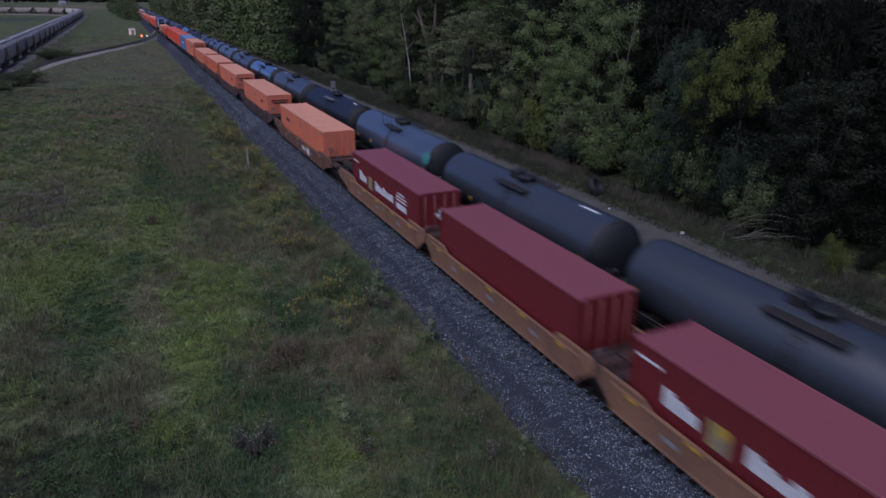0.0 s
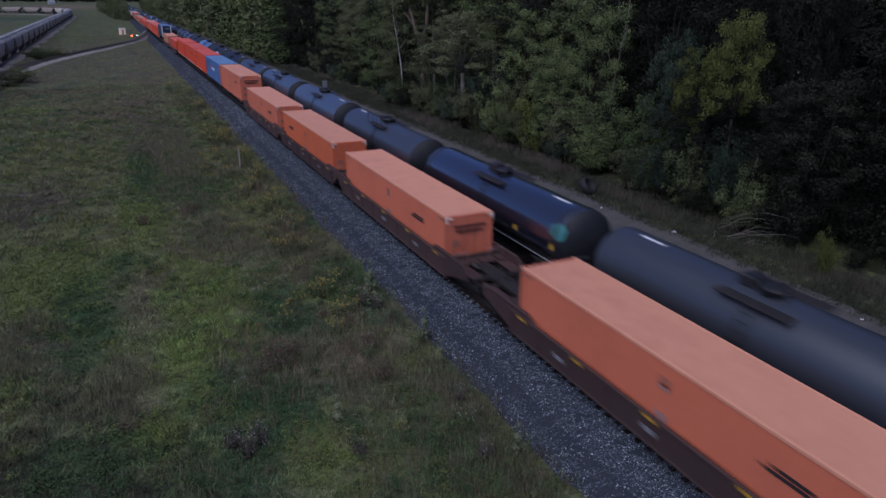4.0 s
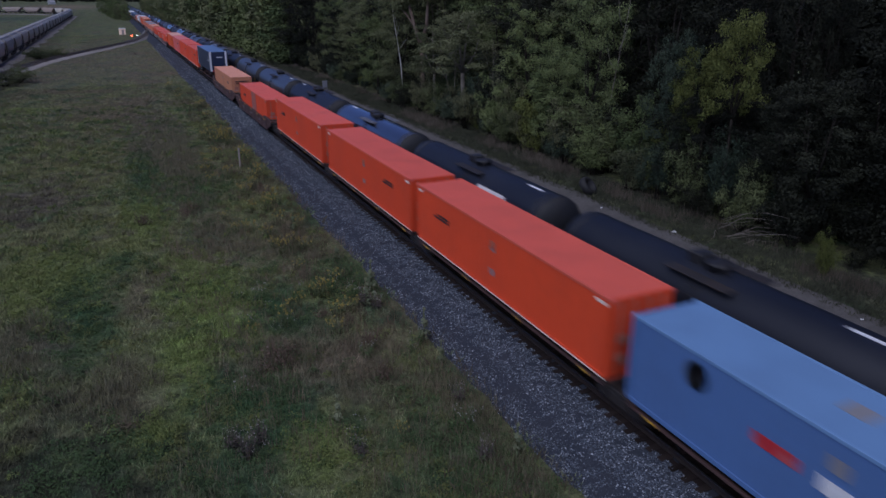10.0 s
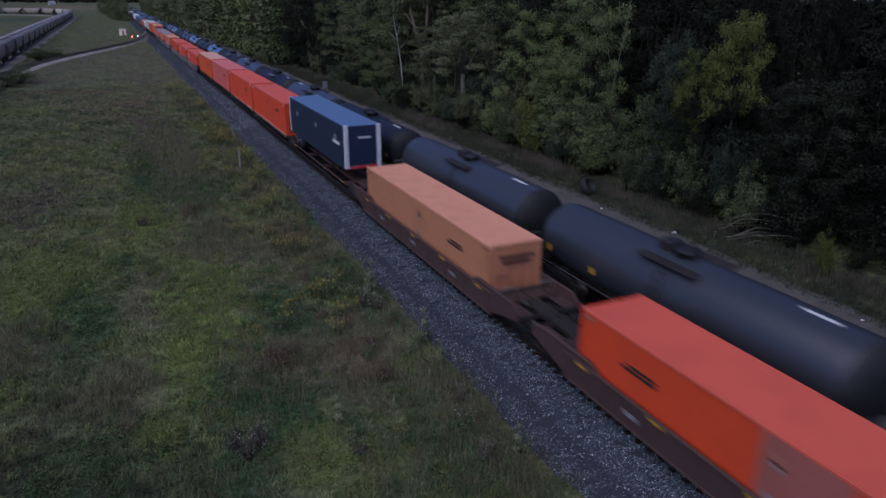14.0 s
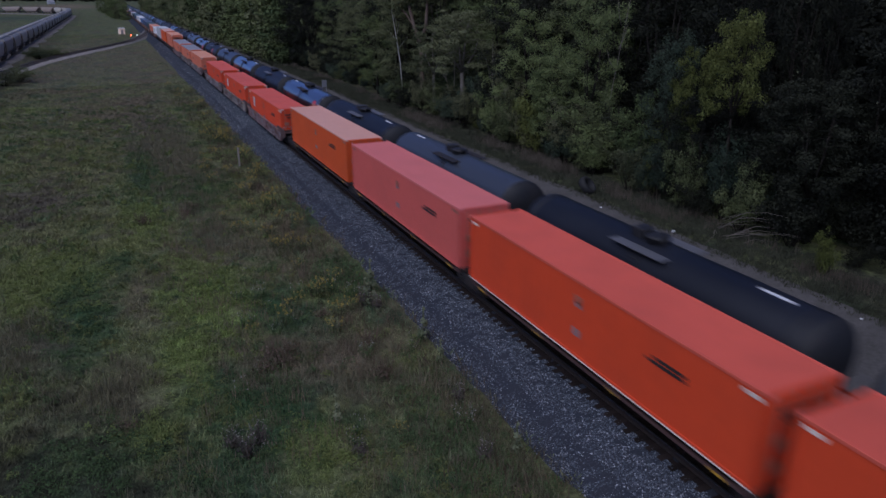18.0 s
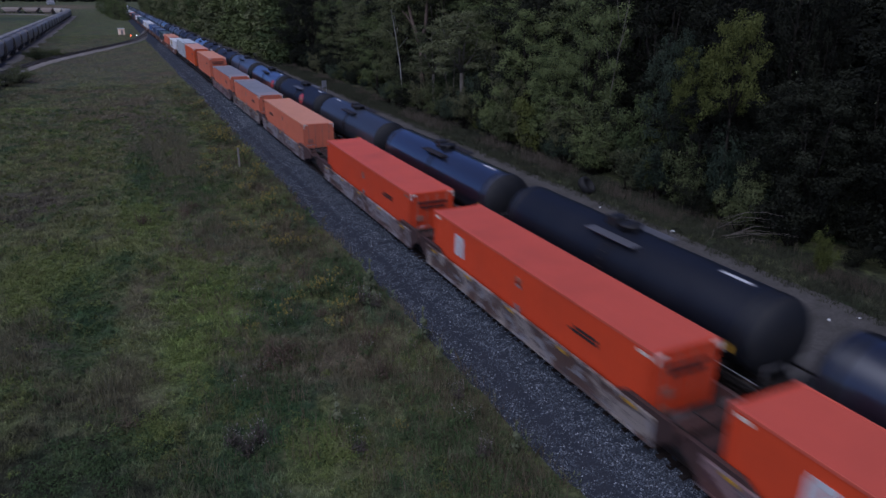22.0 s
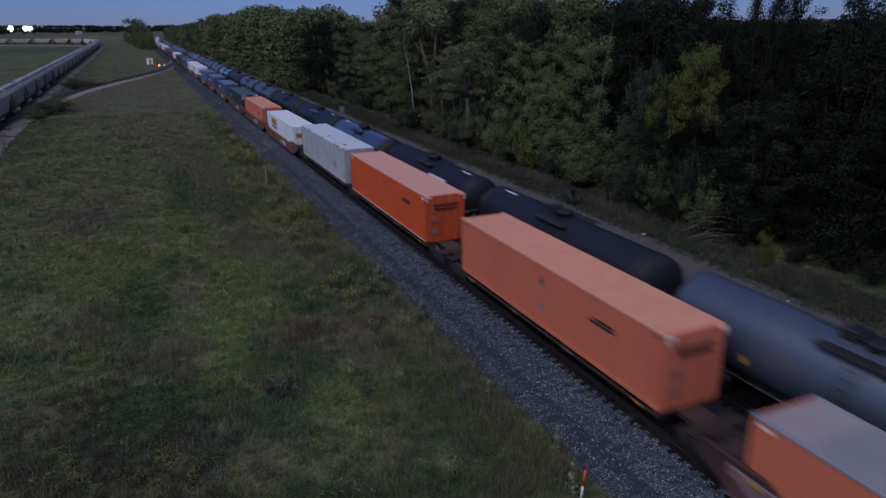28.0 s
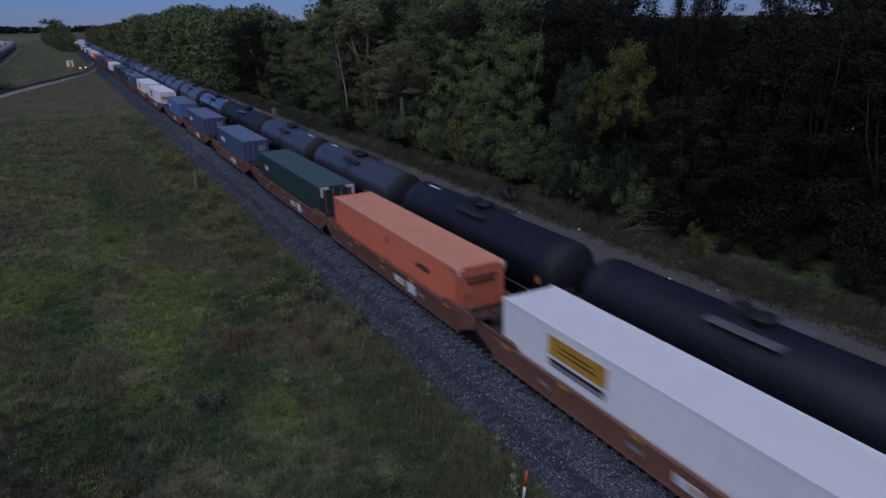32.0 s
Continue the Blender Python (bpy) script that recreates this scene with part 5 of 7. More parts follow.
for x, y, s in ((-14.4, 49.1, 1.3), (-11.7, 50.0, 1.2), (-11.0, 51.5, 1.0), (-10.4, 28.0, 1.2), (-10.1, 27.2, 1.1), (-10.9, 27.0, 1.0), (-9.6, 28.2, 0.9), (-6.4, 27.4, 1.0), (-6.9, 24.6, 1.0), (-7.6, 31.0, 0.8), (-16.0, 25.0, 0.8)):
    flower(RUSTY, x, y, s, 67 * x, "dock_weed", "reddish-brown dry weed clump in the grass", "reddish weeds in the field")

# ---- small things along the line ----
post = thing("fence_post", pose(-6.0, 63.3, float(ground_z(-6.0, 63.3))), "weathered grey wooden post standing in the field", "post")
bm = bmesh.new()
box(bm, -0.075, 0.075, -0.075, 0.075, -0.3, 1.6, bevel=0.02)
part("shaft", mesh_of(bm, "post_shaft", "weathered_wood"), post)
bm = bmesh.new()
box(bm, -0.09, 0.09, -0.09, 0.09, 1.6, 1.64, bevel=0.015)
part("cap", mesh_of(bm, "post_cap", "weathered_wood"), post)
stake = thing("marker_stake", pose(-4.8, 11.3, -1.0, 4, 3, 0), "orange and white marker stake beside the ballast", "stake")
for n, z0, z1, mt in (("lower_sleeve", -0.2, 0.55, "white_mark"), ("upper_sleeve", 0.55, 1.15, "stake_orange")):
    bm = bmesh.new()
    tube(bm, [(0, 0, z0), (0, 0, z1)], 0.045, 8)
    part(n, mesh_of(bm, n, mt), stake)
plant("mullein", MULLEIN, -4.95, 11.65, (0.9, 0.9, 0.9), 20, "tall grey-green mullein stalk beside the ballast", "weed", "mullein stalks")
sign = thing("track_sign", pose(9.0, 89.2, float(ground_z(9.0, 89.2))), "grey metal trackside sign on twin posts", "sign")
for sx_ in (-0.25, 0.25):
    part("post", box_mesh("sign_post", (-0.05, 0.05, -0.05, 0.05, -0.2, 4.0), "galvanised", 0.01), sign, (sx_, 0, 0))
part("plate", box_mesh("sign_plate", (-0.30, 0.30, -0.08, -0.045, 3.15, 4.0), "galvanised", 0.015), sign, None, "pale grey plate")
tyre = thing("tyre", pose(15.45, 42.2, float(ground_z(15.45, 42.2)) + 0.50, 48, 0, 30) @ Matrix.Diagonal((1.2, 1.2, 1.6, 1)), "old black tyre lying in dry grass by the woods", "tyre")
bm = bmesh.new()
prof = [(-0.16, 0.36), (-0.17, 0.5), (-0.13, 0.60), (0, 0.63), (0.13, 0.60), (0.17, 0.5), (0.16, 0.36), (-0.16, 0.36)]
lathe(bm, prof, 24, "z")
part("casing", mesh_of(bm, "tyre_casing", "rubber"), tyre)
bm = bmesh.new()
bmesh.ops.create_icosphere(bm, subdivisions=2, radius=0.16)
for v in bm.verts:
    v.co *= 0.8 + 0.35 * noise.noise(v.co * 9)
    v.co.z *= 0.6
scrap_mesh = mesh_of(bm, "scrap", "white_mark")
for x, y, k in ((14.9, 32.6, 1.0), (13.4, 22.6, 0.8), (13.0, 20.4, 0.7), (14.2, 19.8, 0.6), (13.9, 38.5, 0.6)):
    scrap = thing("scrap_bag", pose(x, y, float(ground_z(x, y)) + 0.10, 0, 0, 50 * y) @ Matrix.Diagonal((k, k, k, 1)), "small white plastic scrap on the verge", "litter", "litter on the verge")
    part("bag", scrap_mesh, scrap)
shed = thing("equipment_shed", pose(-10.6, 300, float(ground_z(-10.6, 300)), 0, 0, 12) @ Matrix.Diagonal((0.8, 0.8, 0.85, 1)), "small white signal equipment shed with a low roof, walls glowing warm", "shed")
part("shell", box_mesh("shed_walls", (-1.25, 1.25, -1.0, 1.0, -0.2, 2.35), "shed_white", 0.03), shed)
bm = bmesh.new()
vs = [bm.verts.new(c) for c in ((-1.45, -1.2, 2.35), (1.45, -1.2, 2.35), (1.45, 1.2, 2.35), (-1.45, 1.2, 2.35), (-1.45, 0, 2.8), (1.45, 0, 2.8))]
for q in ((0, 1, 5, 4), (2, 3, 4, 5), (0, 4, 3), (1, 2, 5), (3, 2, 1, 0)):
    bm.faces.new([vs[i] for i in q])
part("roof", mesh_of(bm, "shed_roof", "dull_white"), shed)
part("door", box_mesh("shed_door", (-0.45, 0.45, -1.04, -0.99, 0.0, 2.0), "grey_mark", 0.01), shed, None, "grey metal door")
for x, y, mt, lab in ((-8.2, 271, "signal_red", "low railway signal showing a red light"), (-6.4, 274, "signal_white", "low railway signal showing a white light")):
    sg = thing("dwarf_signal", pose(x, y, float(ground_z(x, y))), lab, "signal", "low signals at the turnout")
    part("mast", box_mesh("signal_mast", (-0.06, 0.06, -0.06, 0.06, -0.2, 0.7), "galvanised", 0.01), sg)
    part("housing", box_mesh("signal_housing", (-0.22, 0.22, -0.16, 0.16, 0.6, 1.25), "black_paint", 0.03), sg)
    bm = bmesh.new()
    lathe(bm, [(-0.20, 0.02), (-0.19, 0.13), (-0.15, 0.14)], 12, "y", centre=(0, 0, 0.95))
    part("lens", mesh_of(bm, "signal_lens_" + mt, mt), sg, None, "glowing lens")
for x, y in ((-134, 900), (-120, 900), (-116.5, 905)):
    fl = thing("floodlight_mast", pose(x, y, float(ground_z(x, y))), "distant floodlight mast with bright lamps", "floodlight", "floodlights at the works")
    bm = bmesh.new()
    tube(bm, [(0, 0, -0.5), (0, 0, 14.4)], 0.18, 6, taper=(1.2, 0.7))
    part("mast", mesh_of(bm, "flood_mast", "galvanised"), fl)
    for dx, dz in ((-1.2, 0), (0, 0.3), (1.2, 0), (-0.6, 1.9), (0.6, 1.9), (0, -1.7)):
        part("lamp", box_mesh("flood_lamp", (-0.38, 0.38, -0.3, 0.1, 11.4, 12.1), "flood_light", 0.08), fl, (dx * 2.0, 0, dz * 1.1), "glowing lamp head")
barn = thing("barn", pose(-85, 1180, float(ground_z(-85, 1180)), 0, 0, 20) @ Matrix.Diagonal((0.6, 0.6, 0.6, 1)), "distant white gabled farm building", "barn")
part("shell", box_mesh("barn_walls", (-7, 7, -5, 5, -0.5, 4.5), "dull_white", 0.1), barn)
bm = bmesh.new()
vs = [bm.verts.new(c) for c in ((-7.5, -5.6, 4.4), (7.5, -5.6, 4.4), (7.5, 5.6, 4.4), (-7.5, 5.6, 4.4), (-7.5, 0, 9.5), (7.5, 0, 9.5))]
for q in ((0, 1, 5, 4), (2, 3, 4, 5), (0, 4, 3), (1, 2, 5), (3, 2, 1, 0)):
    bm.faces.new([vs[i] for i in q])
part("roof", mesh_of(bm, "barn_roof", "roof_grey"), barn)

# woods on the horizon
wx = np.r_[RNG.uniform(-1400, 60, 900), RNG.uniform(-600, 900, 500), RNG.uniform(60, 800, 900)]
wy = np.r_[1500 + 350 * np.sin(wx[:900] / 260.0) + RNG.uniform(0, 220, 900), RNG.uniform(2300, 2900, 500), RNG.uniform(170, 1400, 900)]
keepw = ~((wx > 60) & (wx < 130) & (wy < 500)) & ~((wx < -60) & (wx > -230) & (wy < 1250))
wx, wy = wx[keepw], wy[keepw]
wh = RNG.uniform(6, 13, len(wx)) * np.where(wx < 40, 0.68, 1.0)
blob_v, blob_f = [], []
for n in range(len(wx)):
    r = np.random.default_rng(n)
    v, f = leaf_cloud(r, [((wx[n], wy[n], float(ground_z(wx[n], wy[n])) + wh[n] * 0.5), (wh[n] * 0.55, wh[n] * 0.55, wh[n] * 0.52))], 60, 2.0)
    blob_v.append(v)
    blob_f.append(f + 240 * n)
tagged(new("far_woods", raw_mesh("far_woods", np.concatenate(blob_v), np.concatenate(blob_f), "leaf_shaded")), "dark line of distant woods on the horizon", "woods", kind="stuff")

# ---- rolling stock ----
MOVING = []


def truck(parent, y, z=0.0, simple=False):
    """A two-axle bogie: bolster, side frames, wheels."""
    def bolster():
        bm = bmesh.new()
        box(bm, -1.1, 1.1, -0.22, 0.22, 0.42, 0.78, bevel=0.03)
        return mesh_of(bm, "bolster", "dark_steel")

    def frame_mesh():
        bm = bmesh.new()
        box(bm, -0.09, 0.09, -1.25, 1.25, 0.60, 0.76, bevel=0.03)
        box(bm, -0.08, 0.08, -0.55, 0.55, 0.25, 0.60, bevel=0.03)
        for s in (-0.89, 0.89):
            box(bm, -0.11, 0.11, s - 0.2, s + 0.2, 0.30, 0.60, bevel=0.04)
        return mesh_of(bm, "side_frame", "dark_steel")

    def wheel():
        bm = bmesh.new()
        lathe(bm, [(-0.07, 0.10), (-0.07, 0.40), (-0.04, 0.42), (0.045, 0.42), (0.05, 0.455), (0.075, 0.455), (0.075, 0.14), (0.03, 0.12)], 20, "x")
        return mesh_of(bm, "wheel", "wheel_steel")

    tr = part("truck", shared("bolster", bolster), parent, (0, y, z), "dark steel bogie")
    if simple:
        return tr
    for s in (-1, 1):
        part("side_frame", shared("side_frame", frame_mesh), tr, (s * 1.0, 0, 0))
        for a in (-0.89, 0.89):
            part("wheel", shared("wheel", wheel), tr, pose(s * 0.76, a, 0.42, 0, 0, 0 if s < 0 else 180))
    return tr


def coupler(parent, y, z=0.85):
    def build():
        bm = bmesh.new()
        box(bm, -0.09, 0.09, -0.45, 0.35, -0.1, 0.1, bevel=0.03)
        box(bm, -0.2, 0.2, -0.2, 0.12, -0.16, 0.16, bevel=0.05)
        return mesh_of(bm, "coupler", "dark_steel")
    part("coupler", shared("coupler", build), parent, (0, y, z))


# -- containers --
AFT = (55.1, 120.7, 194.3, 229.2, 250.1, 445.8)
WALLS, WALLS_40 = 2.59, 2.44


def corrugated(key, length, height, material, depth, pitch, s):
    """One long wall with shallow upright folds, from post to post; s: its side."""
    half = (WALLS if length > 13 else WALLS_40) / 2 - 0.02

    def build():
        n = int((length - 0.5) / pitch)
        ys, xs = [], []
        y = 0.25
        step_ = (length - 0.5) / n
        for _ in range(n):
            ys += [y, y + step_ * 0.35, y + step_ * 0.5, y + step_ * 0.85]
            xs += [0, 0, -depth, -depth]
            y += step_
        ys.append(length - 0.25)
        xs.append(0)
        ys, xs = np.array(ys), np.array(xs)
        v, f = [], []
        for zz in (0.16, height - 0.1):
            v += [(s * (half + d), q, zz) for q, d in zip(ys, xs)]
        m = len(ys)
        for i in range(m - 1):
            q = (i, i + 1, m + i + 1, m + i)
            f.append(q if s > 0 else q[::-1])
        return raw_mesh(key, v, f, material)
    return shared((key, length, height, material, s), build)


def container(s, spec):
    """A freight container resting in a well or on a spine car; s: place along the train."""
    length, height, paint, roof, base, label, style = spec
    ob = thing("shipping_container", pose(0, s, base), label, "container", "containers on the train")
    L, H, W = length, height, WALLS if length > 13 else WALLS_40
    near = s < 760
    depth, pitch = (0.036, 0.30) if style in ("iso", "red") else (0.014, 0.42)
    for sx in (-1, 1):
        part("side_wall", corrugated("side_wall", L, H, paint, depth, pitch, sx), ob)

    def core():
        bm = bmesh.new()
        box(bm, -W / 2 + 0.07, W / 2 - 0.07, 0.07, L - 0.07, 0.05, H - 0.06)
        return mesh_of(bm, "core", paint)
    part("body", shared(("core", L, H, paint), core), ob)

    def roof_mesh():
        n = 40 if near else 4
        ys, zs = [], []
        for i in range(n):
            y0, y1 = 0.1 + (L - 0.2) * i / n, 0.1 + (L - 0.2) * (i + 1) / n
            ys += [y0, y0 + (y1 - y0) * 0.08, y1 - (y1 - y0) * 0.08]
            zs += [H - 0.026, H - 0.016, H - 0.016]
        ys.append(L - 0.1)
        zs.append(H - 0.026)
        m = len(ys)
        v = [(sx * (W / 2 - 0.06), y, z) for sx in (-1, 1) for y, z in zip(ys, zs)] + [(sx * (W / 2 - 0.06), y, H - 0.09) for sx in (-1, 1) for y in ys]
        f = [(i, m + i, m + i + 1, i + 1) for i in range(m - 1)] + [(2 * m + i, i, i + 1, 2 * m + i + 1) for i in range(m - 1)] + [(m + i, 3 * m + i, 3 * m + i + 1, m + i + 1) for i in range(m - 1)]
        return raw_mesh("roof", v, f, roof)
    part("roof", shared(("roof", L, H, roof, near), roof_mesh), ob, None, "roof in its own colour, fading and sky light put in")
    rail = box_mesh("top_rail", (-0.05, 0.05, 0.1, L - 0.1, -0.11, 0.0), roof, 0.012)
    low = box_mesh("bottom_rail", (-0.05, 0.05, 0.1, L - 0.1, 0.0, 0.16), paint, 0.012)
    pale = box_mesh("edge_strip", (-0.006, 0.006, 0.1, L - 0.1, 0.0, 0.05), "casting_bright")
    for sx in (-1, 1):
        part("top_rail", rail, ob, (sx * (W / 2 - 0.05), 0, H))
        part("bottom_rail", low, ob, (sx * (W / 2 - 0.045), 0, 0))
        if style == "edge":
            part("edge_strip", pale, ob, (sx * (W / 2 + 0.008), 0, 0.02), "pale reflective strip")
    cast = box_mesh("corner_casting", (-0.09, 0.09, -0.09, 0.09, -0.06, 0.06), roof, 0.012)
    postm = box_mesh("corner_post", (-0.08, 0.08, -0.08, 0.08, 0.1, H - 0.1), paint, 0.015)
    for sx in (-1, 1):
        for y in (0.09, L - 0.09):
            part("corner_post", postm, ob, (sx * (W / 2 - 0.08), y, 0))
            if near:
                part("corner_casting", cast, ob, (sx * (W / 2 - 0.088), y, H - 0.055))
    for y, sg in ((0, -1), (L, 1)):
        end = box_mesh("end_header", (-W / 2 + 0.1, W / 2 - 0.1, -0.05, 0.05, 0, 0.16), paint, 0.015)
        part("end_header", end, ob, (0, y - sg * 0.07, H - 0.17))
        part("end_sill", end, ob, (0, y - sg * 0.07, 0))
    if not near:
        return ob
    # door end faces the train's head
    leaf = box_mesh("door_leaf", (-0.57, 0.57, -0.02, 0.02, 0.17, H - 0.19), paint, 0.012)
    rod = shared(("rod", H), lambda: rod_mesh(H))
    for sx in (-1, 1):
        d = part("door", leaf, ob, (sx * 0.58, 0.045, 0))
        for r in (-0.28, 0.28):
            part("lock_rod", rod, d, (r, -0.045, 0))
    markings(ob, style, L, H, W, s in AFT, s > 380 or 100 < s < 165)
    return ob


def rod_mesh(h):
    bm = bmesh.new()
    tube(bm, [(0, 0, 0.12), (0, 0, h - 0.14)], 0.022, 5)
    return mesh_of(bm, "lock_rod", "faint_mark")


def mark(ob, x, y, z, dy, dz, material, side=True, label="", t=0.008):
    """A painted panel: on a long wall (side) or on the head end."""
    if side:
        me = box_mesh("panel", (-t, t, -dy / 2, dy / 2, -dz / 2, dz / 2), material)
    else:
        me = box_mesh("panel", (-dy / 2, dy / 2, -t, t, -dz / 2, dz / 2), material)
    part("marking", me, ob, (x, y, z), label)


def markings(ob, style, L, H, W, aft=False, bars=False):
    xs = -W / 2 - 0.002
    if style in ("edge", "bright", "plain", "brand"):
        f = 0.80 if aft else 0.21
        for k, wd in enumerate((1.3, 1.6)):
            mark(ob, xs, L * f + 0.15 * k, H * 0.67 - 0.15 * k, wd, 0.10, "black_mark", label="dark bar of lettering")
        mark(ob, xs, L * 0.49, H * 0.76, 0.34, 0.30, "faint_mark", label="faded data panel")
        mark(ob, xs, L * 0.49, H * 0.70, 0.30, 0.22, "grey_mark", label="grey data panel")
        mark(ob, xs, L * 0.49, H * 0.34, 0.34, 0.28, "grey_mark", label="grey data panel")
        if not aft:
            for k in range(2):
                mark(ob, 0, -0.05, H * 0.80 - 0.26 * k, 1.7 - 0.3 * k, 0.10, "worn_black", False, "dark bar of lettering", t=0.03)
        for sx in (-1, 1) if bars else ():
            mark(ob, sx * (W / 2 - 0.19), -0.05, H - 0.09, 0.30, 0.07, "casting_bright", False, "pale reflective corner bar", t=0.03)
            mark(ob, sx * (W / 2 - 0.055), -0.054, H - 0.21, 0.07, 0.28, "casting_bright", False, "pale reflective corner bar", t=0.03)
        for zz in (0.25, 0.5):
            mark(ob, -0.75, -0.05, H * zz, 0.42, 0.3, "faint_mark", False, "faded data panel", t=0.03)
        for y0, dy in ((0.5, 0.55), (L - 0.5, 0.5)):
            mark(ob, xs, y0, H * 0.92, dy, 0.12, "casting_bright" if style != "plain" else "faint_mark", label="pale bar of lettering")
    if style == "bright":
        for y0, dy in ((1.25, 2.3), (L - 1.0, 1.6)):
            me = box_mesh("roof_patch", (-W / 2 + 0.12, W / 2 - 0.12, -dy / 2, dy / 2, -0.004, 0.004), "roof_patch")
            part("roof_patch", me, ob, (0, y0, H - 0.006), "paler repaired panel of the roof")
    if style == "brand":
        mark(ob, xs, L * 0.835, H * 0.62, 0.42, 0.85, "white_mark", label="white bar of the emblem")
        mark(ob, xs, L * 0.835 - 0.5, H * 0.62, 0.34, 0.80, "white_mark", label="white bar of the emblem")
        mark(ob, xs, L * 0.835 - 0.25, H * 0.80, 0.8, 0.18, "white_mark", label="white bar of the emblem")
    if style == "red":
        mark(ob, xs, L - 0.85, H * 0.82, 1.1, 0.09, "white_mark", label="white bar of lettering")
        for y0, n, wd, ht in ((10.35, 3, 0.42, 0.62), (7.15, 7, 0.40, 0.58)):
            for k in range(n):
                hh = ht * (1.0, 0.8, 0.62, 0.92, 0.7, 0.66, 0.75)[k]
                mark(ob, xs, y0 - (wd + 0.07) * k, H * 0.50 + hh / 2 - 0.2, wd, hh, "white_mark", label="white block of lettering")
        mark(ob, xs - 0.003, 8.2, H * 0.60, 0.30, 0.30, "yellow_mark", label="yellow quarter of an emblem")
        mark(ob, xs, 8.35, H * 0.50, 0.78, 0.80, "multi_mark", label="colourful square emblem")
        for k, (z, h) in enumerate(((0.73, 0.07), (0.66, 0.07), (0.59, 0.09), (0.46, 0.34))):
            mark(ob, xs, 2.75, H * z, 1.6 if k else 1.2, h, "white_mark", label="white bar of lettering")
        for k in range(3):
            mark(ob, 0.15, -0.05, H * 0.62 - 0.2 * k, (0.5, 0.85, 0.5)[k], 0.13, "white_mark", False, "white bar of the emblem", t=0.03)
    if style == "blue":
        bm = bmesh.new()
        lathe(bm, [(-0.008, 0.42), (-0.008, 0.02), (0.008, 0.02), (0.008, 0.42)], 24, "x")
        part("emblem", shared("round_emblem", lambda: mesh_of(bm, "emblem", "grey_mark")), ob, (xs, L * 0.83, H * 0.76), "pale round emblem")
        mark(ob, xs, L * 0.66, H * 0.56, 1.3, 0.34, "red_mark", label="red bar of lettering")
        mark(ob, xs, L * 0.48, H * 0.54, 3.3, 0.40, "white_mark", label="white bar of lettering")
        mark(ob, xs, L * 0.56, H * 0.76, 0.45, 0.40, "grey_mark", label="grey emblem")
        for k in range(2):
            mark(ob, xs, L * 0.085, H * 0.72 - 0.42 * k, 0.7, 0.32, "grey_mark", label="grey data panel")
        for sx in (-1, 1):
            mark(ob, sx * (W / 2 - 0.12), -0.02, H / 2, 0.3, H - 0.1, "faded_orange", False, "orange corner panel", t=0.02)
        mark(ob, xs + 0.01, 0.22, H / 2, 0.36, H - 0.1, "faded_orange", label="orange corner panel", t=0.02)
        mark(ob, 0.1, L * 0.60, H - 0.01, 0.6, 0.02, "grey_mark", False, "pale roof mark", t=0.35)
    if style == "yellow":
        mark(ob, xs, L * 0.71, H * 0.72, 3.2, 0.78, "yellow_mark", label="yellow panel with dark lettering bars")
        mark(ob, xs - 0.004, L * 0.71, H * 0.755, 1.9, 0.06, "black_mark", label="dark bar of lettering")
        mark(ob, xs - 0.004, L * 0.71, H * 0.685, 2.2, 0.06, "black_mark", label="dark bar of lettering")
        mark(ob, xs, L * 0.71, H * 0.51, 3.1, 0.12, "black_mark", label="dark bar of lettering")
        mark(ob, xs, L * 0.71, H * 0.45, 3.1, 0.17, "grey_mark", label="grey bar of lettering")
        mark(ob, 0, -0.05, H * 0.66, 2.0, 0.42, "yellow_mark", False, "yellow panel on the end doors", t=0.03)
        mark(ob, 0, -0.085, H * 0.66, 1.5, 0.06, "black_mark", False, "dark bar of lettering", t=0.01)
    if style == "white":
        for k, (y0, dy) in enumerate(((0.35, 0.5), (2.1, 0.9), (3.3, 0.4), (7.4, 0.7), (12.6, 0.5))):
            mark(ob, xs + 0.03, y0, H - 0.05, dy, 0.10, "rust_smear", label="brown rust smear on the top rail", t=0.035)
            mark(ob, -W / 2 + 0.25 + 0.5 * (k % 2), y0 + 0.4, H - 0.012, 0.24, 0.012, "rust_smear", False, "brown rust smear on the roof", t=dy * 0.3)
        mark(ob, xs, 0.42, H * 0.22, 0.34, 0.34, "yellow_mark", label="small faded yellow label")
        mark(ob, xs, 3.4, H * 0.38, 0.7, 0.5, "grey_mark", label="grey scuffed patch")
    if style == "green":
        mark(ob, xs, L * 0.86, H * 0.62, 0.9, 0.35, "white_mark", label="white emblem panel")
        for sx in (-1, 1):
            for zz, up in ((0.32, 1), (H - 0.32, -1)):
                mark(ob, sx * (W / 2 - 0.38), -0.05, zz - 0.2 * up, 0.62, 0.17, "white_mark", False, "white corner mark", t=0.02)
                mark(ob, sx * (W / 2 - 0.15), -0.055, zz + 0.1 * up, 0.17, 0.62, "white_mark", False, "white corner mark", t=0.02)
    if style == "iso":
        mark(ob, xs, L * 0.78, H * 0.64, 1.8, 0.4, "white_mark", label="white bar of lettering")
        mark(ob, 0.5, -0.05, H * 0.72, 0.7, 0.5, "grey_mark", False, "grey data panel", t=0.03)
        mark(ob, 0.5, -0.05, H * 0.35, 0.6, 0.4, "grey_mark", False, "grey data panel", t=0.03)


# -- cars that carry containers --


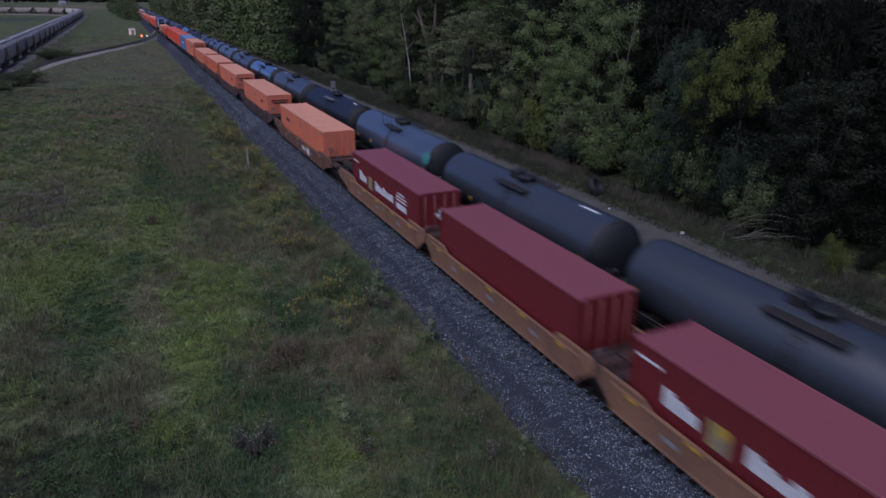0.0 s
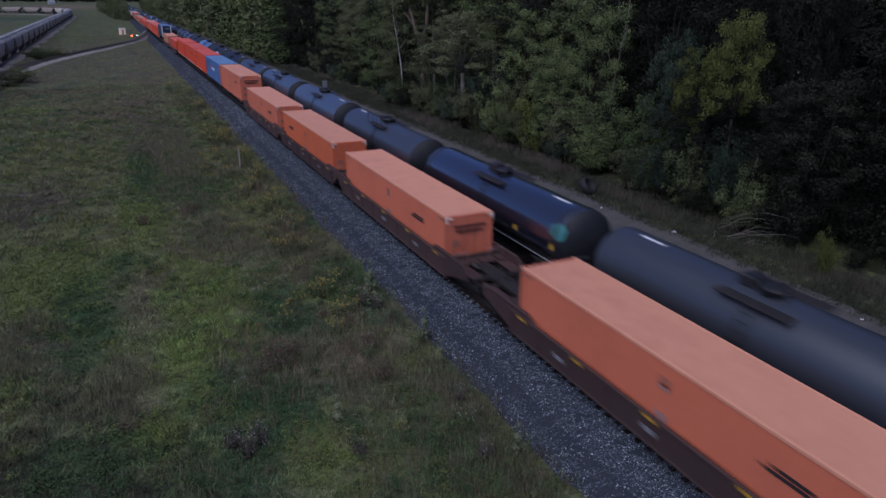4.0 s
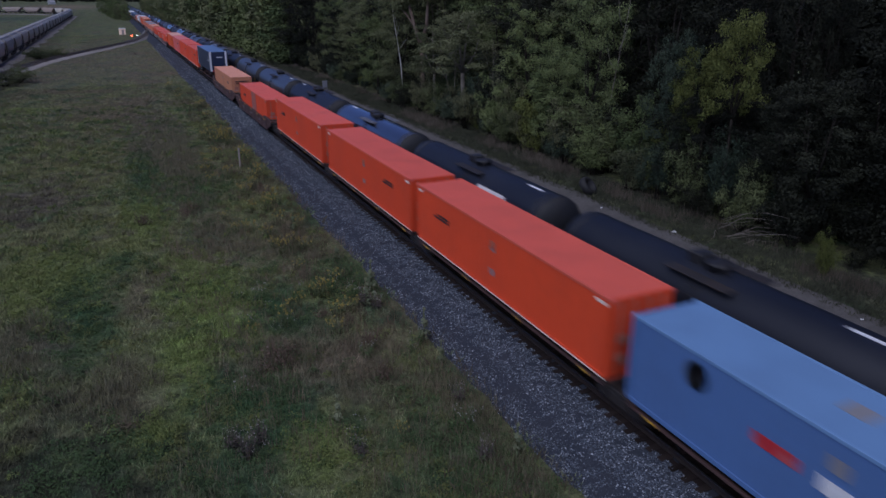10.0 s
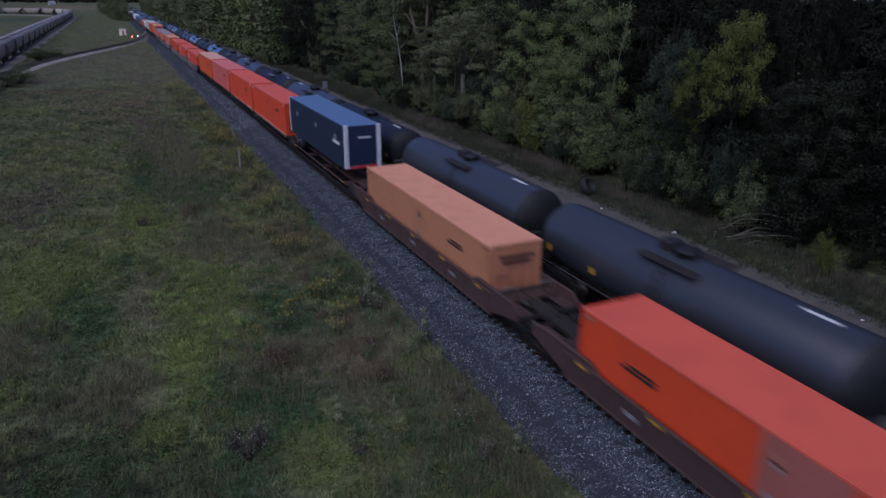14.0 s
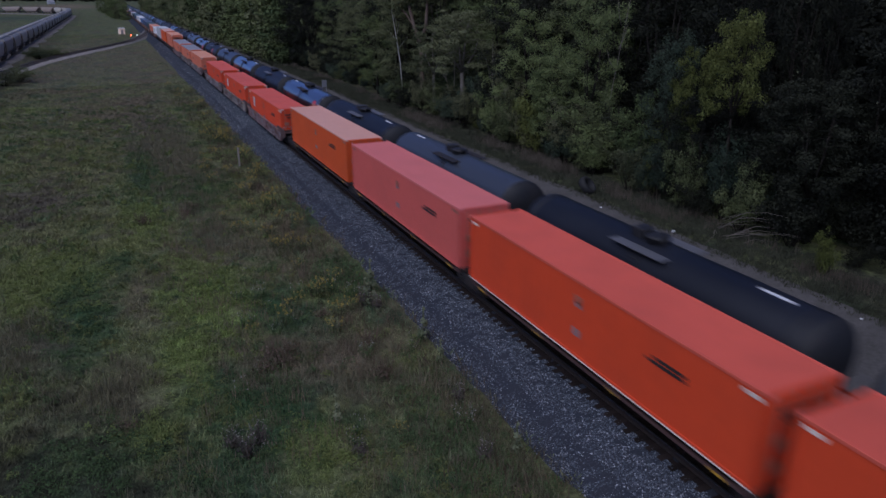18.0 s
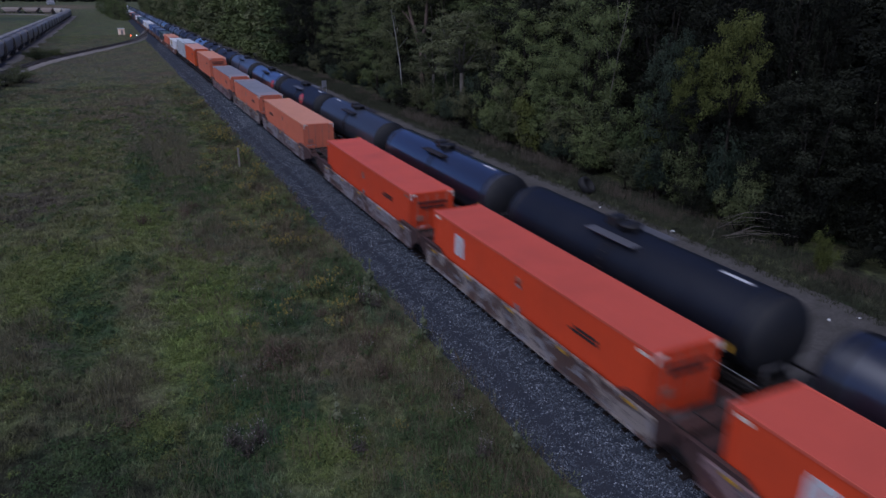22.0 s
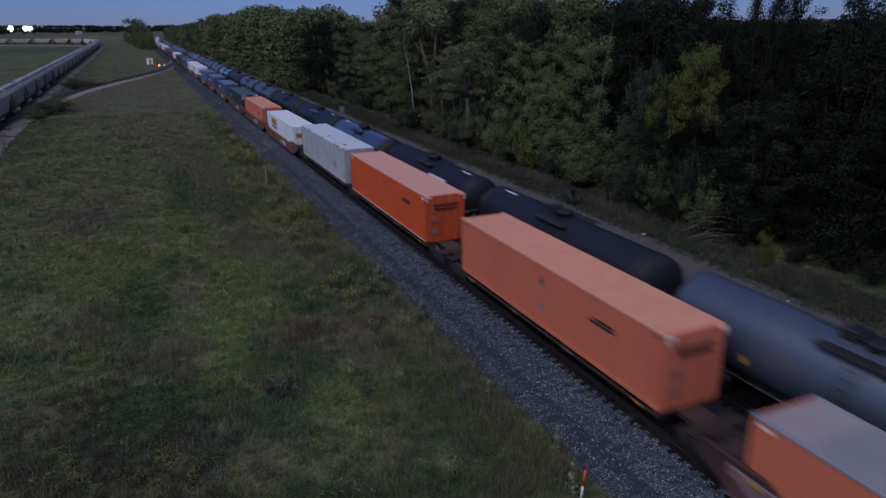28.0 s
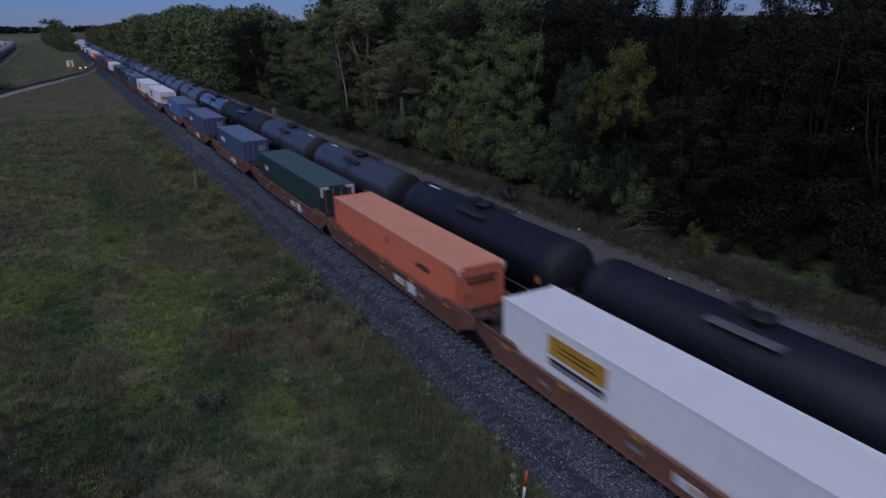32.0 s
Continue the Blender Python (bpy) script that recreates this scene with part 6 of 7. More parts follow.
def wing_mesh(far, top, paint):
    """The side sill's end: raised beside the container's corner, tapering off over the truck."""
    bm = bmesh.new()
    edge = [(-1.9, top - 0.06), (-1.4, top + 0.20), (far * 0.8, top + 0.20), (far, top - 0.10), (far, 0.84), (far * 0.55, 0.62), (0.05, 0.30), (-1.9, 0.30)]
    rims = [[bm.verts.new((x, y, z)) for y, z in edge] for x in (-0.045, 0.045)]
    bm.faces.new(rims[0])
    bm.faces.new(rims[1][::-1])
    for i in range(len(edge)):
        j = (i + 1) % len(edge)
        bm.faces.new((rims[0][j], rims[0][i], rims[1][i], rims[1][j]))
    box(bm, -0.10, 0.07, -1.4, far * 0.8, top + 0.17, top + 0.21, bevel=0.01)
    bmesh.ops.recalc_face_normals(bm, faces=bm.faces[:])
    return mesh_of(bm, "sill_wing", paint)


def brake_cylinder():
    bm = bmesh.new()
    lathe(bm, [(-0.30, 0.03), (-0.30, 0.13), (0.16, 0.15), (0.20, 0.10), (0.42, 0.03)], 12, "y", centre=(0, 0, 0.1))
    return mesh_of(bm, "brake_cylinder", "dark_steel")


def air_hose():
    bm = bmesh.new()
    tube(bm, [(0, -0.1, 0), (0, 0.12, -0.05), (0.1, 0.28, -0.28), (0.24, 0.40, -0.34)], 0.028, 6)
    return mesh_of(bm, "air_hose", "rubber")


def well_car(s, length, e1, e2, paint, truck_front, truck_back, near):
    """A well car round one container: e1, e2: how far it goes on before and behind it."""
    car = thing("well_car", pose(0, s, 0), {"brown_steel": "dark brown steel well car carrying a container", "rust_brown": "rust-brown steel well car carrying a container",
                "tan_brown": "tan-brown steel well car carrying a container", "sprayed_grey": "brown well car with grey spray-painted sides",
                "sprayed_cream": "brown well car with cream and grey spray-painted sides", "sprayed_rose": "brown well car with pink and grey spray-painted sides"}[paint], "well car", "cars of the container train")
    y0, y1 = -0.45, length + 0.45
    top = 1.21

    def sill():
        bm = bmesh.new()
        box(bm, -0.03, 0.03, y0, y1, 0.26, top - 0.04)
        box(bm, -0.09, 0.05, y0, y1, top - 0.10, top, bevel=0.015)
        box(bm, -0.07, 0.12, y0, y1, 0.18, 0.28, bevel=0.015)
        n = 9
        for i in range(n):
            y = y0 + 0.3 + (y1 - y0 - 0.6) * i / (n - 1)
            box(bm, -0.075, -0.03, y - 0.05, y + 0.05, 0.28, top - 0.10)
        return mesh_of(bm, "side_sill", paint)
    me = shared(("sill", length, paint), sill)
    part("side_sill", me, car, (-1.47, 0, 0))
    part("side_sill", me, car, pose(1.47, length, 0, 0, 0, 180))
    part("well_floor", box_mesh("well_floor", (-1.38, 1.38, y0, y1, 0.20, 0.275), "dark_steel"), car)
    for y, d in ((y0, -1), (y1, 1)):
        ext = (e1 if d < 0 else e2) - 0.45

        far = max(ext - 0.12, 0.25)
        end_paint = "dark_steel"
        at = pose(0, y, 0, 0, 0, 0 if d > 0 else 180)
        bulk = part("bulkhead", box_mesh("bulkhead", (-1.45, 1.45, -0.08, 0.08, 0.28, top - 0.05), end_paint, 0.02), car, at)
        part("draft_sill", box_mesh("draft_sill", (-0.36, 0.36, 0.06, far, 0.78, 1.00), end_paint, 0.02), bulk)
        deck = min(far, 0.95)
        part("end_deck", box_mesh("well_deck", (-1.36, 1.36, 0.06, deck, 1.005, 1.045), "brown_steel", 0.01), bulk)
        for k in range(3 if near and far > 0.6 else 0):
            part("deck_rib", box_mesh("deck_rib", (-0.03, 0.03, 0.10, deck - 0.05, 1.045, 1.085), "dark_steel"), bulk, (-0.95 + 0.95 * k, 0, 0))
        wing = shared(("wing", round(min(far, 2.3), 2), paint), lambda: wing_mesh(min(far, 2.3), top, "brown_steel" if "sprayed" in paint else paint))
        for sx in (-1, 1):
            part("sill_wing", wing, bulk, (sx * 1.43, 0, 0))
        if far > 1.8:
            part("end_beam", box_mesh("end_beam", (-1.34, 1.34, far - 0.45, far - 0.28, 0.86, 1.05), end_paint, 0.02), bulk)
            part("walkway", box_mesh("well_walkway", (-1.34, -0.75, deck + 0.12, far - 0.5, 0.98, 1.02), "brown_steel", 0.01), bulk)
            part("walkway", box_mesh("well_walkway_far", (0.75, 1.34, deck + 0.12, far - 0.5, 0.98, 1.02), "brown_steel", 0.01), bulk)
            part("brake_cylinder", shared("brake_cylinder", brake_cylinder), bulk, (0.56, deck + 0.35, 1.0))
            part("air_hose", shared("air_hose", air_hose), bulk, (-0.55, far - 0.3, 0.86))
    if truck_front:
        truck(car, -e1 + (1.55 if e1 > 2.4 else 0.0), simple=not near)
    if truck_back:
        truck(car, length + e2 - (1.55 if e2 > 2.4 else 0.0), simple=not near)
    if e1 > 2.4:
        coupler(car, -e1 + 0.4)
    if e2 > 2.4:
        coupler(car, length + e2 - 0.4)
    if near:
        plate = box_mesh("reflector", (-0.008, 0.008, -0.28, 0.28, -0.05, 0.05), "yellow_mark")
        for k in range(5):
            part("reflector", plate, car, (-1.568, 0.6 + k * (length - 1.2) / 4, top - 0.09), "yellow reflector strip")
        def brake_rail():
            bm = bmesh.new()
            tube(bm, [(-0.37, 0, 1.05), (-0.37, 0, 1.55), (0.37, 0, 1.55), (0.37, 0, 1.05)], 0.018, 5)
            return mesh_of(bm, "grab_rail", "galvanised")
        if e1 > 1.4:
            for sx in (-0.93, 0.93):
                part("grab_rail", shared("grab_rail", brake_rail), car, (sx, -1.05, 0))
        if paint == "rust_brown":
            mark(car, -1.553, length * 0.27, 0.70, 0.95, 0.52, "white_mark", label="white placard on the side sill")
            mark(car, -1.553, length * 0.36, 0.72, 1.15, 0.34, "white_mark", label="white panel of lettering")
            mark(car, -1.563, length * 0.36 - 0.2, 0.74, 0.30, 0.22, "yellow_mark", label="yellow patch on the panel")
        for k in range(3):
            mark(car, -1.556, length * (0.2 + 0.3 * k), 0.72, 0.6, 0.16, "grey_mark", label="pale bar of lettering")
    return car


def spine_car(s, length, e1, e2, truck_front, truck_back, near):
    """A skeleton car: one deep centre beam with arms that carry the container's corners."""
    car = thing("spine_car", pose(0, s, 0), "dark brown skeleton spine car carrying a container", "spine car", "cars of the container train")

    def beam():
        bm = bmesh.new()
        box(bm, -0.32, 0.32, -e1 + 0.15, length + e2 - 0.15, 0.55, 0.92, bevel=0.02)
        box(bm, -0.5, 0.5, -e1 + 0.15, length + e2 - 0.15, 0.86, 0.93, bevel=0.01)
        return mesh_of(bm, "centre_beam", "brown_steel")
    part("centre_beam", shared(("beam", length, round(e1, 2), round(e2, 2)), beam), car)
    arm = box_mesh("cross_arm", (-1.28, 1.28, -0.14, 0.14, 0.72, 0.96), "brown_steel", 0.02)
    for y in (0.3, length * 0.36, length * 0.64, length - 0.3):
        part("cross_arm", arm, car, (0, y, 0))
    edge = box_mesh("side_rail", (-0.05, 0.05, 0.2, length - 0.2, 0.70, 0.80), "brown_steel", 0.012)
    for sx in (-1.2, 1.2):
        part("side_rail", edge, car, (sx, 0, 0))
    if near:
        for y in (-e1 + 0.6, length + e2 - 0.6):
            part("end_deck", box_mesh("end_deck", (-1.2, 1.2, -0.35, 0.35, 0.93, 0.97), "dark_steel", 0.01), car, (0, y, 0))
        plate = box_mesh("reflector", (-0.008, 0.008, -0.25, 0.25, -0.04, 0.04), "yellow_mark")
        for k in range(4):
            part("reflector", plate, car, (-1.262, 1.2 + k * (length - 2.4) / 3, 0.75), "yellow reflector strip")
    if truck_front:
        truck(car, -e1 + (1.5 if e1 > 2.2 else 0.0), simple=not near)
    if truck_back:
        truck(car, length + e2 - (1.5 if e2 > 2.2 else 0.0), simple=not near)
    return car


def trailer(s):
    """A blue road trailer riding on a spine car, its wheels at the rear."""
    L, H, W, z0 = 16.15, 2.85, 2.59, 2.0
    ob = thing("road_trailer", pose(0, s, 0), "dark blue road trailer with white end posts on a flat car", "trailer")
    part("body", box_mesh("trailer_body", (-W / 2, W / 2, 0.05, L - 0.05, z0 - 0.05, z0 + H - 0.05), "navy_paint", 0.03), ob)
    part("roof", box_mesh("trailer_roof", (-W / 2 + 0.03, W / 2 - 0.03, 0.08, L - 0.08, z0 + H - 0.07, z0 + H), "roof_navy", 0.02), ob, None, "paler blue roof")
    for sx in (-1, 1):
        for y in (0.06, L - 0.06):
            part("end_post", box_mesh("trailer_post", (-0.14, 0.14, -0.1, 0.1, z0 - 0.1, z0 + H + 0.01), "white_mark", 0.02), ob, (sx * (W / 2 - 0.13), y, 0), "white end post")
        part("lower_rail", box_mesh("trailer_rail", (-0.04, 0.04, 0.1, L - 0.1, z0 - 0.18, z0 - 0.02), "navy_paint", 0.01), ob, (sx * (W / 2 - 0.04), 0, 0))
        part("landing_leg", box_mesh("landing_leg", (-0.09, 0.09, -0.09, 0.09, 1.05, z0), "dark_steel", 0.02), ob, (sx * 0.85, 3.2, 0))
    part("front_sill", box_mesh("trailer_sill", (-W / 2 + 0.2, W / 2 - 0.2, -0.06, 0.06, z0 - 0.14, z0 + 0.06), "red_mark", 0.02), ob, (0, 0.04, 0), "red sill with reflectors")
    part("chassis", box_mesh("trailer_chassis", (-0.5, 0.5, 2, L - 0.6, z0 - 0.4, z0 - 0.05), "dark_steel", 0.03), ob)

    def tyre_mesh():
        bm = bmesh.new()
        lathe(bm, [(-0.28, 0.28), (-0.28, 0.47), (-0.22, 0.51), (0.22, 0.51), (0.28, 0.47), (0.28, 0.28)], 22, "x")
        return mesh_of(bm, "trailer_tyre", "rubber")

    def rim_mesh():
        bm = bmesh.new()
        lathe(bm, [(-0.2, 0.05), (-0.24, 0.12), (-0.16, 0.2), (-0.285, 0.285), (0.2, 0.285)], 18, "x")
        return mesh_of(bm, "rim", "white_mark")
    for y in (L - 3.4, L - 2.1):
        for sx in (-1, 1):
            w = part("wheel", shared("trailer_tyre", tyre_mesh), ob, pose(sx * 1.0, y, 1.46, 0, 0, 0 if sx < 0 else 180))
            part("rim", shared("rim", rim_mesh), w, None, "white wheel rim")
    for y, dy, dz in ((2.2, 0.5, 0.35), (7.5, 0.4, 0.3), (13.5, 0.5, 0.3)):
        mark(ob, -W / 2 - 0.004, y, z0 + H * 0.62, dy, dz, "grey_mark", label="grey data panel")
    mark(ob, -W / 2 - 0.004, 2.0, z0 + H * 0.5, 1.5, 0.22, "white_mark", label="white bar of lettering")
    mark(ob, 0.15, 0.035, z0 + H * 0.7, 0.9, 0.12, "white_mark", False, "white bar of lettering", t=0.02)
    return ob


W53, W40 = 16.15, 12.19
WELL, DECK = 0.18, 0.99


def spec(kind, paint, roof, style, label, length=W53, height=2.80):
    return (length, height if kind == "well" else 2.92, paint, roof, WELL + 0.1 if kind == "well" else DECK, label, style)


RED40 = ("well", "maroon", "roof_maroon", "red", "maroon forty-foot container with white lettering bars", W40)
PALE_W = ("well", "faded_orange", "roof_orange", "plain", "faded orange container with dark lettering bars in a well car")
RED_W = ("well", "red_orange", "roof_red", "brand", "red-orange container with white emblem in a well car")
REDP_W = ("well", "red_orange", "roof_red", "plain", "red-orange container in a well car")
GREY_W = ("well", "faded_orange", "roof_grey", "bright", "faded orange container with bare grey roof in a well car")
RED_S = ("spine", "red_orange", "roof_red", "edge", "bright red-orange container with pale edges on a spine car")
# place along the train, what stands there, the car's paint
TRAIN = [(5.4, RED40, "tan_brown"), (20.4, RED40[:3] + ("bare",) + ("plain maroon forty-foot container in a well car", W40), "tan_brown"), (35.4, RED40, "tan_brown"),
         (55.1, PALE_W, "rust_brown"), (78.1, PALE_W, "brown_steel"), (101.3, PALE_W, "brown_steel"), (120.7, ("well", "warm_orange", "roof_orange", "plain", "warm orange container with a faded roof in a well car"), "brown_steel"), (139.6, PALE_W, "brown_steel"),
         (160.2, ("spine", "faded_orange", "roof_orange", "plain", "faded orange container on a spine car"), ""),
         (177.1, ("spine", "blue_paint", "roof_blue", "blue", "blue container with white lettering bars and orange corners"), ""),
         (194.3, RED_S, ""), (211.3, RED_S, ""), (229.2, RED_S, ""),
         (250.1, REDP_W, "brown_steel"), (272.8, ("well", "pale_orange", "roof_orange", "plain", "pale tan-orange container in a well car"), "brown_steel"),
         (293.6, "trailer", ""), (312.0, RED_S, ""), (328.9, RED_S, ""),
         (346.1, ("spine", "pink_red", "roof_pink", "plain", "sun-bleached pink-red container on a spine car"), ""),
         (363.5, ("spine", "bright_orange", "roof_pale", "plain", "orange container with a pale roof on a spine car"), ""),
         (384.2, RED_W, "sprayed_rose"), (403.2, RED_W, "sprayed_cream"), (422.5, REDP_W, "sprayed_grey"), (445.8, PALE_W, "sprayed_grey"),
         (465.0, GREY_W, "sprayed_cream"), (484.8, GREY_W, "sprayed_rose"),
         (504.7, ("spine", "faded_orange", "roof_orange", "plain", "faded orange container on a spine car"), ""),
         (526.0, ("spine", "bright_orange", "roof_pale", "edge", "orange container with pale edges on a spine car"), ""),
         (544.0, ("spine", "dull_white", "roof_dull", "white", "grimy white container on a spine car"), ""),
         (564.9, ("well", "white_paint", "roof_white", "yellow", "white container with yellow lettering panel in a well car"), "rust_brown"),
         (584.9, PALE_W, "rust_brown"), (604.0, ("well", "dark_green", "roof_green", "green", "dark green container with white corner marks"), "rust_brown"),
         (626.3, ("well", "steel_blue", "roof_steel_blue", "iso", "blue forty-foot container in a rust-brown well car", W40), "rust_brown"),
         (646.0, ("well", "steel_blue", "roof_steel_blue", "iso", "blue forty-foot container in a rust-brown well car", W40), "rust_brown"),
         (664.5, ("well", "blue_paint", "roof_steel_blue", "iso", "blue forty-foot container in a rust-brown well car", W40), "rust_brown"),
         (685.0, ("well", "white_paint", "roof_white", "yellow", "white container with yellow lettering panel in a well car"), "rust_brown"),
         (704.3, ("well", "white_paint", "roof_white", "yellow", "white container with yellow lettering panel in a well car"), "rust_brown"),
         (724.5, ("well", "steel_blue", "roof_steel_blue", "iso", "dark blue container in a well car"), "rust_brown"),
         (744.0, ("well", "dark_green", "roof_green", "green", "dark green container in a well car"), "brown_steel")]
FAR = [("dark_green", "roof_green"), ("white_paint", "roof_white"), ("maroon", "roof_maroon"), ("dark_green", "roof_green"), ("steel_blue", "roof_steel_blue"),
       ("faded_orange", "roof_orange"), ("white_paint", "roof_white"), ("dull_white", "roof_white"), ("steel_blue", "roof_grey"), ("white_paint", "roof_white")]
place = 764.0
for k in range(26):
    a, b = FAR[k % len(FAR)]
    TRAIN.append((place, ("well", a, b, "plain", "container far along the train in a well car"), "brown_steel" if k % 3 else "rust_brown"))
    place += 19.6 if k % 3 else 22.4

ends = [(s, s + (W53 if what == "trailer" or len(what) < 6 else what[5])) for s, what, _ in TRAIN]
for n, (s, what, paint) in enumerate(TRAIN):
    L = ends[n][1] - s
    g1 = s - ends[n - 1][1] if n else 3.0
    g2 = ends[n + 1][0] - ends[n][1] if n + 1 < len(TRAIN) else 3.0
    near = s < 720
    front, behind = g1 > 3.6 or n == 0, True
    if what == "trailer":
        MOVING.append(spine_car(s, L, g1 / 2, g2 / 2, front, behind, near))
        MOVING.append(trailer(s))
        continue
    if what[0] == "well":
        MOVING.append(well_car(s, L, g1 / 2, g2 / 2, paint, front, behind, near))
    else:
        MOVING.append(spine_car(s, L, g1 / 2, g2 / 2, front, behind, near))
    box_ = container(s, spec(*what))
    MOVING.append(box_)
    if s == 250.1:
        mark(box_, -WALLS / 2 - 0.001, 7.2, 1.42, 2.5, 2.6, "bleached_panel", label="bleached patch panel on the wall")
# two containers stacked high near the train's end
MOVING.append(container(TRAIN[-14][0], (W53, 2.9, "white_paint", "roof_white", WELL + 2.92, "white container stacked on another far along the train", "plain")))

# -- tank cars --
PITCH = 18.0
TANK_LABEL = {"tank_grey": "weathered dark grey tank car with top platform", "tank_light": "light grey tank car with top platform",
              "tank_black": "matt black tank car with top platform", "tank_gloss": "glossy black tank car reflecting the sky"}


def tank_car(s, paint, near, extras=()):
    car = thing("tank_car", pose(TRACK_2, s, 0), TANK_LABEL[paint], "tank car", "cars of the tank train")
    big = paint == "tank_light"
    r, zc = (1.50, 2.52) if big else (1.45, 2.45)
    y0, y1 = 0.75, PITCH - 0.75
    ym = PITCH / 2

    def shell():
        bm = bmesh.new()
        prof = [(y0 + 0.62 * (1 - math.cos(k / 6 * math.pi / 2)), max(r * math.sin(k / 6 * math.pi / 2), 0.03)) for k in range(7)]
        body = [(y0 + 0.62 + (ym - y0 - 0.62) * k / 4, r + (0.012 if k in (2,) else 0)) for k in range(1, 5)]
        half = (prof[-1:] + [(y0 + 0.66, r)] if near else prof) + body
        full = half + [(PITCH - a, b) for a, b in half[::-1][1:]]
        lathe(bm, full, 40 if near else 16, "y", centre=(0, 0, zc))
        return mesh_of(bm, "shell", paint)
    part("shell", shared(("shell", paint, near), shell), car)

    def head():
        bm = bmesh.new()
        lathe(bm, [(0.62 * (1 - math.cos(k / 8 * math.pi / 2)), max(r * math.sin(k / 8 * math.pi / 2), 0.03)) for k in range(9)] + [(0.66, r - 0.004)], 40, "y", centre=(0, 0, zc))
        return mesh_of(bm, "tank_head", "tank_head")
    if near:
        part("head", shared(("head", big), head), car, (0, y0, 0), "dark grimy dished end")
        part("head", shared(("head", big), head), car, pose(0, y1, 0, 0, 0, 180), "dark grimy dished end")

    def jacket_ring(key, yy):
        def build():
            bm = bmesh.new()
            lathe(bm, [(yy - 0.09, r + 0.002), (yy - 0.085, r + 0.02), (yy + 0.085, r + 0.02), (yy + 0.09, r + 0.002)], 40 if near else 16, "y", centre=(0, 0, zc))
            return mesh_of(bm, "band", "black_paint")
        return shared((key, big, near), build)
    if near and paint in ("tank_gloss", "tank_black"):
        part("band", jacket_ring("band_front", 1.75), car, None, "black end band")
        part("band", jacket_ring("band_back", PITCH - 1.75), car, None, "black end band")

    def sill():
        bm = bmesh.new()
        box(bm, -0.35, 0.35, 0.45, PITCH - 0.45, 0.72, 1.02, bevel=0.02)
        for y in (2.6, PITCH - 2.6):
            box(bm, -1.35, 1.35, y - 0.25, y + 0.25, 0.80, 1.25, bevel=0.03)
        for y in (0.55, PITCH - 0.55):
            box(bm, -1.35, 1.35, y - 0.1, y + 0.1, 0.85, 1.10, bevel=0.02)
        for sx in (-1, 1):
            box(bm, sx * 1.32 - 0.05, sx * 1.32 + 0.05, 0.5, 3.6, 1.02, 1.12, bevel=0.01)
            box(bm, sx * 1.32 - 0.05, sx * 1.32 + 0.05, PITCH - 3.6, PITCH - 0.5, 1.02, 1.12, bevel=0.01)
        return mesh_of(bm, "underframe", "dark_steel")
    part("underframe", shared("tank_sill", sill), car)
    truck(car, 2.6, simple=not near)
    truck(car, PITCH - 2.6, simple=not near)
    top = zc + r

    def dome():
        bm = bmesh.new()
        lathe(bm, [(-0.14, 0.44), (0.16, 0.44), (0.17, 0.50), (0.23, 0.50), (0.25, 0.42), (0.31, 0.18)], 18, "z", centre=(0, ym, top))
        return mesh_of(bm, "dome", "black_paint")
    manway = part("manway", shared(("dome", big), dome), car, None, "bolted manway housing")

    def valve_box():
        bm = bmesh.new()
        box(bm, -0.34, 0.34, ym + 0.55, ym + 1.25, top - 0.14, top + 0.36, bevel=0.05)
        return mesh_of(bm, "valve_box", "black_paint")
    part("valve_box", shared(("valve_box", big), valve_box), car, None, "dark valve housing")
    if near:
        def hinge_arm():
            bm = bmesh.new()
            tube(bm, [(-0.3, ym - 0.62, top + 0.02), (-0.05, ym - 0.40, top + 0.36), (0.25, ym + 0.1, top + 0.34)], 0.035, 5)
            return mesh_of(bm, "hinge_arm", "dark_steel")
        part("hinge_arm", shared(("hinge_arm", big), hinge_arm), manway)

    def platform():
        bm = bmesh.new()
        box(bm, -0.26, 0.26, ym - 1.5, ym + 1.5, top - 0.20, top - 0.15, bevel=0.01)
        for y in (ym - 1.45, ym, ym + 1.45):
            tube(bm, [(0.1, y, top - 0.45), (0.0, y, top - 0.16)], 0.03, 5)
        return mesh_of(bm, "platform", "dark_steel" if "pale" not in extras else "walk_grey")
    for sx in (-1, 1):
        part("platform", shared(("platform", big, "pale" in extras), platform), car, pose(sx * 0.95, 0 if sx < 0 else 2 * ym, 0, 0, 0, 0 if sx < 0 else 180))
    if near:
        def rails():
            bm = bmesh.new()
            for y in (ym - 1.5, ym - 0.5, ym + 0.5, ym + 1.5):
                tube(bm, [(0, y, top - 0.18), (0, y, top + 0.62)], 0.018, 5)
            tube(bm, [(0, ym - 1.5, top + 0.62), (0, ym + 1.5, top + 0.62)], 0.018, 5)
            return mesh_of(bm, "handrail", "dark_steel")
        if "rail" in extras:
            for sx in (-1.2, 1.2):
                part("handrail", shared(("rails", big), rails), car, (sx, 0, 0))

        def ladder():
            bm = bmesh.new()
            for y in (ym - 0.22, ym + 0.22):
                pts = [(-r * math.sin(a) * 1.05, y, zc + r * math.cos(a) * 1.05) for a in np.linspace(0.75, 1.75, 5)] + [(-r * 1.02, y, 1.05)]
                tube(bm, pts, 0.02, 5)
            for a in np.linspace(0.9, 1.75, 5):
                tube(bm, [(-r * math.sin(a) * 1.05, ym - 0.22, zc + r * math.cos(a) * 1.05), (-r * math.sin(a) * 1.05, ym + 0.22, zc + r * math.cos(a) * 1.05)], 0.016, 5)
            return mesh_of(bm, "ladder", "dark_steel")
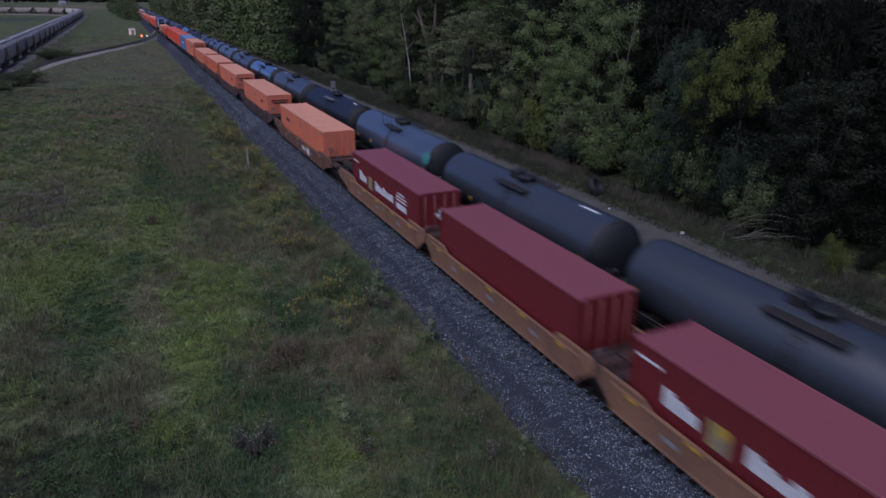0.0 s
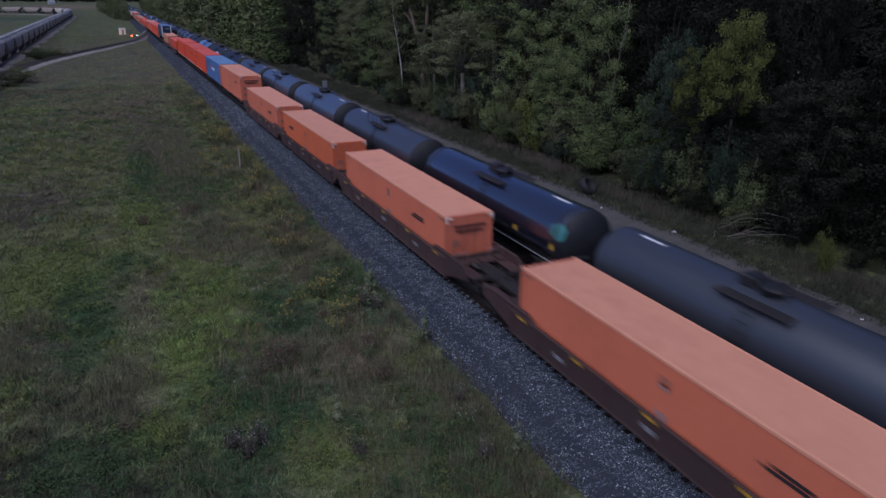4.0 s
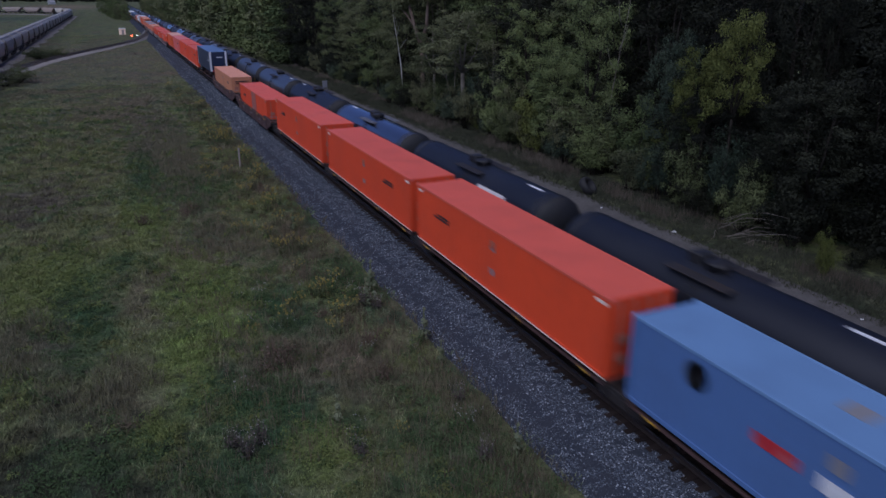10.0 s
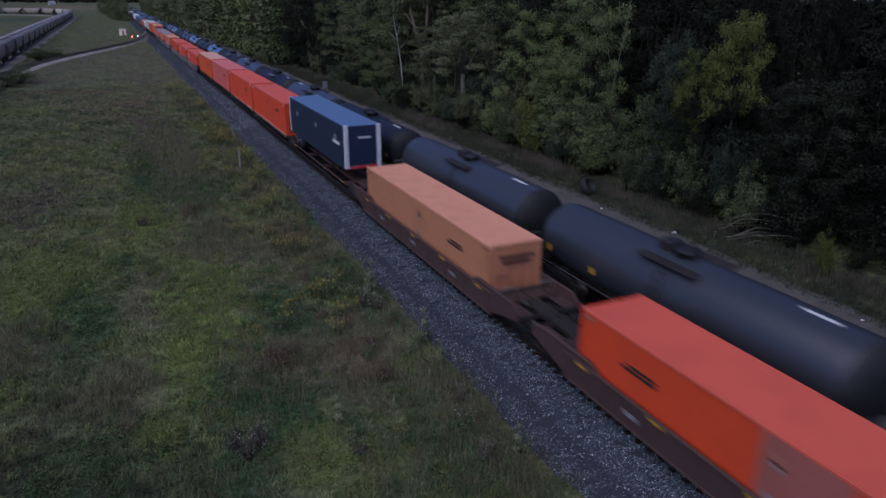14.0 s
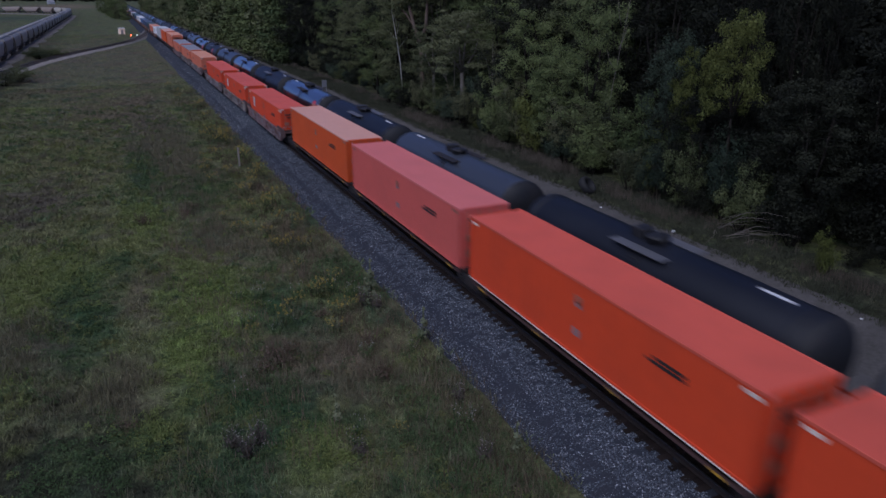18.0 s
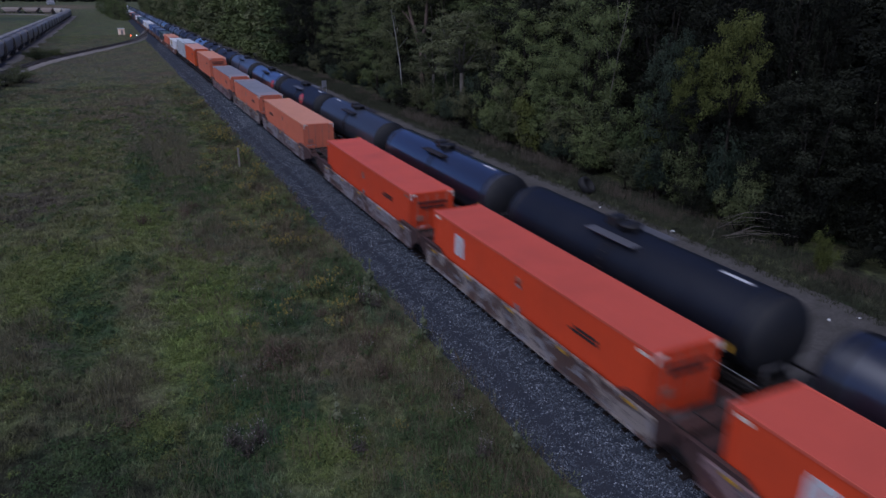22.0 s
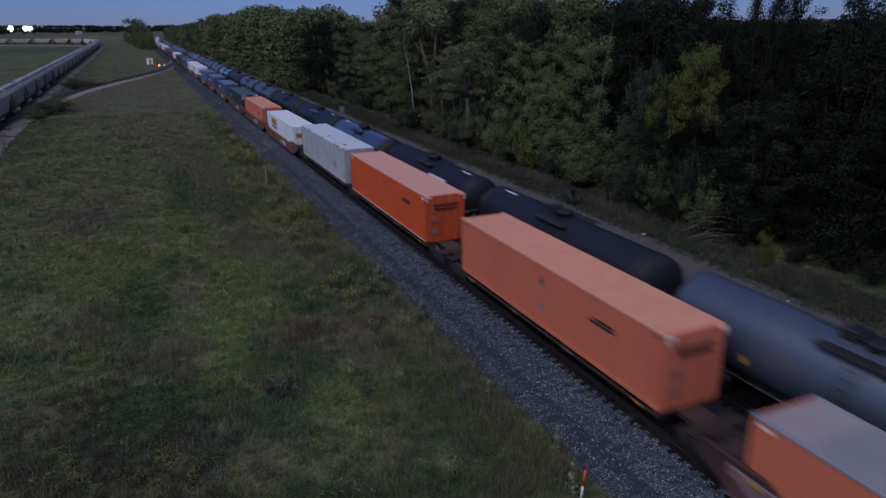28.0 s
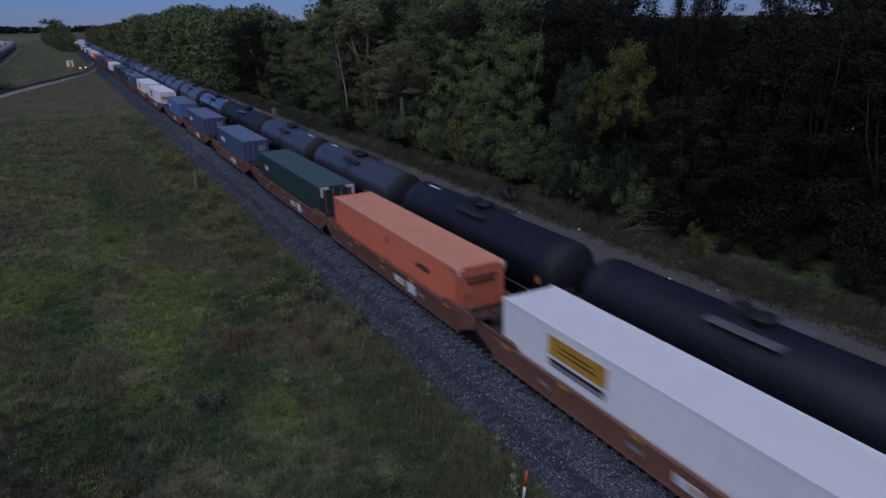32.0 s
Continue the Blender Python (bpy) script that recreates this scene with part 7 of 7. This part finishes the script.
        part("ladder", shared(("ladder", big), ladder), car)

        def end_rail():
            bm = bmesh.new()
            tube(bm, [(-0.48, 0, 1.1), (-0.48, 0, 1.95), (0.48, 0, 1.95), (0.48, 0, 1.1)], 0.02, 5)
            return mesh_of(bm, "grab_rail", "galvanised")

        def side_rail():
            bm = bmesh.new()
            tube(bm, [(-1.42, 0.6, 1.35), (-1.42, PITCH - 0.6, 1.35)], 0.018, 5)
            return mesh_of(bm, "side_rail", "galvanised")
        for y in (0.55, PITCH - 0.55):
            for sx in (-0.83, 0.83):
                part("grab_rail", shared("tank_end_rail", end_rail), car, (sx, y, 0))
        part("side_rail", shared("tank_side_rail", side_rail), car)
        for k, y in enumerate((1.9, 5.2, 12.8, 16.1)):
            a = radians(100)
            part("reflector", box_mesh("tank_plate", (-0.01, 0.01, -0.12, 0.12, -0.22, 0.22), "yellow_mark"), car, pose(-r * math.sin(a) - 0.012, y, zc + r * math.cos(a), 0, 8, 0), "yellow reflector plate")
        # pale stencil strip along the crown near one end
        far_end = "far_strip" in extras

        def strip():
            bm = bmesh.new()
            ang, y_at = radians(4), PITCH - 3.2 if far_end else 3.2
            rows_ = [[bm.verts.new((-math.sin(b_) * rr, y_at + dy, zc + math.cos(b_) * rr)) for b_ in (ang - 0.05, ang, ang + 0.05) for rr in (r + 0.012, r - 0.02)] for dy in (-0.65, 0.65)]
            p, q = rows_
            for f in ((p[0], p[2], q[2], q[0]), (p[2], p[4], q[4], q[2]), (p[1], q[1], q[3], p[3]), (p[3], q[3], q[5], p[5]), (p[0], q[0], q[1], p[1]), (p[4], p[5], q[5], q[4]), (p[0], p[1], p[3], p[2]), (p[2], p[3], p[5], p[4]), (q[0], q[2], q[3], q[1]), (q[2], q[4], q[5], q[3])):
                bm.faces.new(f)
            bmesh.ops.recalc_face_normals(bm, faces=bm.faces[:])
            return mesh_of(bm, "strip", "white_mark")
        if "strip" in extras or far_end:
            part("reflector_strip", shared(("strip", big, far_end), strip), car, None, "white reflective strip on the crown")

        def patch(y_lo, y_hi, a_lo, a_hi, material):
            bm = bmesh.new()
            n, m = 8, 10
            grid = [[bm.verts.new((-(r + 0.014) * math.sin(a_lo + (a_hi - a_lo) * j / m), y_lo + (y_hi - y_lo) * i / n, zc + (r + 0.014) * math.cos(a_lo + (a_hi - a_lo) * j / m)))
                     for j in range(m + 1)] for i in range(n + 1)]
            for i in range(n):
                for j in range(m):
                    u, w = (i + 0.5) / n * 2 - 1, (j + 0.5) / m * 2 - 1
                    if abs(u) + abs(w) < 1.45:
                        bm.faces.new((grid[i][j], grid[i + 1][j], grid[i + 1][j + 1], grid[i][j + 1]))
            bmesh.ops.delete(bm, geom=[v for v in bm.verts if not v.link_faces], context="VERTS")
            bmesh.ops.recalc_face_normals(bm, faces=bm.faces[:])
            return mesh_of(bm, "patch", material)

        def band(y_lo, y_hi, a_lo, a_hi):
            bm = bmesh.new()
            rows_ = [[bm.verts.new((-(r + 0.02) * math.sin(a_lo + (a_hi - a_lo) * j / 4), y, zc + (r + 0.02) * math.cos(a_lo + (a_hi - a_lo) * j / 4))) for j in range(5)] for y in (y_lo, y_hi)]
            for j in range(4):
                bm.faces.new((rows_[0][j], rows_[1][j], rows_[1][j + 1], rows_[0][j + 1]))
            bmesh.ops.recalc_face_normals(bm, faces=bm.faces[:])
            return mesh_of(bm, "band", "faint_mark")
        if "red" in extras:
            red = part("painted_panel", patch(2.2, 3.5, 0.95, 1.6, "red_mark"), car, None, "red eight-sided painted panel")
            part("pale_band", band(2.35, 3.35, 1.20, 1.36), red, None, "white band across the red panel")
        if "red_mid" in extras:
            red = part("painted_panel", patch(5.5, 7.1, 0.9, 1.6, "red_mark"), car, None, "red eight-sided painted panel")
            part("pale_band", band(5.7, 6.9, 1.16, 1.38), red, None, "white band across the red panel")
        if "teal" in extras:
            part("spray_mark", patch(0.95, 2.1, 0.95, 1.5, "teal_mark"), car, None, "blurred teal spray paint")
        if "side_line" in extras:
            part("side_strip", box_mesh("side_line", (-0.012, 0.012, -1.5, 1.5, -0.13, 0.13), "white_mark"), car, pose(-(r + 0.012) * math.sin(1.08), 5.8, zc + (r + 0.012) * math.cos(1.08), 0, 28, 0), "white stripe on the flank")
    coupler(car, 0.2)
    return car


G, B, S, LT = "tank_grey", "tank_black", "tank_gloss", "tank_light"
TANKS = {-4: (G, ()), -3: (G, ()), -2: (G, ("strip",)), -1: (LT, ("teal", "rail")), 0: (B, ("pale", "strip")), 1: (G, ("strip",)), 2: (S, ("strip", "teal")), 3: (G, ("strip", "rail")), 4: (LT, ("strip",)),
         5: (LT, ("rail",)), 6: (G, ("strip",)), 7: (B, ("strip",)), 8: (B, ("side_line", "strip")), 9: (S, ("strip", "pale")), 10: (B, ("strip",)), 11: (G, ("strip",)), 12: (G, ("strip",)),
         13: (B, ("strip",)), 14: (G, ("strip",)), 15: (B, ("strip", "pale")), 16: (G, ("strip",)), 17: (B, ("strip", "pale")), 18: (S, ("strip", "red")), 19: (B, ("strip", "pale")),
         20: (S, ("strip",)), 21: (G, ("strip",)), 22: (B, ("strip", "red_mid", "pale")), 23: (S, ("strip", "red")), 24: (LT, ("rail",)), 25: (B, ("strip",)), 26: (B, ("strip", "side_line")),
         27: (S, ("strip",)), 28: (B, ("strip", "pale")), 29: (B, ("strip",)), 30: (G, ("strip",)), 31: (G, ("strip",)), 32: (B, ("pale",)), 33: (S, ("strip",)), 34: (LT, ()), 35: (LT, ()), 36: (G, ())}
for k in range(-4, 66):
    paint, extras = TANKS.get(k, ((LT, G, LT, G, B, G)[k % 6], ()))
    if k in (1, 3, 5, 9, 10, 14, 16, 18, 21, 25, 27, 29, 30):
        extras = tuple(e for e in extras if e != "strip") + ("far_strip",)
    MOVING.append(tank_car(60.0 + PITCH * k, paint, k < 37, extras))


# -- standing covered hoppers on the siding --
def hopper(m, paint, label, near):
    car = thing("hopper_car", m, label, "hopper car", "standing hopper cars")

    def body():
        bm = bmesh.new()
        prof = [(1.35, 1.5), (1.58, 1.9), (1.60, 3.2), (1.50, 3.9), (1.20, 4.35), (0.55, 4.55)]
        ring = [(-x, z) for x, z in prof] + [(x, z) for x, z in prof[::-1]]
        rows = []
        for y, lift, sq in ((1.2, 2.3, 0.97), (1.9, 1.7, 1.0), (4.0, 0.0, 1.0), (13.0, 0.0, 1.0), (15.1, 1.7, 1.0), (15.8, 2.3, 0.97)):
            rows.append([bm.verts.new((x * sq, y, max(z, 1.5 + lift))) for x, z in ring])
        for a, b in zip(rows, rows[1:]):
            for i in range(len(ring)):
                j = (i + 1) % len(ring)
                try:
                    bm.faces.new((a[i], b[i], b[j], a[j]))
                except ValueError:
                    pass
        bm.faces.new(rows[0])
        bm.faces.new(rows[-1][::-1])
        bmesh.ops.recalc_face_normals(bm, faces=bm.faces[:])
        return mesh_of(bm, "hopper_body", paint)
    part("body", shared(("hopper", paint), body), car)

    def frame_():
        bm = bmesh.new()
        box(bm, -0.3, 0.3, 0.3, 16.7, 0.8, 1.1, bevel=0.02)
        for y in (0.6, 16.4):
            box(bm, -1.45, 1.45, y - 0.12, y + 0.12, 0.95, 1.3, bevel=0.02)
        for y in (2.2, 14.8):
            box(bm, -1.4, 1.4, y - 0.2, y + 0.2, 0.85, 1.4, bevel=0.02)
        for sx in (-1, 1):
            box(bm, sx * 1.5 - 0.06, sx * 1.5 + 0.06, 0.6, 16.4, 1.36, 1.55, bevel=0.01)
            for y in (0.7, 1.6, 15.4, 16.3):
                box(bm, sx * 1.45 - 0.05, sx * 1.45 + 0.05, y - 0.05, y + 0.05, 1.3, 3.9)
        return mesh_of(bm, "hopper_frame", "dark_steel")
    part("underframe", shared("hopper_frame", frame_), car)

    def bay():
        bm = bmesh.new()
        top_, low = [bm.verts.new((x, y, 1.6)) for x, y in ((-1.4, -1.8), (1.4, -1.8), (1.4, 1.8), (-1.4, 1.8))], [bm.verts.new((x, y, 0.55)) for x, y in ((-0.6, -0.5), (0.6, -0.5), (0.6, 0.5), (-0.6, 0.5))]
        for i in range(4):
            j = (i + 1) % 4
            bm.faces.new((low[i], low[j], top_[j], top_[i]))
        bm.faces.new(low[::-1])
        bm.faces.new(top_)
        return mesh_of(bm, "hopper_bay", paint)
    for y in (4.6, 8.5, 12.4):
        part("discharge_bay", shared(("bay", paint), bay), car, (0, y, 0))
    part("running_board", box_mesh("running_board", (-0.95, -0.45, 1.0, 16.0, 4.58, 4.63), "walk_grey", 0.01), car)
    part("running_board", box_mesh("running_board_far", (0.45, 0.95, 1.0, 16.0, 4.58, 4.63), "walk_grey", 0.01), car)
    part("hatch", box_mesh("hopper_hatch", (-0.33, 0.33, 2.4, 14.6, 4.5, 4.68), paint, 0.04), car, None, "long roof hatch")
    truck(car, 2.2, simple=not near)
    truck(car, 14.8, simple=not near)
    return car


hd = np.r_[0, np.cumsum(np.linalg.norm(np.diff(hop_line[:, :2], axis=0), axis=1))]
pos = 36.0
n = 0
while pos < hd[-1] - 20:
    a = np.array([np.interp(pos, hd, hop_line[:, k]) for k in range(3)])
    b = np.array([np.interp(pos + 17.0, hd, hop_line[:, k]) for k in range(3)])
    ang = math.degrees(math.atan2(b[1] - a[1], b[0] - a[0])) - 90
    pale = a[1] > 590
    hopper(pose(*a, 0, 0, ang), "hopper_tan" if pale else "hopper_grey",
           "pale tan covered hopper car on the distant curve" if pale else "weathered grey covered hopper car standing on the siding", n < 12)
    pos += 17.6
    n += 1


# -- the stretch of line and field that the trains run off to --
tagged(new("rear_stones", stones("rear_stones", 40000, -3.9, -1.08, 8.2, -55, 0.016, 0.05)), "loose grey ballast stones along the near end of the line", "stones", kind="stuff")
gx, gy = scatter(26000, -36, -4.1, 9.5, -40, 1.0)
tagged(new("rear_grass", straws("rear_grass", gx, gy, 0.12 + 0.16 * RNG.random(len(gx)), np.full(len(gx), 0.014), 6, "grass_blades", 0.5)), "pasture grass at the near end of the field", "grass", kind="stuff")


def motions():
    """Both trains run towards the camera's end of the line at one even speed."""
    for ob in MOVING:
        x, y, z = ob.matrix_basis.translation
        walk(ob, [(t, pose(x, y - SPEED * t, z)) for t in (0, 16, 32)])


motions()
